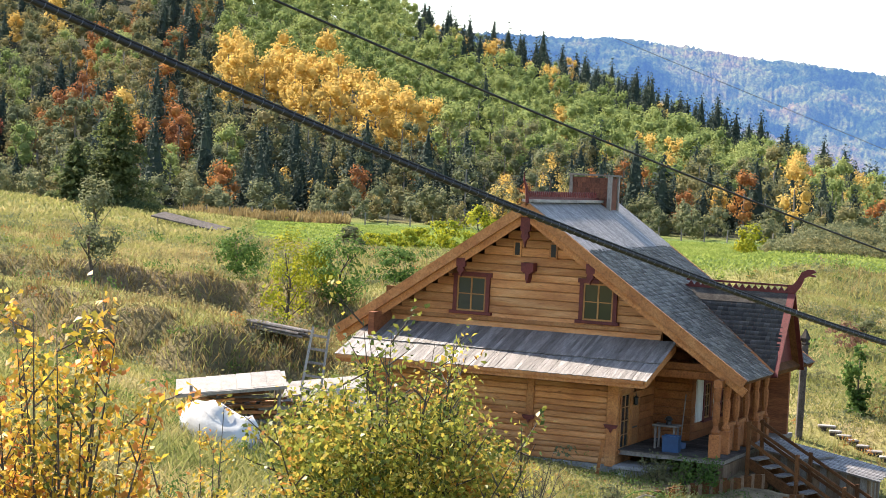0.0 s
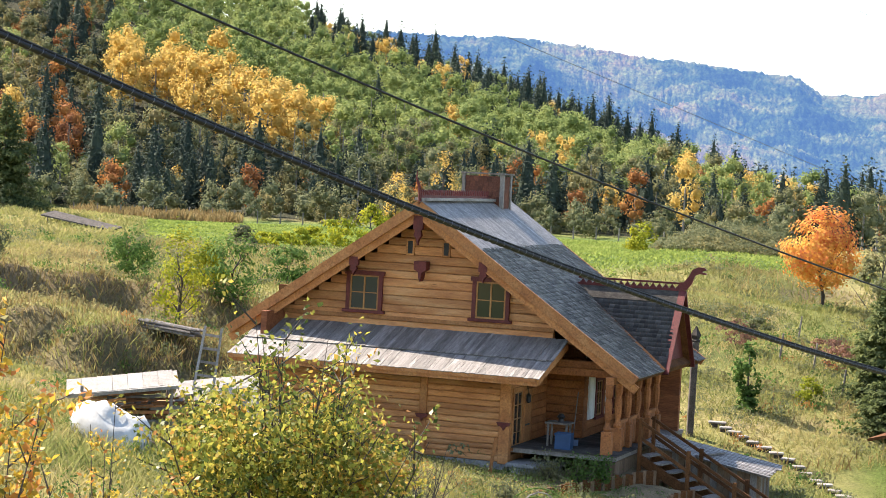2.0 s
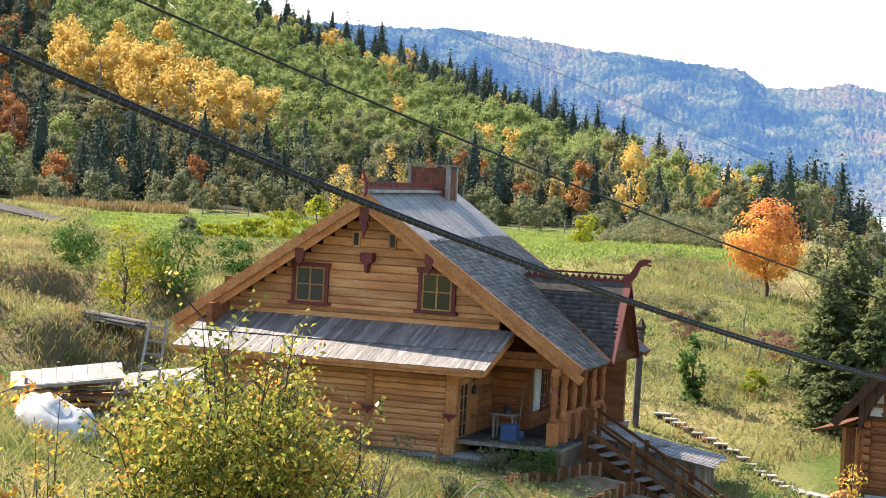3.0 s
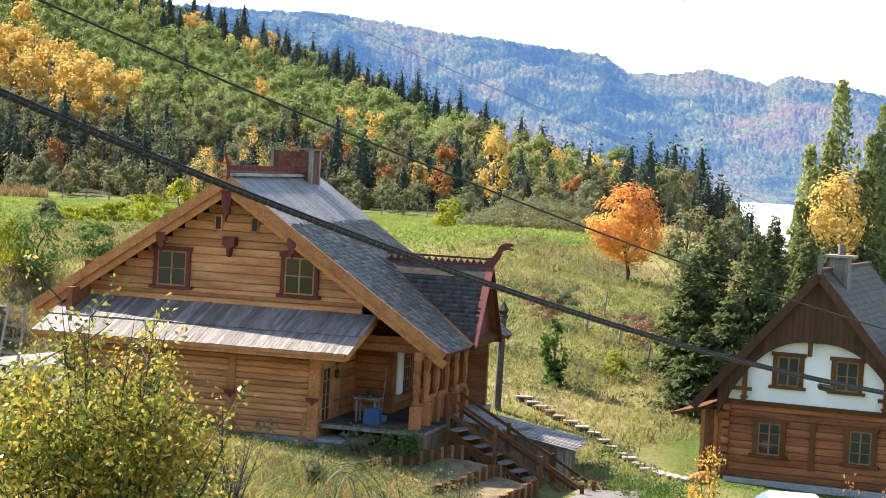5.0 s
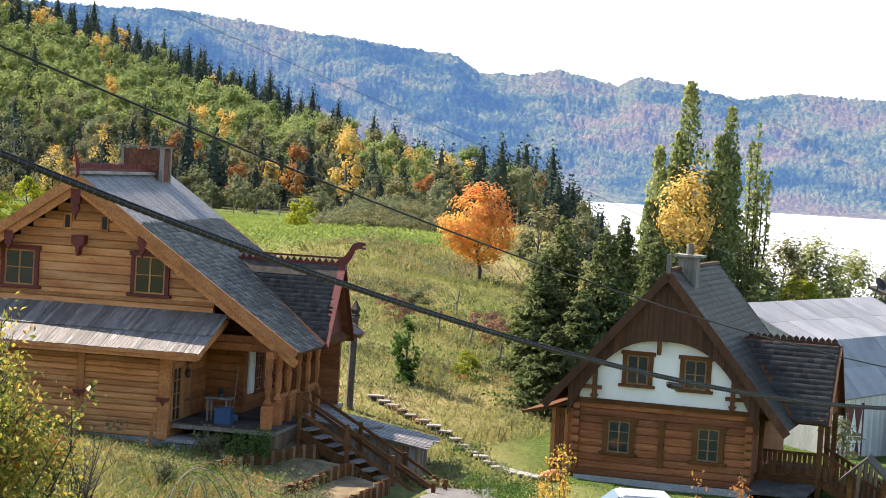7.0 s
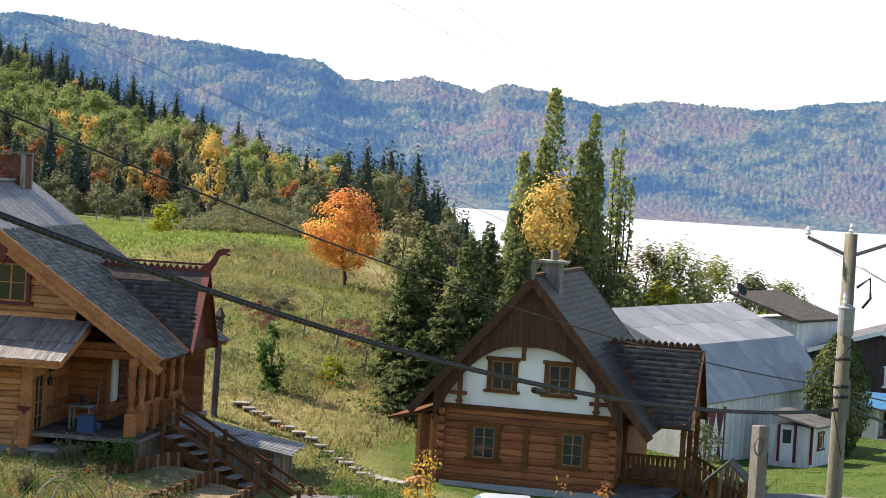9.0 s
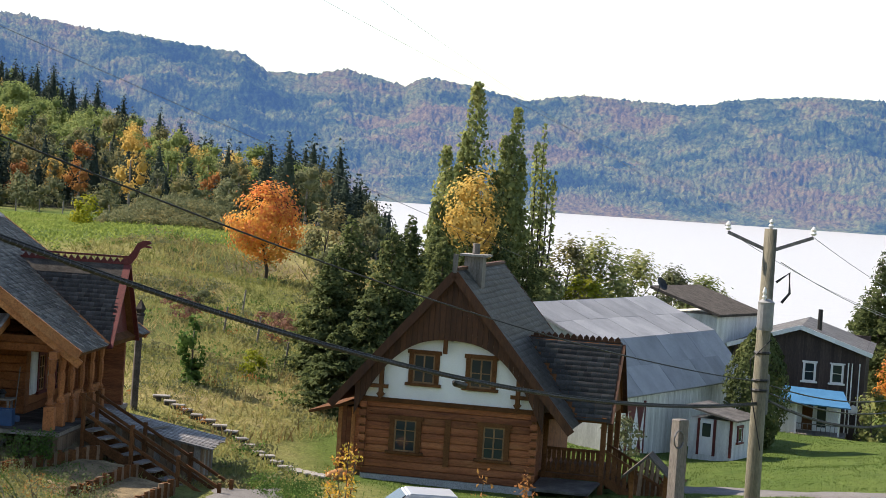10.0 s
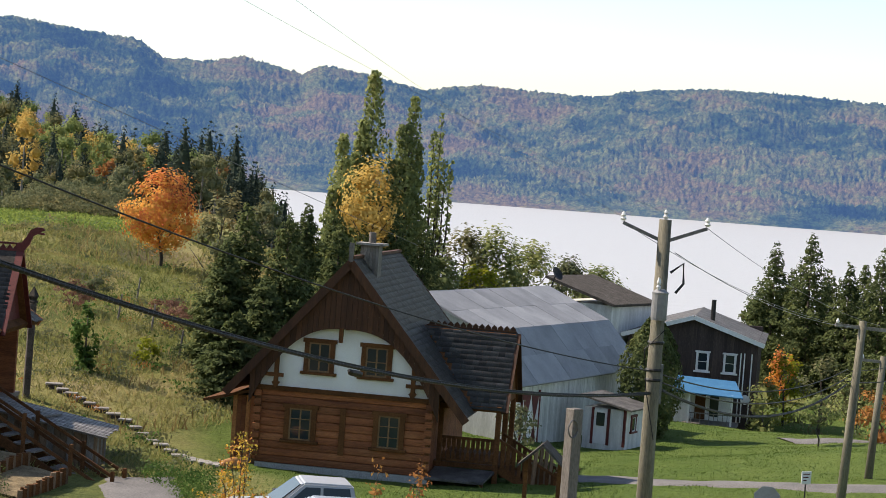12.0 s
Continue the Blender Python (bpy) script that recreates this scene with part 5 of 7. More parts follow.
def brown_house():
    x, y = spot(28.02, 116)
    t = thing("brown_house", "two-storey dark brown boarded house with white trimmed gable", "house", pose(x, y, gz(x, y) + 0.3, 0, 0, -31))
    W2, H, A = 3.6, 4.75, 1.15
    w = part("gable_wall", prism([(-W2, -0.5), (W2, -0.5), (W2, H), (0, H + A - 0.1), (-W2, H)], 0, 0.2), MUD_BROWN, t)
    for k in range(38):
        a = -W2 + 2 * W2 * k / 38
        part("board", box(a + 0.004, a + 0.183, -0.025, 0, 0.0, H + (A - 0.15) * (1 - abs(a + 0.08) / W2) - 0.05), MUD_BROWN, w)
    part("side_wall", box(W2 - 0.2, W2, 0.2, 9, -0.5, H), MUD_BROWN, t)
    part("side_wall", box(-W2, -W2 + 0.2, 0.2, 9, -0.5, H), MUD_BROWN, t)
    part("rear_wall", box(-W2, W2, 9, 9.2, -0.5, H + 0.3), MUD_BROWN, t)
    for s in (-1, 1):
        u = s * (W2 + 0.35)
        e = H - 0.12
        part("roof", slab([(0, -0.4, H + A), (u, -0.4, e), (u, 9.5, e), (0, 9.5, H + A)], 0.12), GREY_SHAKE, t)
        part("bargeboard", beam((0, -0.43, H + A - 0.08), (u, -0.43, e - 0.08), 0.05, 0.24), WHITE_PAINT, t)
    for x0 in (0.25, 1.75):
        window(t, x0, x0 + 0.72, 2.9, 4.0, -0.02, WHITE_PAINT, WHITE_PAINT, PANE, cols=1, rows=2, trim_w=0.07, head=0.08)
    for x0 in (2.7, 2.9, 3.3):
        part("drain_pipe", rod([(x0, -0.08, 0.9 if x0 < 2.6 else 0.2), (x0, -0.08, H - 0.7)], 0.035, 6), WHITE_PAINT, t)
    part("stove_pipe", rod([(0.9, 2.2, H + 0.3), (0.9, 2.2, H + 2.0)], 0.13, 8), IRON, t)
    part("trim_oval", lathe([(0.28, 0), (0.28, 0.03)], 8, at=(0, 0, 0)), WHITE_PAINT, t).matrix_local = pose(3.1, -0.06, 1.5, 90, 0, 0)
    # veranda under a blue sheet roof
    p = thing("blue_roof_porch", "white clad entrance porch with bright blue sheet roof", "porch", pose(x - 2.0, y - 3.2, gz(x - 2, y - 3.2), 0, 0, -33) @ Matrix.Scale(0.8, 4))
    part("roof", slab([(-1.6, 2.6, 3.2), (3.2, 2.6, 3.1), (4.0, -0.6, 2.3), (-0.9, -0.6, 2.42)], 0.08), BLUE_TIN, p)
    part("wall", box(-1.3, 0.3, 0.4, 2.6, -0.4, 2.5), WHITE_BOARD, p)
    part("back_wall", box(0.3, 3.0, 2.3, 2.6, 0.2, 2.8), WHITE_PAINT, p)
    part("door", box(0.6, 1.3, 2.24, 2.3, 0.35, 2.3), BROWN_WOOD, p)
    part("door", box(1.6, 2.2, 2.24, 2.3, 0.6, 2.3), PANE, p)
    for px in (0.35, 3.2):
        part("post", box(px, px + 0.12, -0.3, -0.18, 0, 2.4), WHITE_PAINT, p)
    part("deck", box(0.0, 3.6, -0.5, 2.6, 0.1, 0.32), GREY_WOOD, p)
    for k in range(3):
        part("step", box(-0.2, 1.2, -0.8 - k * 0.28, -0.52 - k * 0.28, -0.2, 0.22 - k * 0.12), GREY_WOOD, p)
    bm = bmesh.new()
    box(0.5, 3.3, -0.4, -0.35, 1.0, 1.06, bm)
    part("rail", bm, GREY_WOOD, p)
    for k in range(9):
        part("baluster", box(0.6 + k * 0.3, 0.64 + k * 0.3, -0.39, -0.36, 0.32, 1.0), GREY_WOOD, p)


brown_house()

bx, by = 48.2, 104.0
bg = thing("low_brown_outbuilding", "low outbuilding with grey-brown sloping roof behind the barn", "outbuilding", pose(bx, by, 0, 0, 0, -50))
part("roof", slab([(-2.5, 0.6, 3.95), (1.7, 0.9, 2.68), (1.7, 7, 2.68), (-2.5, 7, 3.95)], 0.15), SUNK_PLANK, bg)
part("wall", box(-2.2, 1.4, 1.2, 6.8, -4.5, 2.6), WHITE_BOARD, bg)

# ---- stairs, store shed and terraces by the log house ----
def porch_stairs():
    a, b = Vector((10.0, 64.5, 0.68)), Vector((13.8, 61.8, -1.62))
    ang = math.degrees(math.atan2(b.y - a.y, b.x - a.x))
    run = math.hypot(b.x - a.x, b.y - a.y)
    t = thing("outdoor_stairs", "grey wooden outdoor stairs with plank handrails down to the drive", "stairs", pose(a.x, a.y, a.z, 0, 0, ang))
    drop = b.z - a.z
    for y in (-0.42, 0.42):
        part("stringer", beam((0, y, -0.12), (run, y, drop - 0.12), 0.06, 0.3), BROWN_WOOD, t)
    n = 11
    for k in range(n):
        part("tread", box(run * k / n, run * k / n + 0.36, -0.42, 0.42, drop * k / n - 0.03, drop * k / n + 0.02), GREY_WOOD, t)
    for y in (-0.46, 0.46):
        r = part("handrail", beam((-0.1, y, 1.1), (run, y, drop + 1.0), 0.06, 0.09), BROWN_WOOD, t)
        part("middle_rail", beam((0, y, 0.55), (run, y, drop + 0.48), 0.04, 0.1), BROWN_WOOD, r)
        for k in (0, 0.36, 0.7, 1.0):
            part("newel", box(run * k - 0.05, run * k + 0.05, y - 0.05, y + 0.05, drop * k - 0.5, drop * k + 1.15), BROWN_WOOD, r)


porch_stairs()


def store_shed():
    t = thing("store_shed", "low board shed with weathered plank roof beside the stairs", "shed", pose(10.2, 65.2, 0, 0, 0, -26))
    # x along the stairs, y away from them; the roof falls along x
    top = lambda x: 0.93 - 0.165 * x
    part("body", box(0.3, 3.5, 0.15, 1.5, -1.8, 0.25), SHED_WOOD, t)
    for k in range(15):
        x = 0.3 + k * 0.213
        part("side_board", box(x, x + 0.2, 0.1, 0.15, -1.7, top(x) - 0.1), (SHED_WOOD, SHED_WOOD, GREY_WOOD)[k % 3], t)
    for k in range(6):
        part("end_board", box(3.5, 3.55, 0.15 + k * 0.225, 0.36 + k * 0.225, -1.7, top(3.5) - 0.1), (SHED_WOOD, GREY_WOOD)[k % 2], t)
    r = part("roof", slab([(-0.2, -0.15, top(-0.2)), (3.85, -0.15, top(3.85)), (3.85, 1.75, top(3.85) + 0.1), (-0.2, 1.75, top(-0.2) + 0.1)], 0.06), GREY_WOOD, t)
    rng = random.Random(2)
    y = -0.2
    while y < 1.75:
        w = rng.uniform(0.15, 0.22)
        s = (y + 0.15) / 1.9 * 0.1 + 0.02
        e = rng.uniform(0, 0.12)
        part("roof_plank", slab([(-0.22, y, top(-0.2) + s), (3.85 + e, y, top(3.85 + e) + s), (3.85 + e, y + w - 0.012, top(3.85 + e) + s), (-0.22, y + w - 0.012, top(-0.2) + s)], 0.025), GREY_PLANK, r)
        y += w
    part("batten", beam((1.6, -0.2, top(1.6) + 0.05), (2.1, 1.2, top(2.1) + 0.12), 0.09, 0.05), GREY_WOOD, r)


store_shed()


def terraces():
    rows = [((5.8, 59.7, -0.1), (10.4, 63.9, 0.2)), ((8.6, 58.6, -0.4), (11.2, 62.3, -0.12)), ((10.2, 58.0, -0.62), (12.1, 61.0, -0.42))]
    rng = random.Random(6)
    for p, q in rows:
        p, q = Vector(p), Vector(q)
        d = (q - p)
        n = int(d.length / 0.16)
        back = Vector((-d.y, d.x, 0)).normalized()
        g = thing("palisade_edging", "row of short split-wood stakes edging a straw covered garden terrace", "garden edging", Matrix.Translation(p), group="terrace edgings")
        for k in range(n):
            c = d * (k / n)
            h = rng.uniform(-0.05, 0.06)
            w = rng.uniform(0.05, 0.075)
            part("stake", box(c.x - w, c.x + w, c.y - w * 0.6, c.y + w * 0.6, c.z - 0.9, c.z + 0.14 + h), BROWN_WOOD if k % 3 else SHED_WOOD, g)
        bm = bmesh.new()
        nx, ny = 26, 8
        vs = [[bm.verts.new(p + d * (i / (nx - 1)) + back * (0.05 + 1.9 * j / (ny - 1)) + Vector((0, 0, -0.06 + 0.02 * j + 0.05 * noise.noise(Vector((i * 0.5, j * 0.7, p.x)))))) for j in range(ny)] for i in range(nx)]
        for i in range(nx - 1):
            for j in range(ny - 1):
                bm.faces.new((vs[i][j], vs[i + 1][j], vs[i + 1][j + 1], vs[i][j + 1]))
        bed = part("straw_bed", bm, DRY_GROUND)
        tagged(bed, "garden bed covered with pale dry straw mulch", "garden bed", group="terrace beds")


DRY_GROUND = surf("straw_mulch", [(0.11, 0.08, 0.045), (0.2, 0.15, 0.08), (0.29, 0.22, 0.12)], 2.4, (1, 1, 1), 0.95, 0.8, 14, 0.1, world_space=True)
GRAVEL = surf("gravel", [(0.13, 0.125, 0.12), (0.21, 0.2, 0.19)], 0.6, (1, 1, 1), 0.95, 0.7, 18, 0.0, world_space=True)
terraces()


def draped(name, outline_fn, nu, nv, lift, mat, label, category):
    """A strip of surfacing that follows the ground."""
    bm = bmesh.new()
    vs = []
    for i in range(nu):
        row = []
        for j in range(nv):
            x, y = outline_fn(i / (nu - 1), j / (nv - 1))
            row.append(bm.verts.new((x, y, gz(x, y) + (lift if 0 < j < nv - 1 else -0.05))))
        vs.append(row)
    for i in range(nu - 1):
        for j in range(nv - 1):
            bm.faces.new((vs[i][j], vs[i + 1][j], vs[i + 1][j + 1], vs[i][j + 1]))
    return tagged(part(name, bm, mat, smooth=True), label, category, kind="structure")


def along(pts, width):
    pts = np.array(pts, float)

    def f(u, v):
        k = u * (len(pts) - 1)
        i = min(int(k), len(pts) - 2)
        s = smooth01(np.array(k - i)) * 0.3 + (k - i) * 0.7
        p = pts[i] * (1 - s) + pts[i + 1] * s
        d = pts[i + 1] - pts[i]
        n = np.array([-d[1], d[0]]) / np.hypot(*d)
        wob = 0.25 * math.sin(u * 31) + 0.15 * math.sin(u * 77 + v * 3)
        p = p + n * (v - 0.5) * (width + wob)
        return float(p[0]), float(p[1])
    return f


draped("road", along([(8, 38), (12, 48), (13.6, 57), (14.6, 62.5)], 2.6), 60, 8, 0.05, GRAVEL, "grey gravel drive below the stairs", "road")
draped("path", along([(30.5, 68.3), (34.5, 64.2), (38.5, 61.0), (44, 58)], 2.2), 60, 8, 0.06, GRAVEL, "worn gravel track across the lawn", "path")
draped("road", along([(50.5, 85), (54, 84.5), (58, 82), (66, 76)], 2.6), 60, 8, 0.06, GRAVEL, "gravel lane behind the lawn", "road")


# ---- stepping blocks up the slope ----
def step_blocks():
    pts = [(14.75, 78.1), (15.6, 76.3), (16.74, 74.1), (17.1, 70.5), (17.5, 67.4), (17.8, 64.9)]
    rng = random.Random(3)
    n = 19
    for k in range(n):
        s = k / (n - 1) * (len(pts) - 1)
        i = min(int(s), len(pts) - 2)
        x = pts[i][0] + (pts[i + 1][0] - pts[i][0]) * (s - i)
        y = pts[i][1] + (pts[i + 1][1] - pts[i][1]) * (s - i)
        w = rng.uniform(0.2, 0.28) * (1.5 if k == 0 else 1)
        b = thing("step_block", "pale sawn timber block set as a step in the slope", "step", pose(x, y, gz(x, y), 0, 0, rng.uniform(-30, 10)), group="slope steps")
        part("tread", box(-w, w, -0.2, 0.2, 0.1, 0.17, bevel=0.015), PALE_CUT, b)
        part("block", box(-w * 0.9, w * 0.9, -0.17, 0.17, -0.3, 0.1), BARK, b)


step_blocks()

# pointed post on the slope
t = thing("pointed_post", "tall weathered wooden post with a carved pointed top", "post", pose(13.42, 76.4, gz(13.42, 76.4), 0, 0.6, 0))
pz = gz(13.42, 76.4)
part("shaft", box(-0.12, 0.12, -0.12, 0.12, -0.3, 3.35 - pz, bevel=0.02), SUNK_PLANK, t)
part("point", lathe([(0.17, 0.0), (0.19, 0.06), (0.12, 0.1), (0.2, 0.25), (0.02, 0.6)], 4, at=(0, 0, 3.35 - pz)), SUNK_PLANK, t)
for az, r in ((12.28, 92), (13.2, 92), (12.75, 101), (14.0, 88)):
    x, y = spot(az, r)
    p = thing("fence_stake", "thin leaning grey fence stake in the meadow", "fence post", pose(x, y, gz(x, y), 3, 4, 0), group="slope fence stakes")
    part("stake", rod([(0, 0, -0.2), (0.02, 0, 1.15)], [0.05, 0.04], 6), GREY_WOOD, p)
for k in range(34):
    x, y = spot(-9 + k * 0.62, 243 + 3 * math.sin(k))
    p = thing("field_post", "thin wooden post of the far field fence", "fence post", pose(x, y, gz(x, y), 0, 2 * math.sin(k * 1.7), 0), group="field fence posts")
    part("post", rod([(0, 0, -0.2), (0, 0, 1.5)], [0.09, 0.07], 5), GREY_WOOD, p)


# ---- sawn timber, sheets, ladder and poles on the bank ----
TARP = surf("white_tarp", [(0.36, 0.36, 0.34), (0.52, 0.52, 0.5)], 2.0, (1, 1, 1), 0.55, 0.5, 6, 0.0, grain=0.2)


def lumber():
    x, y = -5.2, 60.2
    g = gz(x, y)
    t = thing("sheet_cover", "pale plank and tin cover propped over stacked timber", "cover", pose(-7.0, 58.6, g - 0.3, 0, 0, 14))
    part("cover_sheet", slab([(-0.4, -0.6, 1.15), (2.7, -0.8, 1.5), (2.9, 0.9, 1.75), (-0.2, 1.0, 1.4)], 0.09), PALE_CUT, t)
    for k in range(7):
        part("cover_plank", slab([(-0.4 + k * 0.43, -0.62, 1.17 + k * 0.05), (0.0 + k * 0.43, -0.64, 1.21 + k * 0.05), (0.2 + k * 0.43, 0.98, 1.46 + k * 0.05), (-0.22 + k * 0.43, 0.98, 1.42 + k * 0.05)], 0.03), PALE_CUT, t)
    for px, py in ((0, -0.4), (2.5, -0.5), (0.2, 0.8), (2.6, 0.7)):
        part("prop", rod([(px, py, -0.4), (px + 0.05, py, 1.4)], 0.05, 6), GREY_WOOD, t)
    t2 = thing("sheet_cover", "second pale tin sheet sagging over timber", "cover", pose(-4.5, 60.6, gz(-4.5, 60.6) - 0.25, 0, 0, 8))
    part("cover_sheet", slab([(0.0, -0.5, 1.1), (2.4, -0.4, 1.45), (2.6, 0.7, 1.7), (0.2, 0.7, 1.4)], 0.05), PALE_CUT, t2)
    part("prop", rod([(0.3, 0, -0.4), (0.3, 0, 1.2)], 0.05, 6), GREY_WOOD, t2)
    part("prop", rod([(2.2, 0.2, -0.4), (2.2, 0.2, 1.45)], 0.05, 6), GREY_WOOD, t2)
    s = thing("timber_stack", "untidy stack of sawn reddish timber under a cover", "timber stack", pose(-4.6, 59.4, gz(-4.6, 59.4), 0, 0, 12))
    rng = random.Random(12)
    for k in range(26):
        x0 = rng.uniform(-1.2, 0.2)
        z0 = 0.1 + 0.12 * (k // 5)
        y0 = -0.6 + 0.24 * (k % 5)
        part("timber", beam((x0, y0, z0), (x0 + rng.uniform(1.4, 2.2), y0 + rng.uniform(-0.1, 0.1), z0 + rng.uniform(-0.04, 0.1)), 0.2, 0.1), (LOG_NEW, BROWN_WOOD, GREY_WOOD)[k % 3], s)
    s2 = thing("timber_stack", "heap of grey offcut boards beneath the tin cover", "timber stack", pose(-6.6, 58.5, gz(-6.6, 58.5), 0, 0, 18))
    for k in range(30):
        x0, y0 = rng.uniform(-0.6, 1.2), rng.uniform(-0.5, 0.6)
        a = rng.uniform(-0.5, 0.5)
        ln = rng.uniform(0.8, 1.6)
        z0 = 0.05 + 0.02 * k
        part("offcut", beam((x0, y0, z0), (x0 + ln * math.cos(a), y0 + ln * math.sin(a), z0 + rng.uniform(-0.1, 0.15)), 0.15, 0.05), (GREY_WOOD, BROWN_WOOD, LOG_NEW)[k % 3], s2)
    for k in range(16):
        a = rng.uniform(-1.5, 2.5)
        part("loose_board", beam((a, -0.9, 0.0), (a + rng.uniform(-0.6, 0.9), rng.uniform(-0.2, 0.8), rng.uniform(0.7, 1.3)), 0.14, 0.04), (GREY_WOOD, PALE_CUT)[k % 2], s)
    b = thing("white_wrapped_bale", "slumped bale in crumpled white plastic on the bank", "bale", pose(-5.6, 54.0, gz(-5.5, 54.0) + 0.3, 0, 20, -28) @ Matrix.Scale(1.4, 4))
    bm = lathe([(0.03, -0.85), (0.16, -0.84), (0.3, -0.7), (0.36, -0.45), (0.46, -0.2), (0.48, 0.05), (0.44, 0.3), (0.5, 0.5), (0.4, 0.7), (0.2, 0.84), (0.03, 0.85)], 28)
    for v in bm.verts:
        v.co += Vector((1, 0.6, 0.3)) * (0.16 * noise.noise(v.co * 1.9) + 0.06 * noise.noise(v.co * 7.0))
    bmesh.ops.rotate(bm, verts=bm.verts, matrix=Matrix.Rotation(radians(90), 3, "Y"))
    part("wrap", bm, TARP, b, smooth=True)
    ld = thing("ladder", "grey wooden ladder leaning on the timber stack", "ladder", pose(-3.75, 60.3, gz(-3.75, 60.3), -14, 6, 0))
    top = 3.0
    for x0, x1 in ((-0.32, -0.24), (0.3, 0.24)):
        part("rail", beam((x0, 0, 0), (x1, 0, top), 0.07, 0.09, up=(0, 1, 0)), PALE_CUT, ld)
    for k in range(7):
        z = 0.35 + k * 0.4
        part("rung", box(-0.29, 0.27, -0.03, 0.03, z - 0.035, z + 0.035), GREY_WOOD, ld)
    ps = thing("pole_stack", "bundle of thin grey poles lying on the grassy bank", "pole stack", pose(-5.9, 75.6, gz(-5.9, 75.6) + 0.1, 0, 6, -22))
    for k in range(18):
        y0, z0 = (k % 6) * 0.11 - 0.3, 0.05 + 0.1 * (k // 6)
        part("pole", rod([(rng.uniform(-1.2, -0.9), y0, z0), (rng.uniform(0.9, 1.4), y0 + rng.uniform(-0.15, 0.15), z0)], 0.05, 6), GREY_WOOD, ps)
    sx, sy = spot(-6.9, 146)
    sh = thing("low_plank_roof", "low sloping plank roof standing in the meadow", "shelter", pose(sx, sy, gz(sx, sy) - 0.55, 0, 0, -12))
    part("roof", slab([(-2.6, -1.2, 1.25), (2.6, -1.6, 0.45), (2.8, 0.2, 0.65), (-2.4, 1.0, 1.5)], 0.1), SUNK_PLANK, sh)
    for px in (-2.3, 0.2, 2.4):
        part("post", rod([(px, -0.6, -0.3), (px, -0.6, 0.9 - px * 0.15)], 0.06, 6), GREY_WOOD, sh)


lumber()

# things on the porch and by the wall
b = thing("blue_crate", "blue plastic crate standing on the porch boards", "crate", pose(7.35, 64.05, 0.79, 0, 0, -20))
BLUE_PLASTIC = surf("blue_plastic", [(0.02, 0.055, 0.13), (0.03, 0.085, 0.18)], 3, (1, 1, 1), 0.4, 0.0, 20, 0.0, grain=0.1)
bm = bmesh.new()
for x0, x1, y0, y1, z0, z1 in ((-0.25, 0.25, -0.2, 0.2, 0, 0.03), (-0.25, -0.22, -0.2, 0.2, 0.03, 0.5), (0.22, 0.25, -0.2, 0.2, 0.03, 0.5), (-0.22, 0.22, -0.2, -0.17, 0.03, 0.5), (-0.22, 0.22, 0.17, 0.2, 0.03, 0.5)):
    box(x0, x1, y0, y1, z0, z1, bm)
part("shell", bm, BLUE_PLASTIC, b)
part("rim", box(-0.27, 0.27, -0.22, -0.2, 0.44, 0.5), BLUE_PLASTIC, b)
m = thing("grinding_bench", "small cluttered grey workbench with a vice on the porch", "workbench", pose(7.25, 64.7, 0.79, 0, 0, -23))
for px, py in ((-0.3, -0.2), (0.3, -0.2), (-0.3, 0.2), (0.3, 0.2)):
    part("leg", box(px - 0.03, px + 0.03, py - 0.03, py + 0.03, 0, 0.7), GREY_WOOD, m)
part("top", box(-0.4, 0.4, -0.3, 0.3, 0.7, 0.76, bevel=0.01), GREY_WOOD, m)
part("vice", lathe([(0.1, 0), (0.08, 0.1), (0.14, 0.16), (0.06, 0.26)], 8, at=(0.05, 0, 0.76)), IRON, m)
s = thing("broom", "long-handled broom leaning against the porch wall", "broom", pose(7.7, 64.9, 0.79, -8, 5, 0))
part("handle", rod([(0, 0, 0.2), (0, 0, 1.7)], 0.018, 6), GREY_WOOD, s)
part("head", box(-0.18, 0.18, -0.04, 0.04, 0, 0.2), BLUE_PLASTIC, s)
s = thing("leaning_stake", "bare yellow timber stake leaning on the house wall", "stake", pose(5.0, 62.9, gz(5.0, 62.9), 6, 6, 0))
part("stake", box(-0.05, 0.05, -0.03, 0.03, 0, 1.15), LOG_NEW, s)
s = thing("stone_slab_step", "dark stone doorstep slab before the side door", "doorstep", pose(6.3, 63.9, 0.0, 0, 0, -23))
part("slab", box(-0.6, 0.9, -0.6, 0.9, 0.22, 0.34, bevel=0.02), STONE, s)
part("block", box(-0.5, 0.8, -0.5, 0.8, -0.3, 0.22), STONE, s)


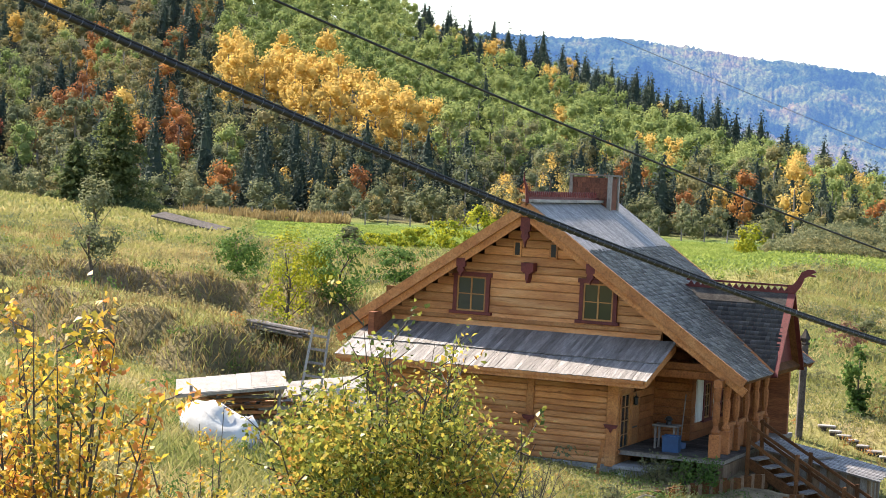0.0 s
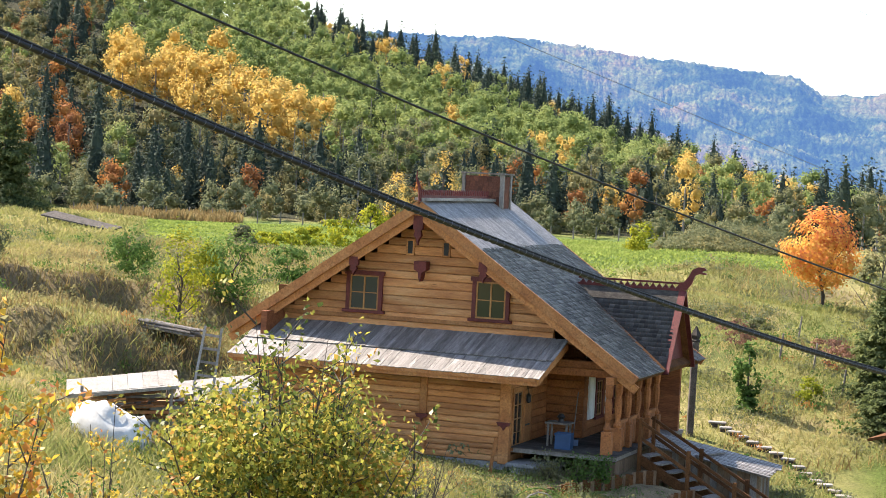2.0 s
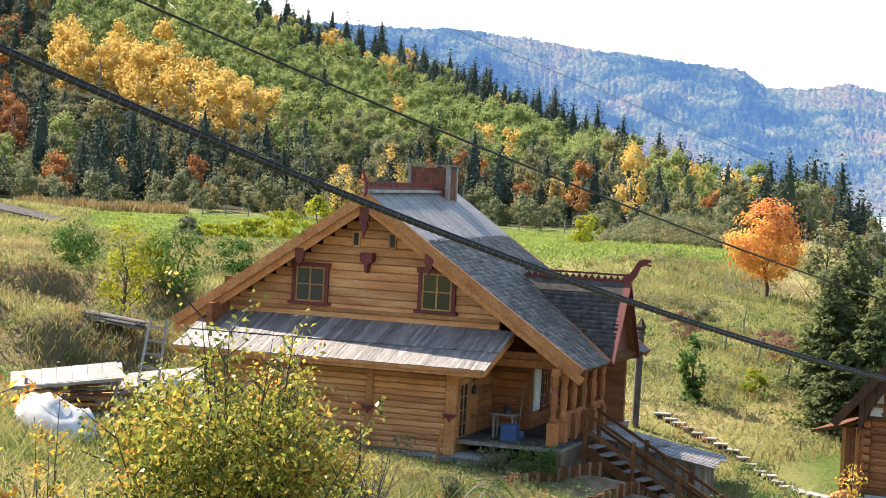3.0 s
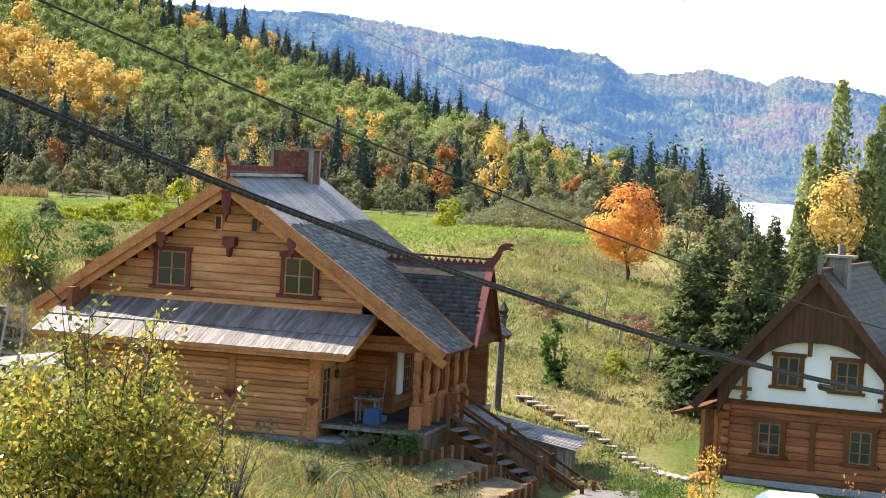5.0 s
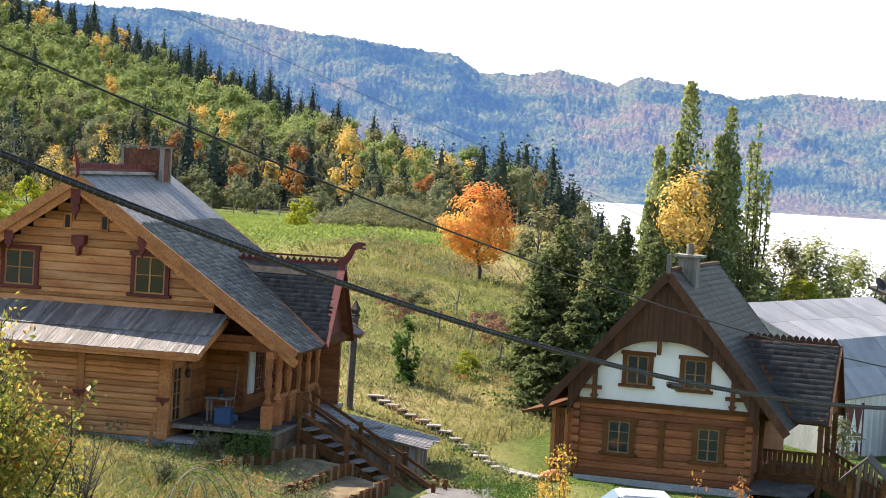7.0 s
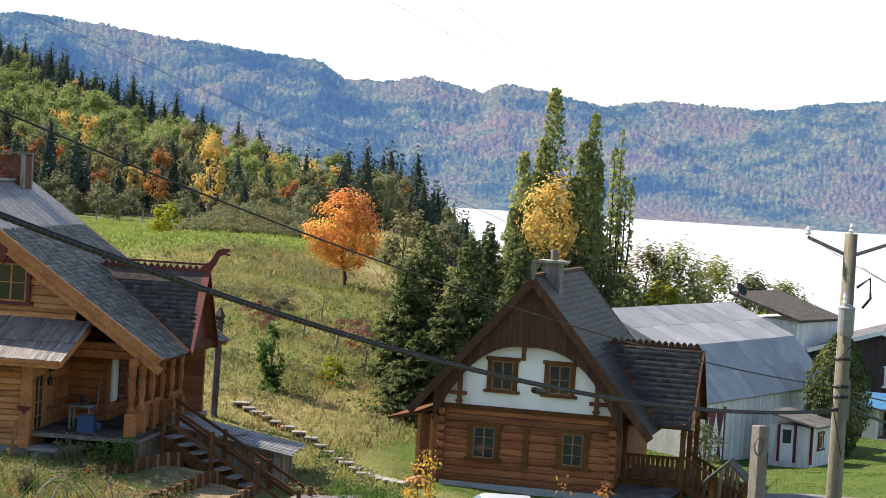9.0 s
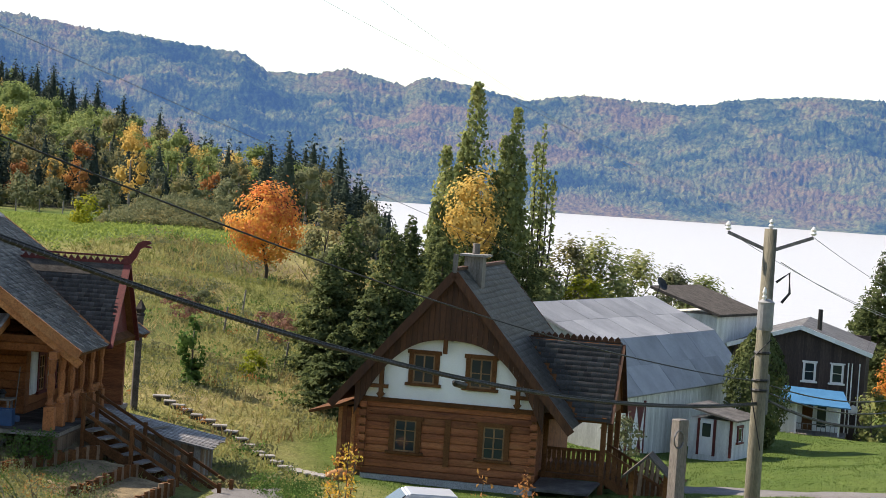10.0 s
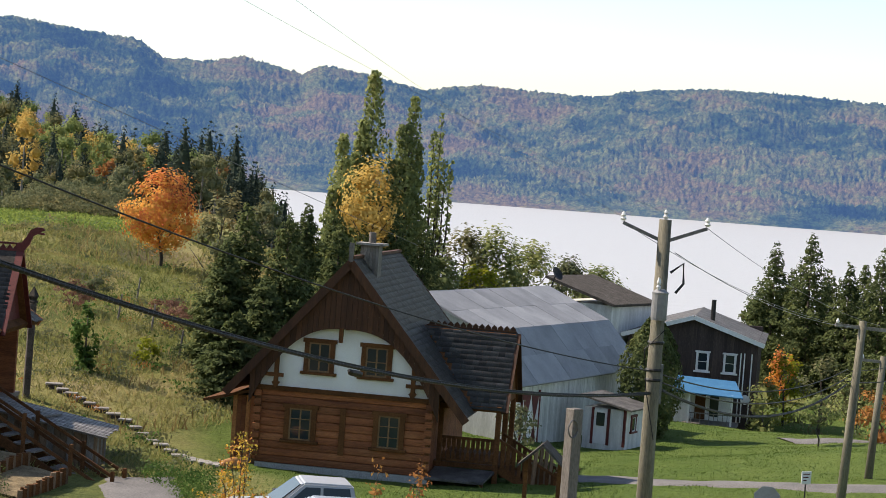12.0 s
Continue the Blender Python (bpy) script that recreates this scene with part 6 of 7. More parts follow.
# ---- poles and lines ----
CAR_WHITE = surf("white_car_paint", [(0.33, 0.34, 0.35), (0.38, 0.39, 0.4)], 0.5, (1, 1, 1), 0.25, 0.0, 10, 0.0, spec=0.6, grain=0.05)
CAR_SILVER = surf("silver_car_paint", [(0.34, 0.36, 0.38), (0.4, 0.42, 0.44)], 0.5, (1, 1, 1), 0.28, 0.0, 10, 0.0, 0.4, 0.6, grain=0.05)
def utility_pole():
    x, y = 19.05, 37.35
    t = thing("utility_pole", "grey-green wooden utility pole with transformer and insulators", "utility pole", pose(x, y, gz(x, y), 0, 0, 0))
    h = 8.6 - gz(x, y)
    part("pole", rod([(0, 0, -0.5), (0, 0, h * 0.5), (0.0, 0, h)], [0.175, 0.15, 0.125], 14), POLE_WOOD, t, smooth=True)
    for s in (-1, 1):
        a = part("arm", beam((0, 0, h - 0.45), (s * 0.82 * 0.9, -s * 0.4, h - 0.12), 0.06, 0.07), WIRE, t)
        part("insulator", lathe([(0.03, -0.06), (0.07, -0.02), (0.035, 0.02), (0.06, 0.05), (0.02, 0.12)], 8, at=(s * 0.82 * 0.9, -s * 0.4, h - 0.02)), WHITE_PAINT, a)
    part("top_insulator", lathe([(0.03, 0), (0.06, 0.06), (0.03, 0.1), (0.05, 0.14), (0.01, 0.2)], 8, at=(0, 0, h)), WHITE_PAINT, t)
    tr = part("transformer", lathe([(0.05, 0.0), (0.15, 0.0), (0.16, 0.05), (0.16, 0.5), (0.17, 0.55), (0.08, 0.62)], 16, at=(-0.13, -0.28, h - 2.0)), TIN, t, "grey drum transformer", smooth=False)
    part("bushing", lathe([(0.035, 0), (0.05, 0.06), (0.03, 0.1), (0.05, 0.15), (0.02, 0.25)], 8, at=(-0.2, -0.32, h - 1.4)), WHITE_PAINT, tr)
    part("cutout", rod([(0.12, -0.15, h - 1.05), (0.35, -0.25, h - 0.85), (0.38, -0.25, h - 1.25), (0.24, -0.2, h - 1.45)], 0.03, 6), IRON, t)
    part("rack", box(0.1, 0.16, -0.1, 0.1, h - 3.7, h - 2.9), WIRE, t)
    for z in (h - 3.05, h - 3.25, h - 2.5):
        part("clamp", lathe([(0.16, 0), (0.175, 0.03), (0.16, 0.06)], 12, at=(0, 0, z)), IRON, t)
    part("service_drop", rod([(0.1, -0.16, h - 2.2), (-0.35, -0.2, h - 2.6), (-0.25, -0.2, h - 3.4), (0, -0.2, h - 4.4)], 0.012, 5), CABLE, t)
    x, y = spot(24.95, 37.5)
    s = thing("sawn_off_pole", "sawn-off silver grey square post", "post", pose(x, y, gz(x, y), 0, 0, 20))
    part("post", box(-0.12, 0.12, -0.11, 0.11, -0.4, 5.15 - gz(x, y), bevel=0.015), GREY_WOOD, s)
    part("wire_coil", rod([(-0.13 + 0.12 * math.cos(a), -0.13, 4.8 - gz(x, y) + 0.16 * math.sin(a)) for a in np.linspace(0, 6.0, 14)], 0.015, 5), WIRE, s)
    for az, r, top, lean in ((32.28, 62, 5.8, 3), (33.0, 75, 3.9, 3)):
        x, y = spot(az, r)
        g = gz(x, y)
        p = thing("utility_pole", "leaning grey wooden utility pole beside the lane", "utility pole", pose(x, y, g, 0, lean, 0))
        part("pole", rod([(0, 0, -0.5), (0, 0, top - g)], [0.15, 0.11], 10), POLE_WOOD, p, smooth=True)
        part("crossarm", beam((-0.8, 0.2, top - g - 0.2), (0.9, -0.2, top - g - 0.2), 0.08, 0.1), GREY_WOOD, p)
        for s in (-0.75, 0.8):
            part("insulator", lathe([(0.03, 0), (0.06, 0.05), (0.02, 0.14)], 8, at=(s, -0.22 * s, top - g - 0.15)), WHITE_PAINT, p)


utility_pole()


def line(name, label, p, q, sag, r, mat, lash=0.0, ext=0.0, n=40):
    p, q = Vector(p), Vector(q)
    pts = []
    for i in range(n + 1):
        s = -ext + (1 + ext) * i / n
        c = p.lerp(q, s)
        pts.append(c - Vector((0, 0, 4 * sag * s * (1 - s))))
    t = thing(name, label, "cable", Matrix.Translation(pts[0]))
    rel = [c - pts[0] for c in pts]
    part("strand", rod(rel, r, 8), mat, t, smooth=True)
    if lash:
        # messenger wire and its lashing wound round the cable
        hx = []
        turns = int((pts[-1] - pts[0]).length / lash)
        m = turns * 8
        for i in range(m + 1):
            f = i / m * n
            k = min(int(f), n - 1)
            c = rel[k].lerp(rel[k + 1], f - k)
            a = 2 * math.pi * i / 8
            hx.append(c + Vector((0.3 * math.cos(a), -0.3 * math.cos(a), math.sin(a))).normalized() * (r * 1.12))
        part("lashing", rod(hx, r * 0.14, 4), WIRE, t)
        part("messenger", rod([c + Vector((0, 0, r * 1.3)) for c in rel], r * 0.45, 6), CABLE, t, smooth=True)
    return t


line("lashed_cable", "thick black lashed communication cable hanging to the pole", (-3.0, 14.7, 10.23), (18.95, 37.25, 5.11), 0.95, 0.024, CABLE, 0.11, 0.12, 60)
line("service_cable", "thinner grey overhead cable above the houses", (-1.48, 17.02, 10.49), (18.87, 37.17, 5.57), 0.5, 0.011, CABLE, 0.0, 0.15)
line("power_line", "thin steel power line against the sky", (2.48, 32.02, 11.3), (15.88, 42.91, 7.57), 0.0, 0.005, WIRE, 0.0, 0.0)
line("power_line", "thin steel power line rising from the pole top", (7.69, 30.57, 11.81), (19.05, 37.3, 8.72), 0.12, 0.003, WIRE, 0.0, 0.3)
line("power_line", "thin steel power line rising from the pole arm", (9.71, 33.31, 11.96), (18.35, 37.7, 8.55), 0.1, 0.003, WIRE, 0.0, 0.3)
P2 = (33.1, 52.4)
line("bundled_cable", "sagging black cable between two poles", (19.2, 37.4, 5.2), (33.05, 52.45, 3.9), 0.75, 0.022, CABLE, 0.2)
line("bundled_cable", "sagging black cable between two poles", (19.2, 37.4, 5.35), (33.05, 52.45, 4.1), 0.6, 0.016, CABLE)
line("bundled_cable", "sagging black cable between two poles", (19.2, 37.4, 5.5), (33.05, 52.45, 4.35), 0.5, 0.014, CABLE)
line("power_line", "thin steel power line between poles", (19.3, 37.3, 7.95), (33.1, 52.4, 5.6), 0.3, 0.008, WIRE)
line("power_line", "thin steel power line between poles", (19.8, 37.0, 8.5), (33.8, 52.1, 5.7), 0.25, 0.006, WIRE)
line("power_line", "thin steel power line between poles", (18.3, 37.75, 8.5), (32.4, 52.7, 5.7), 0.25, 0.006, WIRE)
line("bundled_cable", "cable running on past the second pole", (33.05, 52.45, 4.0), (45, 64, 4.4), 0.5, 0.016, CABLE)
line("bundled_cable", "cable running on past the second pole", (33.05, 52.45, 4.3), (45, 64, 4.9), 0.4, 0.012, CABLE)
t = thing("cable_splice", "black splice case clamped on the overhead cable", "splice case", pose(9.35, 27.4, 6.35, 0, 9, 46))
part("case", rod([(-0.22, 0, 0), (-0.15, 0, -0.02), (0.15, 0, -0.02), (0.22, 0, 0)], [0.02, 0.045, 0.05, 0.02], 8), CABLE, t)


# ---- parked vehicles ----
def pickup(x, y, rz, paint, label, s=1.0):
    t = thing("pickup_truck", label, "pickup truck", pose(x, y, gz(x, y), 0, 0, rz) @ Matrix.Scale(s, 4))
    bm = prism([(-2.7, 0.5), (2.65, 0.5), (2.7, 0.95), (2.55, 1.05), (1.35, 1.12), (-2.7, 1.1)], -0.95, 0.95)
    bmesh.ops.bevel(bm, geom=bm.edges[:], offset=0.06, segments=2, affect="EDGES")
    part("body", bm, paint, t)
    bm = bmesh.new()
    lo = [(-0.75, 1.1), (1.35, 1.1)]
    a = [bm.verts.new(p) for p in ((-0.85, -0.9, 1.1), (1.45, -0.9, 1.1), (1.45, 0.9, 1.1), (-0.85, 0.9, 1.1))]
    b = [bm.verts.new(p) for p in ((-0.7, -0.72, 1.75), (0.65, -0.72, 1.78), (0.65, 0.72, 1.78), (-0.7, 0.72, 1.75))]
    bm.faces.new(b)
    for i in range(4):
        bm.faces.new((a[i], a[(i + 1) % 4], b[(i + 1) % 4], b[i]))
    bmesh.ops.bevel(bm, geom=bm.edges[:], offset=0.05, segments=2, affect="EDGES")
    part("cab", bm, paint, t)
    for sg in (-1, 1):
        for x0, x1, x2, x3 in ((-0.68, 0.12, 0.12, -0.6), (0.2, 1.15, 0.6, 0.2)):
            bm = bmesh.new()
            f = lambda x, z: (x, sg * (0.915 - 0.27 * (z - 1.1)), z)
            vs = [bm.verts.new(f(*p)) for p in ((x0, 1.17), (x1, 1.17), (x2, 1.66), (x3, 1.66))]
            ws = [bm.verts.new((v.co.x, v.co.y - sg * 0.02, v.co.z)) for v in vs]
            bm.faces.new(vs)
            bm.faces.new(ws[::-1])
            for i in range(4):
                bm.faces.new((vs[i], ws[i], ws[(i + 1) % 4], vs[(i + 1) % 4]))
            part("side_window", bm, PANE, t)
        part("mirror", box(1.15, 1.3, sg * 0.95 - 0.1, sg * 0.95 + 0.1, 1.15, 1.32, bevel=0.03), IRON, t)
        for x in (-1.75, 1.75):
            w = lathe([(0.2, -0.11), (0.36, -0.11), (0.38, -0.06), (0.38, 0.06), (0.36, 0.11), (0.2, 0.11)], 18)
            bmesh.ops.rotate(w, verts=w.verts, matrix=Matrix.Rotation(radians(90), 3, "X"))
            bmesh.ops.translate(w, verts=w.verts, vec=(x, sg * 0.86, 0.38))
            wh = part("wheel", w, IRON, t)
    bm = bmesh.new()
    vs = [bm.verts.new(p) for p in ((1.42, -0.78, 1.16), (1.42, 0.78, 1.16), (0.73, 0.66, 1.72), (0.73, -0.66, 1.72))]
    ws = [bm.verts.new((v.co.x + 0.025, v.co.y, v.co.z + 0.012)) for v in vs]
    bm.faces.new(vs[::-1])
    bm.faces.new(ws)
    for i in range(4):
        bm.faces.new((vs[i], vs[(i + 1) % 4], ws[(i + 1) % 4], ws[i]))
    part("windscreen", bm, PANE, t)
    part("bumper", box(2.62, 2.78, -0.9, 0.9, 0.45, 0.65, bevel=0.04), TIN, t)
    return t


pickup(15.6, 47.4, 170, CAR_WHITE, "white extended-cab pickup parked below the house", 0.88)
pickup(14.2, 41.6, 172, CAR_SILVER, "silver pickup parked behind orange saplings")

# ---- signs and small things by the lawn ----
x, y = spot(31.35, 66)
t = thing("notice_board", "small white notice on a thin dark post", "sign", pose(x, y, gz(x, y)))
part("post", rod([(0, 0, -0.2), (0, 0, 1.25)], 0.025, 6), IRON, t)
part("panel", box(-0.17, 0.17, -0.03, 0.0, 0.85, 1.25), WHITE_PAINT, t)
for k in range(3):
    part("text_bar", box(-0.12, 0.12 - 0.05 * k, -0.036, -0.031, 1.15 - k * 0.1, 1.18 - k * 0.1), RED_WOOD, t)
x, y = spot(30.35, 45)
t = thing("road_sign_back", "grey metal back of an octagonal road sign", "road sign", pose(x, y, gz(x, y), 0, 0, -30))
zt = 3.0 - gz(x, y)
o = [(0.3 * math.cos(radians(22.5 + 45 * k)), zt - 0.25 + 0.3 * math.sin(radians(22.5 + 45 * k))) for k in range(8)]
part("plate", prism(o, -0.01, 0.01), TIN, t)
part("post", box(-0.03, 0.03, 0.01, 0.06, -0.3, zt - 0.1), GREY_WOOD, t)
x, y = spot(24.2, 62)
g = gz(x, y)
t = thing("gate_roof", "little shingled gable roof on posts by the stair foot", "gate roof", pose(x, y, g, 0, 0, -30))
for sgn in (-1, 1):
    part("roof_slope", slab([(0, -0.5, 2.15), (sgn * 0.75, -0.5, 1.45), (sgn * 0.75, 0.6, 1.45), (0, 0.6, 2.15)], 0.06), SUNK_PLANK, t)
    part("post", box(sgn * 0.5 - 0.06, sgn * 0.5 + 0.06, -0.06, 0.06, -0.3, 1.6), BROWN_WOOD, t)
x, y = spot(24.15, 109)
t = thing("satellite_dish", "dark satellite dish on the roof edge", "satellite dish", pose(x, y, 4.35, 60, 0, 30))
part("dish", lathe([(0.03, 0.0), (0.2, 0.04), (0.36, 0.13), (0.38, 0.14), (0.36, 0.15), (0.2, 0.07), (0.03, 0.03)], 16), IRON, t)
part("mast", rod([(0, 0, 0), (0, -0.5, -0.6)], 0.03, 6), IRON, t)
for az, r in ((23.9, 72), (24.6, 71)):
    x, y = spot(az, r)
    t = thing("fence_pickets", "leaning grey split-wood pickets by the lawn", "fence", pose(x, y, gz(x, y), 0, 4, 15))
    for k in range(4):
        part("picket", box(k * 0.24, k * 0.24 + 0.14, -0.03, 0.03, -0.2, 1.2 + 0.12 * (k % 2)), SHED_WOOD, t)
    part("rail", box(-0.05, 1.0, 0.03, 0.07, 0.7, 0.78), SHED_WOOD, t)
x, y = spot(15.7, 67.5)
t = thing("plastic_tub", "yellow plastic tub lying by the house corner", "tub", pose(x, y, gz(x, y) + 0.2, 0, 0, 30))
bm = lathe([(0.03, -0.6), (0.15, -0.5), (0.24, 0.0), (0.15, 0.5), (0.03, 0.6)], 12)
bmesh.ops.rotate(bm, verts=bm.verts, matrix=Matrix.Rotation(radians(90), 3, "Y"))
part("hull", bm, FRAME_WOOD, t, smooth=True)


# ---- trees and bushes by the houses ----
def crown_tree(name, label, az, r, top, width, leaf_mat, n, leaf, base=0.15, clumps=40, limbs=10, bark=None, seed=1, spread=0.15, r0=None, xy=None, sink=0.0):
    x, y = xy or spot(az, r)
    g = gz(x, y)
    h = top - g
    rng = np.random.RandomState(seed)
    c = clump_crown(rng, n, h * (1 - base), width, h * base, clumps, leaf, spread=spread)
    return tree(name, label, x, y, leaf_mat, c, stem(rng, h * 0.8, r0 or h * 0.022, limbs, width * 0.45, first=max(base, 0.1)), bark)


def spruce_tree(label, az, r, top, width, n, leaf, seed, xy=None, tiers=18, group=""):
    x, y = xy or spot(az, r)
    g = gz(x, y)
    h = top - g
    rng = np.random.RandomState(seed)
    c = spire_crown(rng, n, h * 0.98, width, 0.25, leaf, tiers)
    return tree("spruce_tree", label, x, y, SPRUCE_NEAR, c, rod([(0, 0, -0.2), (0, 0, h * 0.96)], [h * 0.018, 0.01], 7), BARK, group=group)


SPRUCE_NEAR = leafy("spruce_needles_near", [(0.04, 0.058, 0.026), (0.09, 0.115, 0.042), (0.16, 0.18, 0.068)], 0.5, 0.35, 0.6)

crown_tree("maple_tree", "glowing orange sugar maple standing alone on the slope", 13.32, 112, 8.3, 4.1, MAPLE, 7000, 0.18, 0.24, 56, 18, seed=3, spread=0.14)
for az, r, top, w, seed in ((15.6, 90, 7.2, 5.4, 1), (16.75, 88, 7.0, 5.0, 2), (15.1, 88, 5.6, 4.4, 3), (17.25, 97, 7.3, 3.8, 4), (18.15, 93, 6.5, 4.4, 5), (16.2, 84, 4.4, 5.0, 6), (15.5, 83, 3.0, 4.2, 7)):
    spruce_tree("dark green spruce beside the white gabled house", az, r, top, w, 11000, 0.24, seed, tiers=24, group="spruces by the house")
crown_tree("young_birch", "yellow-green young birch between spruces", 15.0, 99, 7.6, 3.0, MIXED_OLIVE, 2200, 0.2, 0.2, 24, 8, seed=9)
crown_tree("young_birch", "yellowing birch behind the spruces", 17.35, 104, 5.6, 3.0, LIME, 1600, 0.2, 0.2, 24, 8, seed=10)
spruce_tree("lone dark spruce in the meadow before the wood", -9.03, 165, 13.5, 8.0, 9000, 0.4, 11)
spruce_tree("smaller dark spruce in the meadow before the wood", -10.1, 162, 9.8, 4.4, 2600, 0.5, 12)


def poplar(az, r, top, width, n, seed, base=0.06):
    """A sheaf of steep leafy shoots of unequal height."""
    x, y = spot(az, r)
    h = top - gz(x, y)
    rng = np.random.RandomState(seed)
    shoots = 9
    hs = h * np.concatenate([[1.0], rng.uniform(0.5, 0.93, shoots - 1)])
    ang = rng.uniform(0, 6.28, shoots)
    out = width * 0.5 * np.concatenate([[0.05], rng.uniform(0.15, 0.6, shoots - 1)])
    k = rng.choice(shoots, n, p=hs / hs.sum())
    u = rng.uniform(base, 1, n)
    fat = (0.44 + 0.24 * rng.rand(shoots))[k] * np.minimum(1, u * 4) * np.power(1.02 - u, 0.45) * (0.55 + 0.6 * np.mod(np.sin(np.floor(u * 16) * 7.1 + k * 3.3) * 43.7, 1.0)) * width * 0.5
    th = rng.uniform(0, 6.28, n)
    rr = fat * np.sqrt(rng.rand(n))
    lean = np.sin(np.minimum(u * 2.2, 1.57)) * out[k]
    p = np.column_stack([np.cos(ang[k]) * lean + np.cos(th) * rr, np.sin(ang[k]) * lean + np.sin(th) * rr, hs[k] * u])
    nr = np.column_stack([np.cos(th), np.sin(th), rng.normal(size=n) * 0.4]) + rng.normal(size=(n, 3)) * 0.5
    c = quads(p, nr, 0.27, 0.21, rng)
    limbs = []
    for j in range(shoots):
        f = lambda v: (math.cos(ang[j]) * out[j] * math.sin(min(v * 2.2, 1.57)), math.sin(ang[j]) * out[j] * math.sin(min(v * 2.2, 1.57)), hs[j] * v)
        limbs.append(rod([(0, 0, -0.2), f(0.25), f(0.6), f(0.97)], [0.12, 0.08, 0.05, 0.01], 5))
    t = tree("lombardy_poplar", "tall narrow lombardy poplar, green with thinning top", x, y, POPLAR, c, limbs[0], BARK, group="poplars by the fjord")
    for bm in limbs[1:]:
        part("limb", bm, BARK, t)
    return t


poplar(18.87, 112, 14.4, 5.0, 12000, 1)
poplar(18.1, 108, 10.9, 4.4, 7500, 2)
poplar(19.91, 112, 13.2, 4.2, 9000, 3)
poplar(20.72, 114, 12.5, 2.4, 1700, 4)
poplar(19.36, 115, 10.9, 2.6, 1900, 5)
crown_tree("golden_birch", "golden orange birch in front of the poplars", 19.02, 104, 9.3, 2.7, ASPEN_YELLOW, 2600, 0.2, 0.64, 24, 8, seed=15, spread=0.3)
for az, r, top, w, seed in ((17.95, 101, 7.0, 3.6, 21), (18.8, 103, 6.4, 4.0, 22), (19.7, 103, 7.0, 3.8, 23), (20.5, 104, 6.6, 4.0, 24)):
    spruce_tree("dark spruce below the poplars", az, r, top, w * 1.2, 7000, 0.24, seed, tiers=20, group="spruces below the poplars")
for az, r, top, w, mat, seed in ((21.6, 118, 5.9, 4.2, MIXED_OLIVE, 31), (22.5, 120, 6.0, 4.5, POPLAR, 32), (23.4, 124, 5.2, 4.6, POPLAR, 33), (24.3, 127, 4.6, 4.0, MIXED_OLIVE, 34), (21.0, 110, 4.6, 3.6, POPLAR, 35), (22.1, 112, 4.4, 3.6, LIME, 36), (25.3, 132, 3.9, 4.5, POPLAR, 37)):
    crown_tree("broadleaf_tree", "green turning broadleaf tree above the shore", az, r, top, w, mat, 4200, 0.28, 0.0, 36, 8, seed=seed)
# columnar cedar and the conifers on the right
x, y = spot(26.95, 97)
rng = np.random.RandomState(41)
g = gz(x, y)
n = 7000
u = rng.rand(n)
th = rng.uniform(0, 6.28, n)
rad = 1.5 * np.power(np.sin(np.pi * (0.12 + 0.86 * u)), 0.75) * (0.75 + 0.25 * rng.rand(n)) * (1 + 0.12 * np.sin(th * 5 + u * 11))
p = np.column_stack([rad * np.cos(th), rad * np.sin(th), 0.1 + u * (3.2 - g)])
tree("white_cedar", "dense dark green columnar cedar by the barn", x, y, SPRUCE_NEAR, quads(p, p * np.array([1, 1, 0.1]) + rng.normal(size=(n, 3)) * 0.5, 0.22, 0.12, rng), rod([(0, 0, -0.2), (0, 0, 2)], 0.1, 6), BARK)
for az, r, top, w, seed in ((30.08, 140, 6.2, 4.4, 51), (31.03, 138, 7.2, 4.6, 52), (32.08, 136, 5.3, 4.2, 53), (32.95, 133, 6.6, 4.6, 54), (33.7, 130, 5.0, 4.6, 55), (29.75, 150, 2.6, 4.4, 56), (30.6, 150, 4.2, 4.8, 57), (31.55, 148, 4.4, 4.8, 58), (32.5, 146, 5.0, 4.8, 59), (33.35, 144, 4.6, 4.8, 60)):
    spruce_tree("tall dark spruce beyond the brown house", az, r, top, w * 1.35, 9000, 0.3, seed, tiers=20, group="spruces beyond the brown house")
for az, r, top, w, mat, seed in ((30.6, 122, 0.2, 3.0, LIME, 61), (31.6, 118, 0.4, 3.6, MIXED_OLIVE, 62), (32.6, 112, 0.3, 3.4, POPLAR, 63), (30.5, 132, 0.6, 2.0, MAPLE, 64), (30.1, 115, -0.2, 2.0, POPLAR, 65), (33.2, 100, 0.6, 3.0, RUST, 66)):
    crown_tree("garden_bush", "bushy autumn shrub beside the brown house", az, r, top, w, mat, 1100, 0.2, 0.0, 18, 6, seed=seed)
crown_tree("young_fruit_tree", "small dark fruit tree on the lawn", 31.6, 93, 0.75, 1.7, POPLAR, 700, 0.14, 0.4, 16, 7, seed=67)
crown_tree("garden_bush", "flowering shrub in front of the barn door", 23.35, 84, 0.1, 2.2, WILLOW, 900, 0.14, 0.0, 16, 6, seed=68)
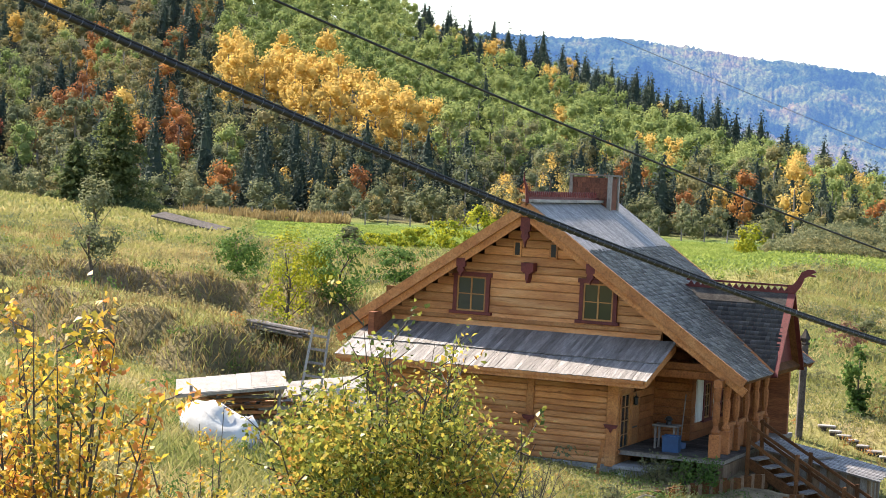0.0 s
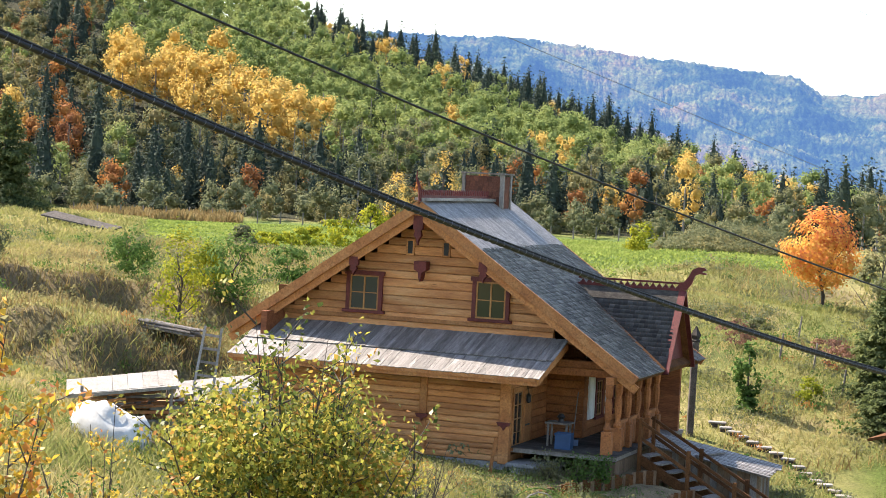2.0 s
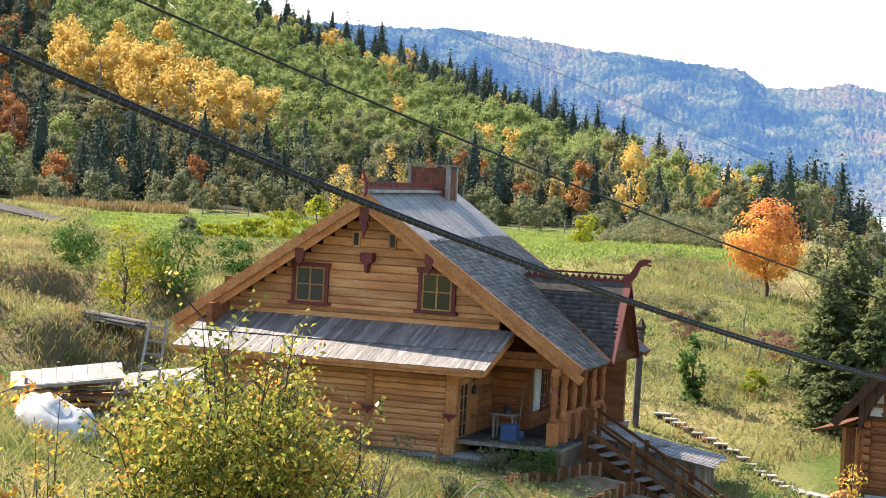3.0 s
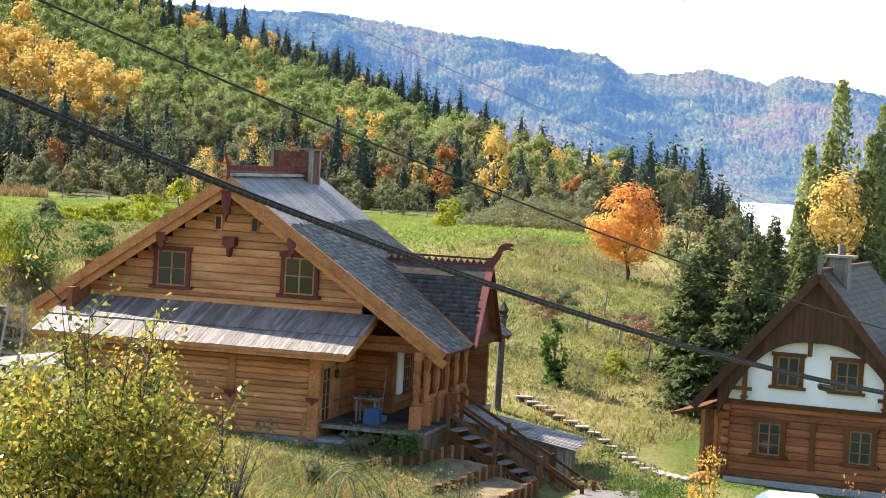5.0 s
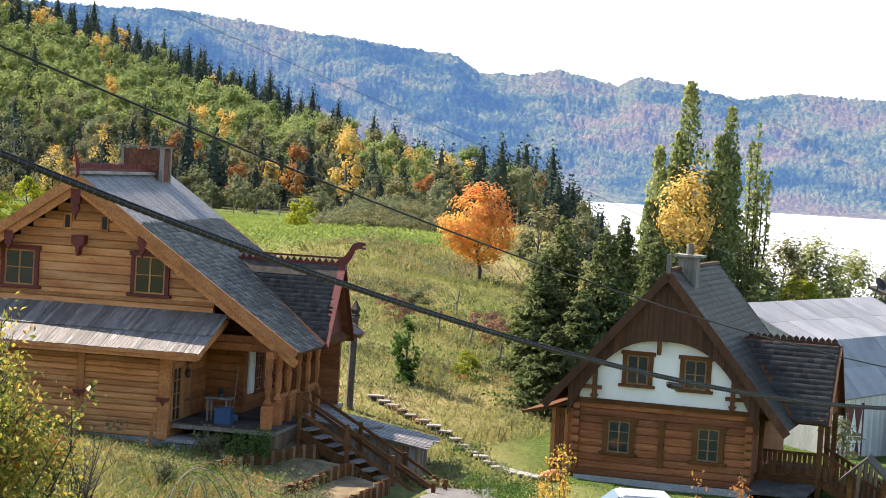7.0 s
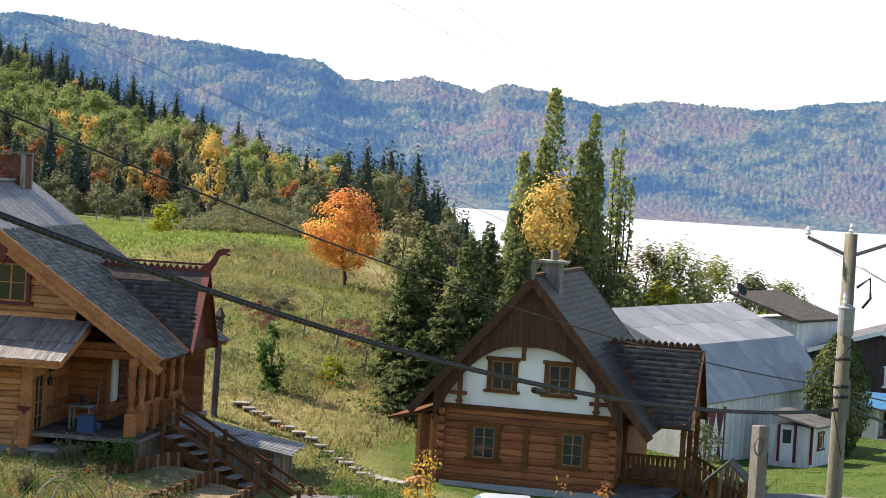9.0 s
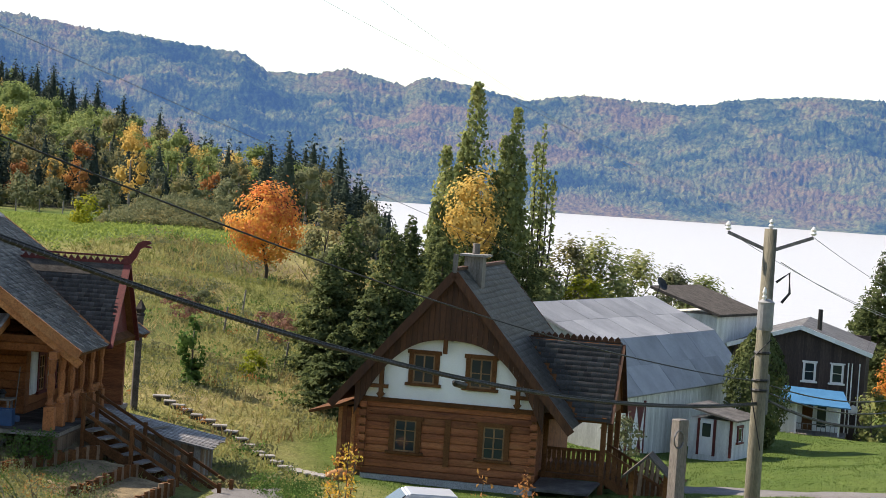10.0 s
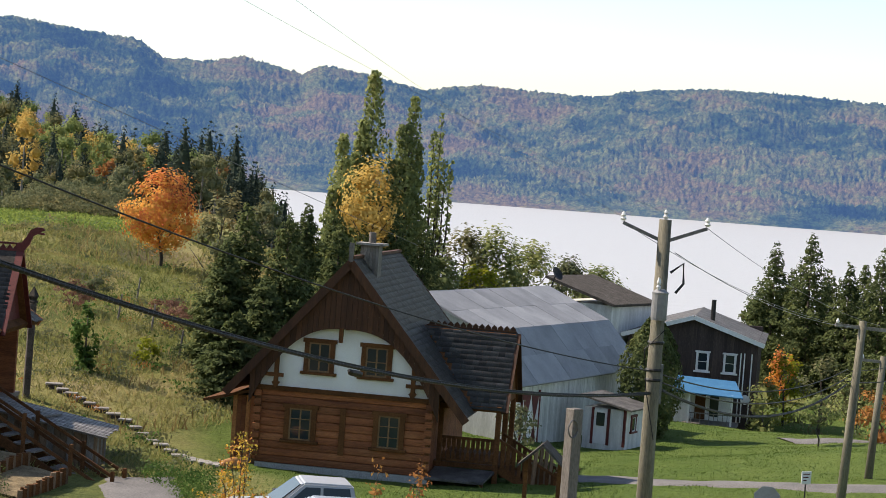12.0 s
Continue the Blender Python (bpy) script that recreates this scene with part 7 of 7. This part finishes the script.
# meadow left of the log house
crown_tree("young_maple", "slim young tree with pale sparse leaves", -9.55, 84, 8.05, 2.3, WILLOW, 1900, 0.15, 0.28, 22, 9, seed=71)
for az, r, top, w, mat, lab, seed in ((-5.6, 94, 6.0, 2.4, FRESH, "dark green plum bush on the bank", 72), (-4.2, 86, 6.4, 2.1, LIME, "yellow-green currant bush on the bank", 73), (-2.75, 89, 6.3, 2.7, FRESH, "dark green plum bush on the bank", 74), (-3.5, 90, 5.6, 2.0, LIME, "yellow-green currant bush on the bank", 75), (-1.3, 103, 5.1, 2.4, FRESH, "dark green bush by the house roof", 76)):
    crown_tree("garden_bush", lab, az, r, top, w, mat, 1500, 0.15, 0.1, 22, 9, seed=seed, spread=0.18)
for az, r, top, w, mat, seed in ((0.1, 150, 5.5, 4.2, LIME, 81), (0.95, 175, 6.0, 3.4, LIME, 82), (-1.9, 140, 4.6, 3.2, LIME, 83), (-2.6, 138, 4.9, 2.4, MIXED_OLIVE, 84), (8.45, 175, 5.9, 3.0, LIME, 85), (-0.8, 145, 5.0, 3.0, LIME, 86),
                                 (2.85, 250, 11.5, 4.2, ASPEN_YELLOW, 87), (1.6, 250, 9.0, 3.4, ASPEN_YELLOW, 88)):
    crown_tree("hedge_bush", "yellowing wild bush at the edge of the field", az, r, top, w, mat, 1000, 0.26, 0.0, 18, 6, seed=seed)
# slope between the houses
for az, r, dz, w, mat, lab, seed in ((14.0, 94, 1.1, 2.6, DULL_RED, "low crimson brown bush on the slope", 91), (13.6, 96, 0.9, 2.2, DULL_RED, "low crimson brown bush on the slope", 92), (11.1, 93, 1.2, 1.9, DULL_RED, "brown seeding shrub on the slope", 93), (13.1, 86, 1.1, 1.2, LIME, "small yellow shrub on the slope", 94), (11.6, 99, 0.9, 1.6, MIXED_OLIVE, "grey weedy shrub on the slope", 95)):
    x, y = spot(az, r)
    crown_tree("slope_shrub", lab, az, r, gz(x, y) + dz, w, mat, 600, 0.13, 0.0, 16, 6, seed=seed)
x, y = 16.5, 81.3
rng = np.random.RandomState(96)
pc = np.concatenate([spire_crown(rng, 700, 1.0, 1.3, 0.0, 0.22, 6), clump_crown(rng, 500, 2.0, 1.1, 0.6, 14, 0.2)])
tree("young_pine", "bushy young green pine on the slope", x, y, FRESH, pc, rod([(0, 0, -0.2), (0, 0, 2.2)], [0.05, 0.02], 6), BARK)


# ---- foreground shrubs ----
def twiggy(name, label, x, y, base, height, width, leaf_mat, n, leaf, seed, stems=9, low=0.3):
    """An open shrub: arching stems with twigs, leaves set along the twigs."""
    rng = np.random.RandomState(seed)
    bm = bmesh.new()
    tips = []
    for k in range(stems):
        a = 2 * math.pi * k / stems + rng.rand()
        out = width * 0.5 * (0.25 + 0.75 * rng.rand())
        h = height * (0.7 + 0.35 * rng.rand()) * (1 - 0.25 * (out / (width * 0.5)) ** 2)
        top = Vector((math.cos(a) * out, math.sin(a) * out, h))
        mid = Vector((top.x * 0.4, top.y * 0.4, h * 0.5)) + Vector(rng.normal(size=3)) * 0.04 * width
        s = [Vector((rng.normal() * 0.05, rng.normal() * 0.05, -0.1)), mid.lerp(Vector((0, 0, 0)), 0.5), mid, top]
        rod(s, [0.022 * width ** 0.5, 0.017 * width ** 0.5, 0.011 * width ** 0.5, 0.003], 5, bm)
        for j in range(11):
            f = low + (1 - low) * (j + rng.rand()) / 11
            i = min(int(f * 3), 2)
            o = s[i].lerp(s[i + 1], f * 3 - i)
            d = Vector((rng.normal(), rng.normal(), 0.7 + 0.4 * rng.rand())).normalized()
            ln = width * 0.22 * (1.25 - f * 0.7) * (0.5 + rng.rand())
            e = o + d * ln
            rod([o, o + d * ln * 0.5 + Vector((0, 0, -0.02 * ln)), e], [0.006 * width ** 0.5, 0.004 * width ** 0.5, 0.0015], 4, bm)
            tips.append((o, e))
    t = thing(name, label, "shrub", pose(x, y, base))
    part("branchwork", bm, BARK, t)
    if n:
        k = rng.randint(0, len(tips), n)
        f = np.sqrt(rng.uniform(0.02, 1.15, n))[:, None]
        o, e = np.array([tuple(a) for a, _ in tips])[k], np.array([tuple(b) for _, b in tips])[k]
        p = o + (e - o) * f + rng.normal(size=(n, 3)) * leaf * 0.9
        v = quads(p, rng.normal(size=(n, 3)) + np.array([0, -0.3, 0.5]), leaf, leaf * 0.62, rng)
        part("leaves", mesh_of("leaves", v, quad_faces(v)), leaf_mat, t)
    return t


gb = gz(-2.83, 15.75)
twiggy("golden_shrub", "open golden yellow leafed shrub with thin dark stems", -2.85, 15.75, gb, 8.1 - gb, 2.2, SHRUB_GOLD, 9500, 0.078, 101, 34, 0.5)
twiggy("golden_shrub", "open golden yellow leafed shrub with thin dark stems", -3.6, 16.6, gz(-3.6, 16.6), 7.7 - gz(-3.6, 16.6), 2.0, SHRUB_GOLD, 7000, 0.078, 102, 26, 0.5)
twiggy("golden_shrub", "small orange tinted shrub in rough grass", -1.9, 17.9, gz(-1.9, 17.9), 7.1 - gz(-1.9, 17.9), 0.8, SHRUB_GOLD, 1400, 0.05, 103, 8, 0.6)
ga = gz(-0.42, 24.0)
apple = twiggy("apple_tree", "spreading apple tree with yellow-green autumn leaves", -0.42, 24.0, ga, 7.3 - ga, 3.6, APPLE, 9000, 0.08, 104, 44, 0.45)
rng = np.random.RandomState(124)
heads = np.column_stack([rng.uniform(-1.45, 1.45, 80), rng.uniform(-1.3, 1.3, 80), rng.uniform(-2.6, -0.32, 80)])
heads[:, 2] -= 0.75 * np.power(np.hypot(heads[:, 0], heads[:, 1]) / 1.6, 3.0)
k = rng.randint(0, 80, 19000)
off = rng.normal(size=(19000, 3)) * np.array([0.2, 0.2, 0.17])
v = quads(heads[k] + off + np.array([0, 0, 7.0 - ga]), off + rng.normal(size=(19000, 3)) * 0.2, 0.085, 0.052, rng)
part("leaf_mass", mesh_of("leaf_mass", v, quad_faces(v)), APPLE, apple)
twiggy("bare_shrub", "leafless dark twiggy shrub by the log wall", 2.05, 42.0, gz(2.05, 42) + 0.5, 2.1, 1.6, APPLE, 0, 0.05, 105, 14)
twiggy("orange_sapling", "orange and yellow leafed sapling near the road", 8.78, 30.8, gz(8.78, 30.8), 5.05 - gz(8.78, 30.8), 1.6, SHRUB_GOLD, 4200, 0.06, 106, 14, 0.55)
twiggy("orange_sapling", "thin sapling with a few orange leaves", 9.95, 28.3, gz(9.95, 28.3), 5.65 - gz(9.95, 28.3), 0.6, RUST, 600, 0.075, 107, 5, 0.6)
twiggy("orange_sapling", "thin sapling with a few orange leaves", 10.9, 28.9, gz(10.9, 28.9), 4.9 - gz(10.9, 28.9), 0.8, RUST, 600, 0.075, 108, 6, 0.6)
for x, y, top, w, mat, seed in ((6.06, 45.6, 2.1, 2.2, WILLOW, 111), (4.3, 44.2, 1.9, 2.0, FRESH, 112), (7.4, 47.5, 1.7, 1.5, WILLOW, 113), (2.9, 43.2, 2.0, 2.0, LIME, 114), (7.6, 61.8, 1.0, 1.3, FRESH, 115), (8.3, 62.0, 0.9, 1.1, FRESH, 116), (6.7, 62.3, 0.8, 1.2, MIXED_OLIVE, 117), (5.0, 56.5, 1.0, 1.0, MIXED_OLIVE, 118),
                             (-3.4, 30.5, 4.6, 1.6, FRESH, 119), (-2.4, 33.0, 4.2, 1.4, WILLOW, 120), (1.4, 33.0, 3.9, 2.0, LIME, 121)):
    g = gz(x, y)
    twiggy("garden_plant", "leafy garden plant among weeds", x, y, g, top - g, w, mat, 700, 0.07 if y < 50 else 0.09, seed, 9)
h = thing("garden_hoops", "bent green hoops of a collapsed garden tunnel", "garden tunnel", pose(4.95, 47.75, gz(4.95, 47.75)))
hz = 2.0 - gz(4.95, 47.75)
for k, (a, w) in enumerate(((0, 1.1), (35, 1.0), (-40, 0.9), (70, 1.2), (-75, 0.9))):
    pts = [(w * math.cos(s) * math.cos(radians(a)), w * math.cos(s) * math.sin(radians(a)), hz * math.sin(s) * (1 - 0.06 * k)) for s in np.linspace(0, math.pi, 13)]
    part("hoop", rod(pts, 0.016, 5), (FRESH, GREY_WOOD)[k % 2], h)


# ---- grass ----
def grass_patch(name, label, mat, n, seed, where, height, width, lean=0.75):
    rng = np.random.RandomState(seed)
    p = where(rng, n)
    z = ground_height(p[:, 0], p[:, 1])
    m = len(p)
    th = rng.uniform(0, 6.28, m)
    h = height * rng.uniform(0.45, 1.3, m) * (0.6 + 0.5 * (bumps(p[:, 0], p[:, 1], 7.0, seed) + 0.7))
    h = np.maximum(h, height * 0.2)
    w = width * rng.uniform(0.6, 1.4, m)
    bx, by = np.cos(th) * w, np.sin(th) * w
    lx, ly = rng.normal(size=m) * lean * h, rng.normal(size=m) * lean * h
    v = np.stack([np.column_stack([p[:, 0] - bx, p[:, 1] - by, z - 0.03]), np.column_stack([p[:, 0] + bx, p[:, 1] + by, z - 0.03]),
                  np.column_stack([p[:, 0] + bx * 0.5 + lx, p[:, 1] + by * 0.5 + ly, z + h]), np.column_stack([p[:, 0] - bx * 0.5 + lx, p[:, 1] - by * 0.5 + ly, z + h])], 1).reshape(-1, 3)
    tagged(part(name, mesh_of(name, v, quad_faces(v)), mat), label, "grass", kind="stuff")


def inside(az0, az1, r0, r1, keep=None):
    def f(rng, n):
        az = np.radians(rng.uniform(az0, az1, n))
        r = np.sqrt(rng.uniform(r0 * r0, r1 * r1, n))
        p = np.column_stack([r * np.sin(az), r * np.cos(az)])
        # keep clear of the houses and the drive
        u = (p[:, 0] - 2.59) * 0.9205 - (p[:, 1] - 65.95) * 0.3907
        v = (p[:, 0] - 2.59) * 0.3907 + (p[:, 1] - 65.95) * 0.9205
        ok = ~((u > -5.1) & (u < 7.1) & (v > -0.8) & (v < 8.8))
        u = (p[:, 0] - 22.55) * 0.866 - (p[:, 1] - 67.33) * 0.5
        v = (p[:, 0] - 22.55) * 0.5 + (p[:, 1] - 67.33) * 0.866
        ok &= ~((u > -4.2) & (u < 5.4) & (v > 0.4) & (v < 8.8))
        e = 0.4
        z = ground_height(p[:, 0], p[:, 1])
        steep = np.hypot(ground_height(p[:, 0] + e, p[:, 1]) - z, ground_height(p[:, 0], p[:, 1] + e) - z) / e
        ok &= (steep < 0.33) | (rng.rand(n) < 0.75)
        if keep is not None:
            ok &= keep(p[:, 0], p[:, 1])
        return p[ok]
    return f


in_field = lambda x, y: (y > 121 + 1.5 * np.sin(x * 0.35)) & (x > 4) & (x < 31)
meadow = lambda x, y: ~in_field(x, y) & ~((x > 17.5 + 0.0 * y) & (y < 60 + 0.75 * x)) & ~((x > 8) & (x < 17) & (y < 62.5))
grass_patch("meadow_grass", "long mixed green and straw meadow grass", GRASS, 100000, 1, inside(-13, 17.5, 58, 118, meadow), 0.2, 0.024)
grass_patch("meadow_grass", "long mixed green and straw meadow grass", GRASS, 44000, 2, inside(-13, 16.5, 108, 138, meadow), 0.26, 0.035)
grass_patch("dry_weeds", "standing dry brown weeds on the bank", DRY_GRASS, 13000, 3, inside(-13, 16, 70, 130, lambda x, y: (bumps(x, y, 14.0, 77) > 0.12) & meadow(x, y)), 0.42, 0.03, 0.35)
grass_patch("near_grass", "rank green grass on the near bank", GRASS, 26000, 4, inside(-13, 6, 26, 60), 0.4, 0.02)
grass_patch("field_margin_grass", "tall straw coloured grass at the field margin", DRY_GRASS, 5000, 5, inside(-7.2, -2.6, 238, 252), 0.9, 0.1, 0.25)
grass_patch("lawn_grass", "short green lawn grass", LAWN_GRASS, 62000, 6, inside(15, 36, 58, 118, lambda x, y: ~meadow(x, y) & ~((x < 17.2) & (y < 63))), 0.045, 0.016)
grass_patch("field_grass", "short bright green field grass", FIELD_GRASS, 110000, 7, inside(-6.5, 13, 121, 240, lambda x, y: (in_field(x, y) | (y > 133)) & (np.degrees(np.arctan2(x, y)) + 1.6 * bumps(x, y, 16.0, 31) > -5.4)), 0.14, 0.08)
grass_patch("meadow_grass", "rough straw and green grass beside the field", GRASS, 24000, 8, inside(-13, -5.2, 134, 242), 0.3, 0.06)


# ---- low scrub and weeds over the banks ----
def scrub(name, label, mat, count, seed, az0, az1, r0, r1, size, leaf, keep):
    rng = np.random.RandomState(seed)
    kinds = [clump_crown(rng, 46, h, wd, 0.0, 8, leaf, spread=0.3) for h, wd in ((0.7, 1.3), (0.5, 1.7), (1.0, 1.0), (0.4, 1.2))]
    p = inside(az0, az1, r0, r1, keep)(rng, count)
    z = ground_height(p[:, 0], p[:, 1])
    out = []
    for (x, y), g in zip(p, z):
        v = kinds[rng.randint(4)] * size * rng.uniform(0.4, 1.2)
        a = rng.uniform(0, 6.28)
        c, s = math.cos(a), math.sin(a)
        out.append(np.column_stack([v[:, 0] * c - v[:, 1] * s + x, v[:, 0] * s + v[:, 1] * c + y, v[:, 2] + g]))
    v = np.concatenate(out)
    tagged(part(name, mesh_of(name, v, quad_faces(v)), mat), label, "weeds", kind="stuff")


tufty = lambda s, lo: (lambda x, y: (bumps(x, y, 11.0, s) > lo) & meadow(x, y))
scrub("bank_weeds", "low dark green weeds over the banks", FRESH, 1300, 1, -13, 17, 62, 132, 0.75, 0.16, tufty(51, 0.1))
scrub("bank_weeds", "low olive brown weeds over the banks", MIXED_OLIVE, 2600, 2, -13, 17, 62, 135, 0.8, 0.16, tufty(52, 0.0))
scrub("bank_weeds", "low grey-green weeds over the banks", WILLOW, 1500, 3, -13, 17, 62, 135, 0.7, 0.15, tufty(53, 0.1))
scrub("bank_weeds", "reddish brown seeding weeds over the banks", RUST, 800, 4, -13, 17, 62, 130, 0.6, 0.14, tufty(54, 0.2))
scrub("near_weeds", "rank green weeds on the near bank", FRESH, 500, 5, -13, 5, 28, 60, 0.6, 0.1, tufty(55, -0.1))
scrub("near_weeds", "yellowing weeds on the near bank", LIME, 300, 6, -13, 5, 28, 60, 0.5, 0.09, tufty(56, 0.0))
scrub("garden_weeds", "low green plants in front of the porch", FRESH, 120, 7, 3.5, 9.5, 57, 63, 0.55, 0.1, None)
scrub("roadside_ivy", "dense low green ivy along the drive", FRESH, 170, 8, 13.2, 15.2, 60.5, 65.5, 0.55, 0.12, lambda x, y: x > 15.0)


def banks(x, y):
    e = 0.4
    z = ground_height(x, y)
    return (np.hypot(ground_height(x + e, y) - z, ground_height(x, y + e) - z) / e > 0.3) & meadow(x, y)


grass_patch("bank_grass", "tangled dead stalks on the steep banks", DRY_GRASS, 60000, 21, inside(-13, 6, 60, 110, banks), 0.4, 0.022, 0.5)
grass_patch("bank_grass", "rank green growth on the steep banks", GRASS, 60000, 22, inside(-13, 16, 60, 120, banks), 0.34, 0.024, 0.5)
scrub("bank_scrub", "dark green brambles over the steep banks", FRESH, 1300, 23, -13, 16, 60, 118, 0.6, 0.15, banks)
scrub("bank_scrub", "olive brown brambles over the steep banks", MIXED_OLIVE, 1500, 24, -13, 16, 60, 118, 0.6, 0.15, banks)
on_mound = lambda x, y: (x - 31) ** 2 / 34 + (y - 160) ** 2 / 90 < 1.3
scrub("mound_scrub", "scrubby olive growth over the mound by the field", MIXED_OLIVE, 2200, 25, 8.8, 12.8, 148, 172, 0.8, 0.22, on_mound)
scrub("mound_scrub", "grey-green growth over the mound by the field", WILLOW, 900, 26, 8.8, 12.8, 148, 172, 0.7, 0.22, on_mound)
scrub("garden_weeds", "brown seeding weeds in the garden before the house", RUST, 240, 27, 1.5, 9.0, 44, 61, 0.55, 0.09, None)
scrub("garden_weeds", "grey-green weeds in the garden before the house", WILLOW, 420, 28, 1.0, 9.5, 42, 61, 0.6, 0.1, None)
scrub("garden_weeds", "olive weeds in the garden before the house", MIXED_OLIVE, 520, 29, 1.0, 9.5, 42, 62, 0.55, 0.1, None)
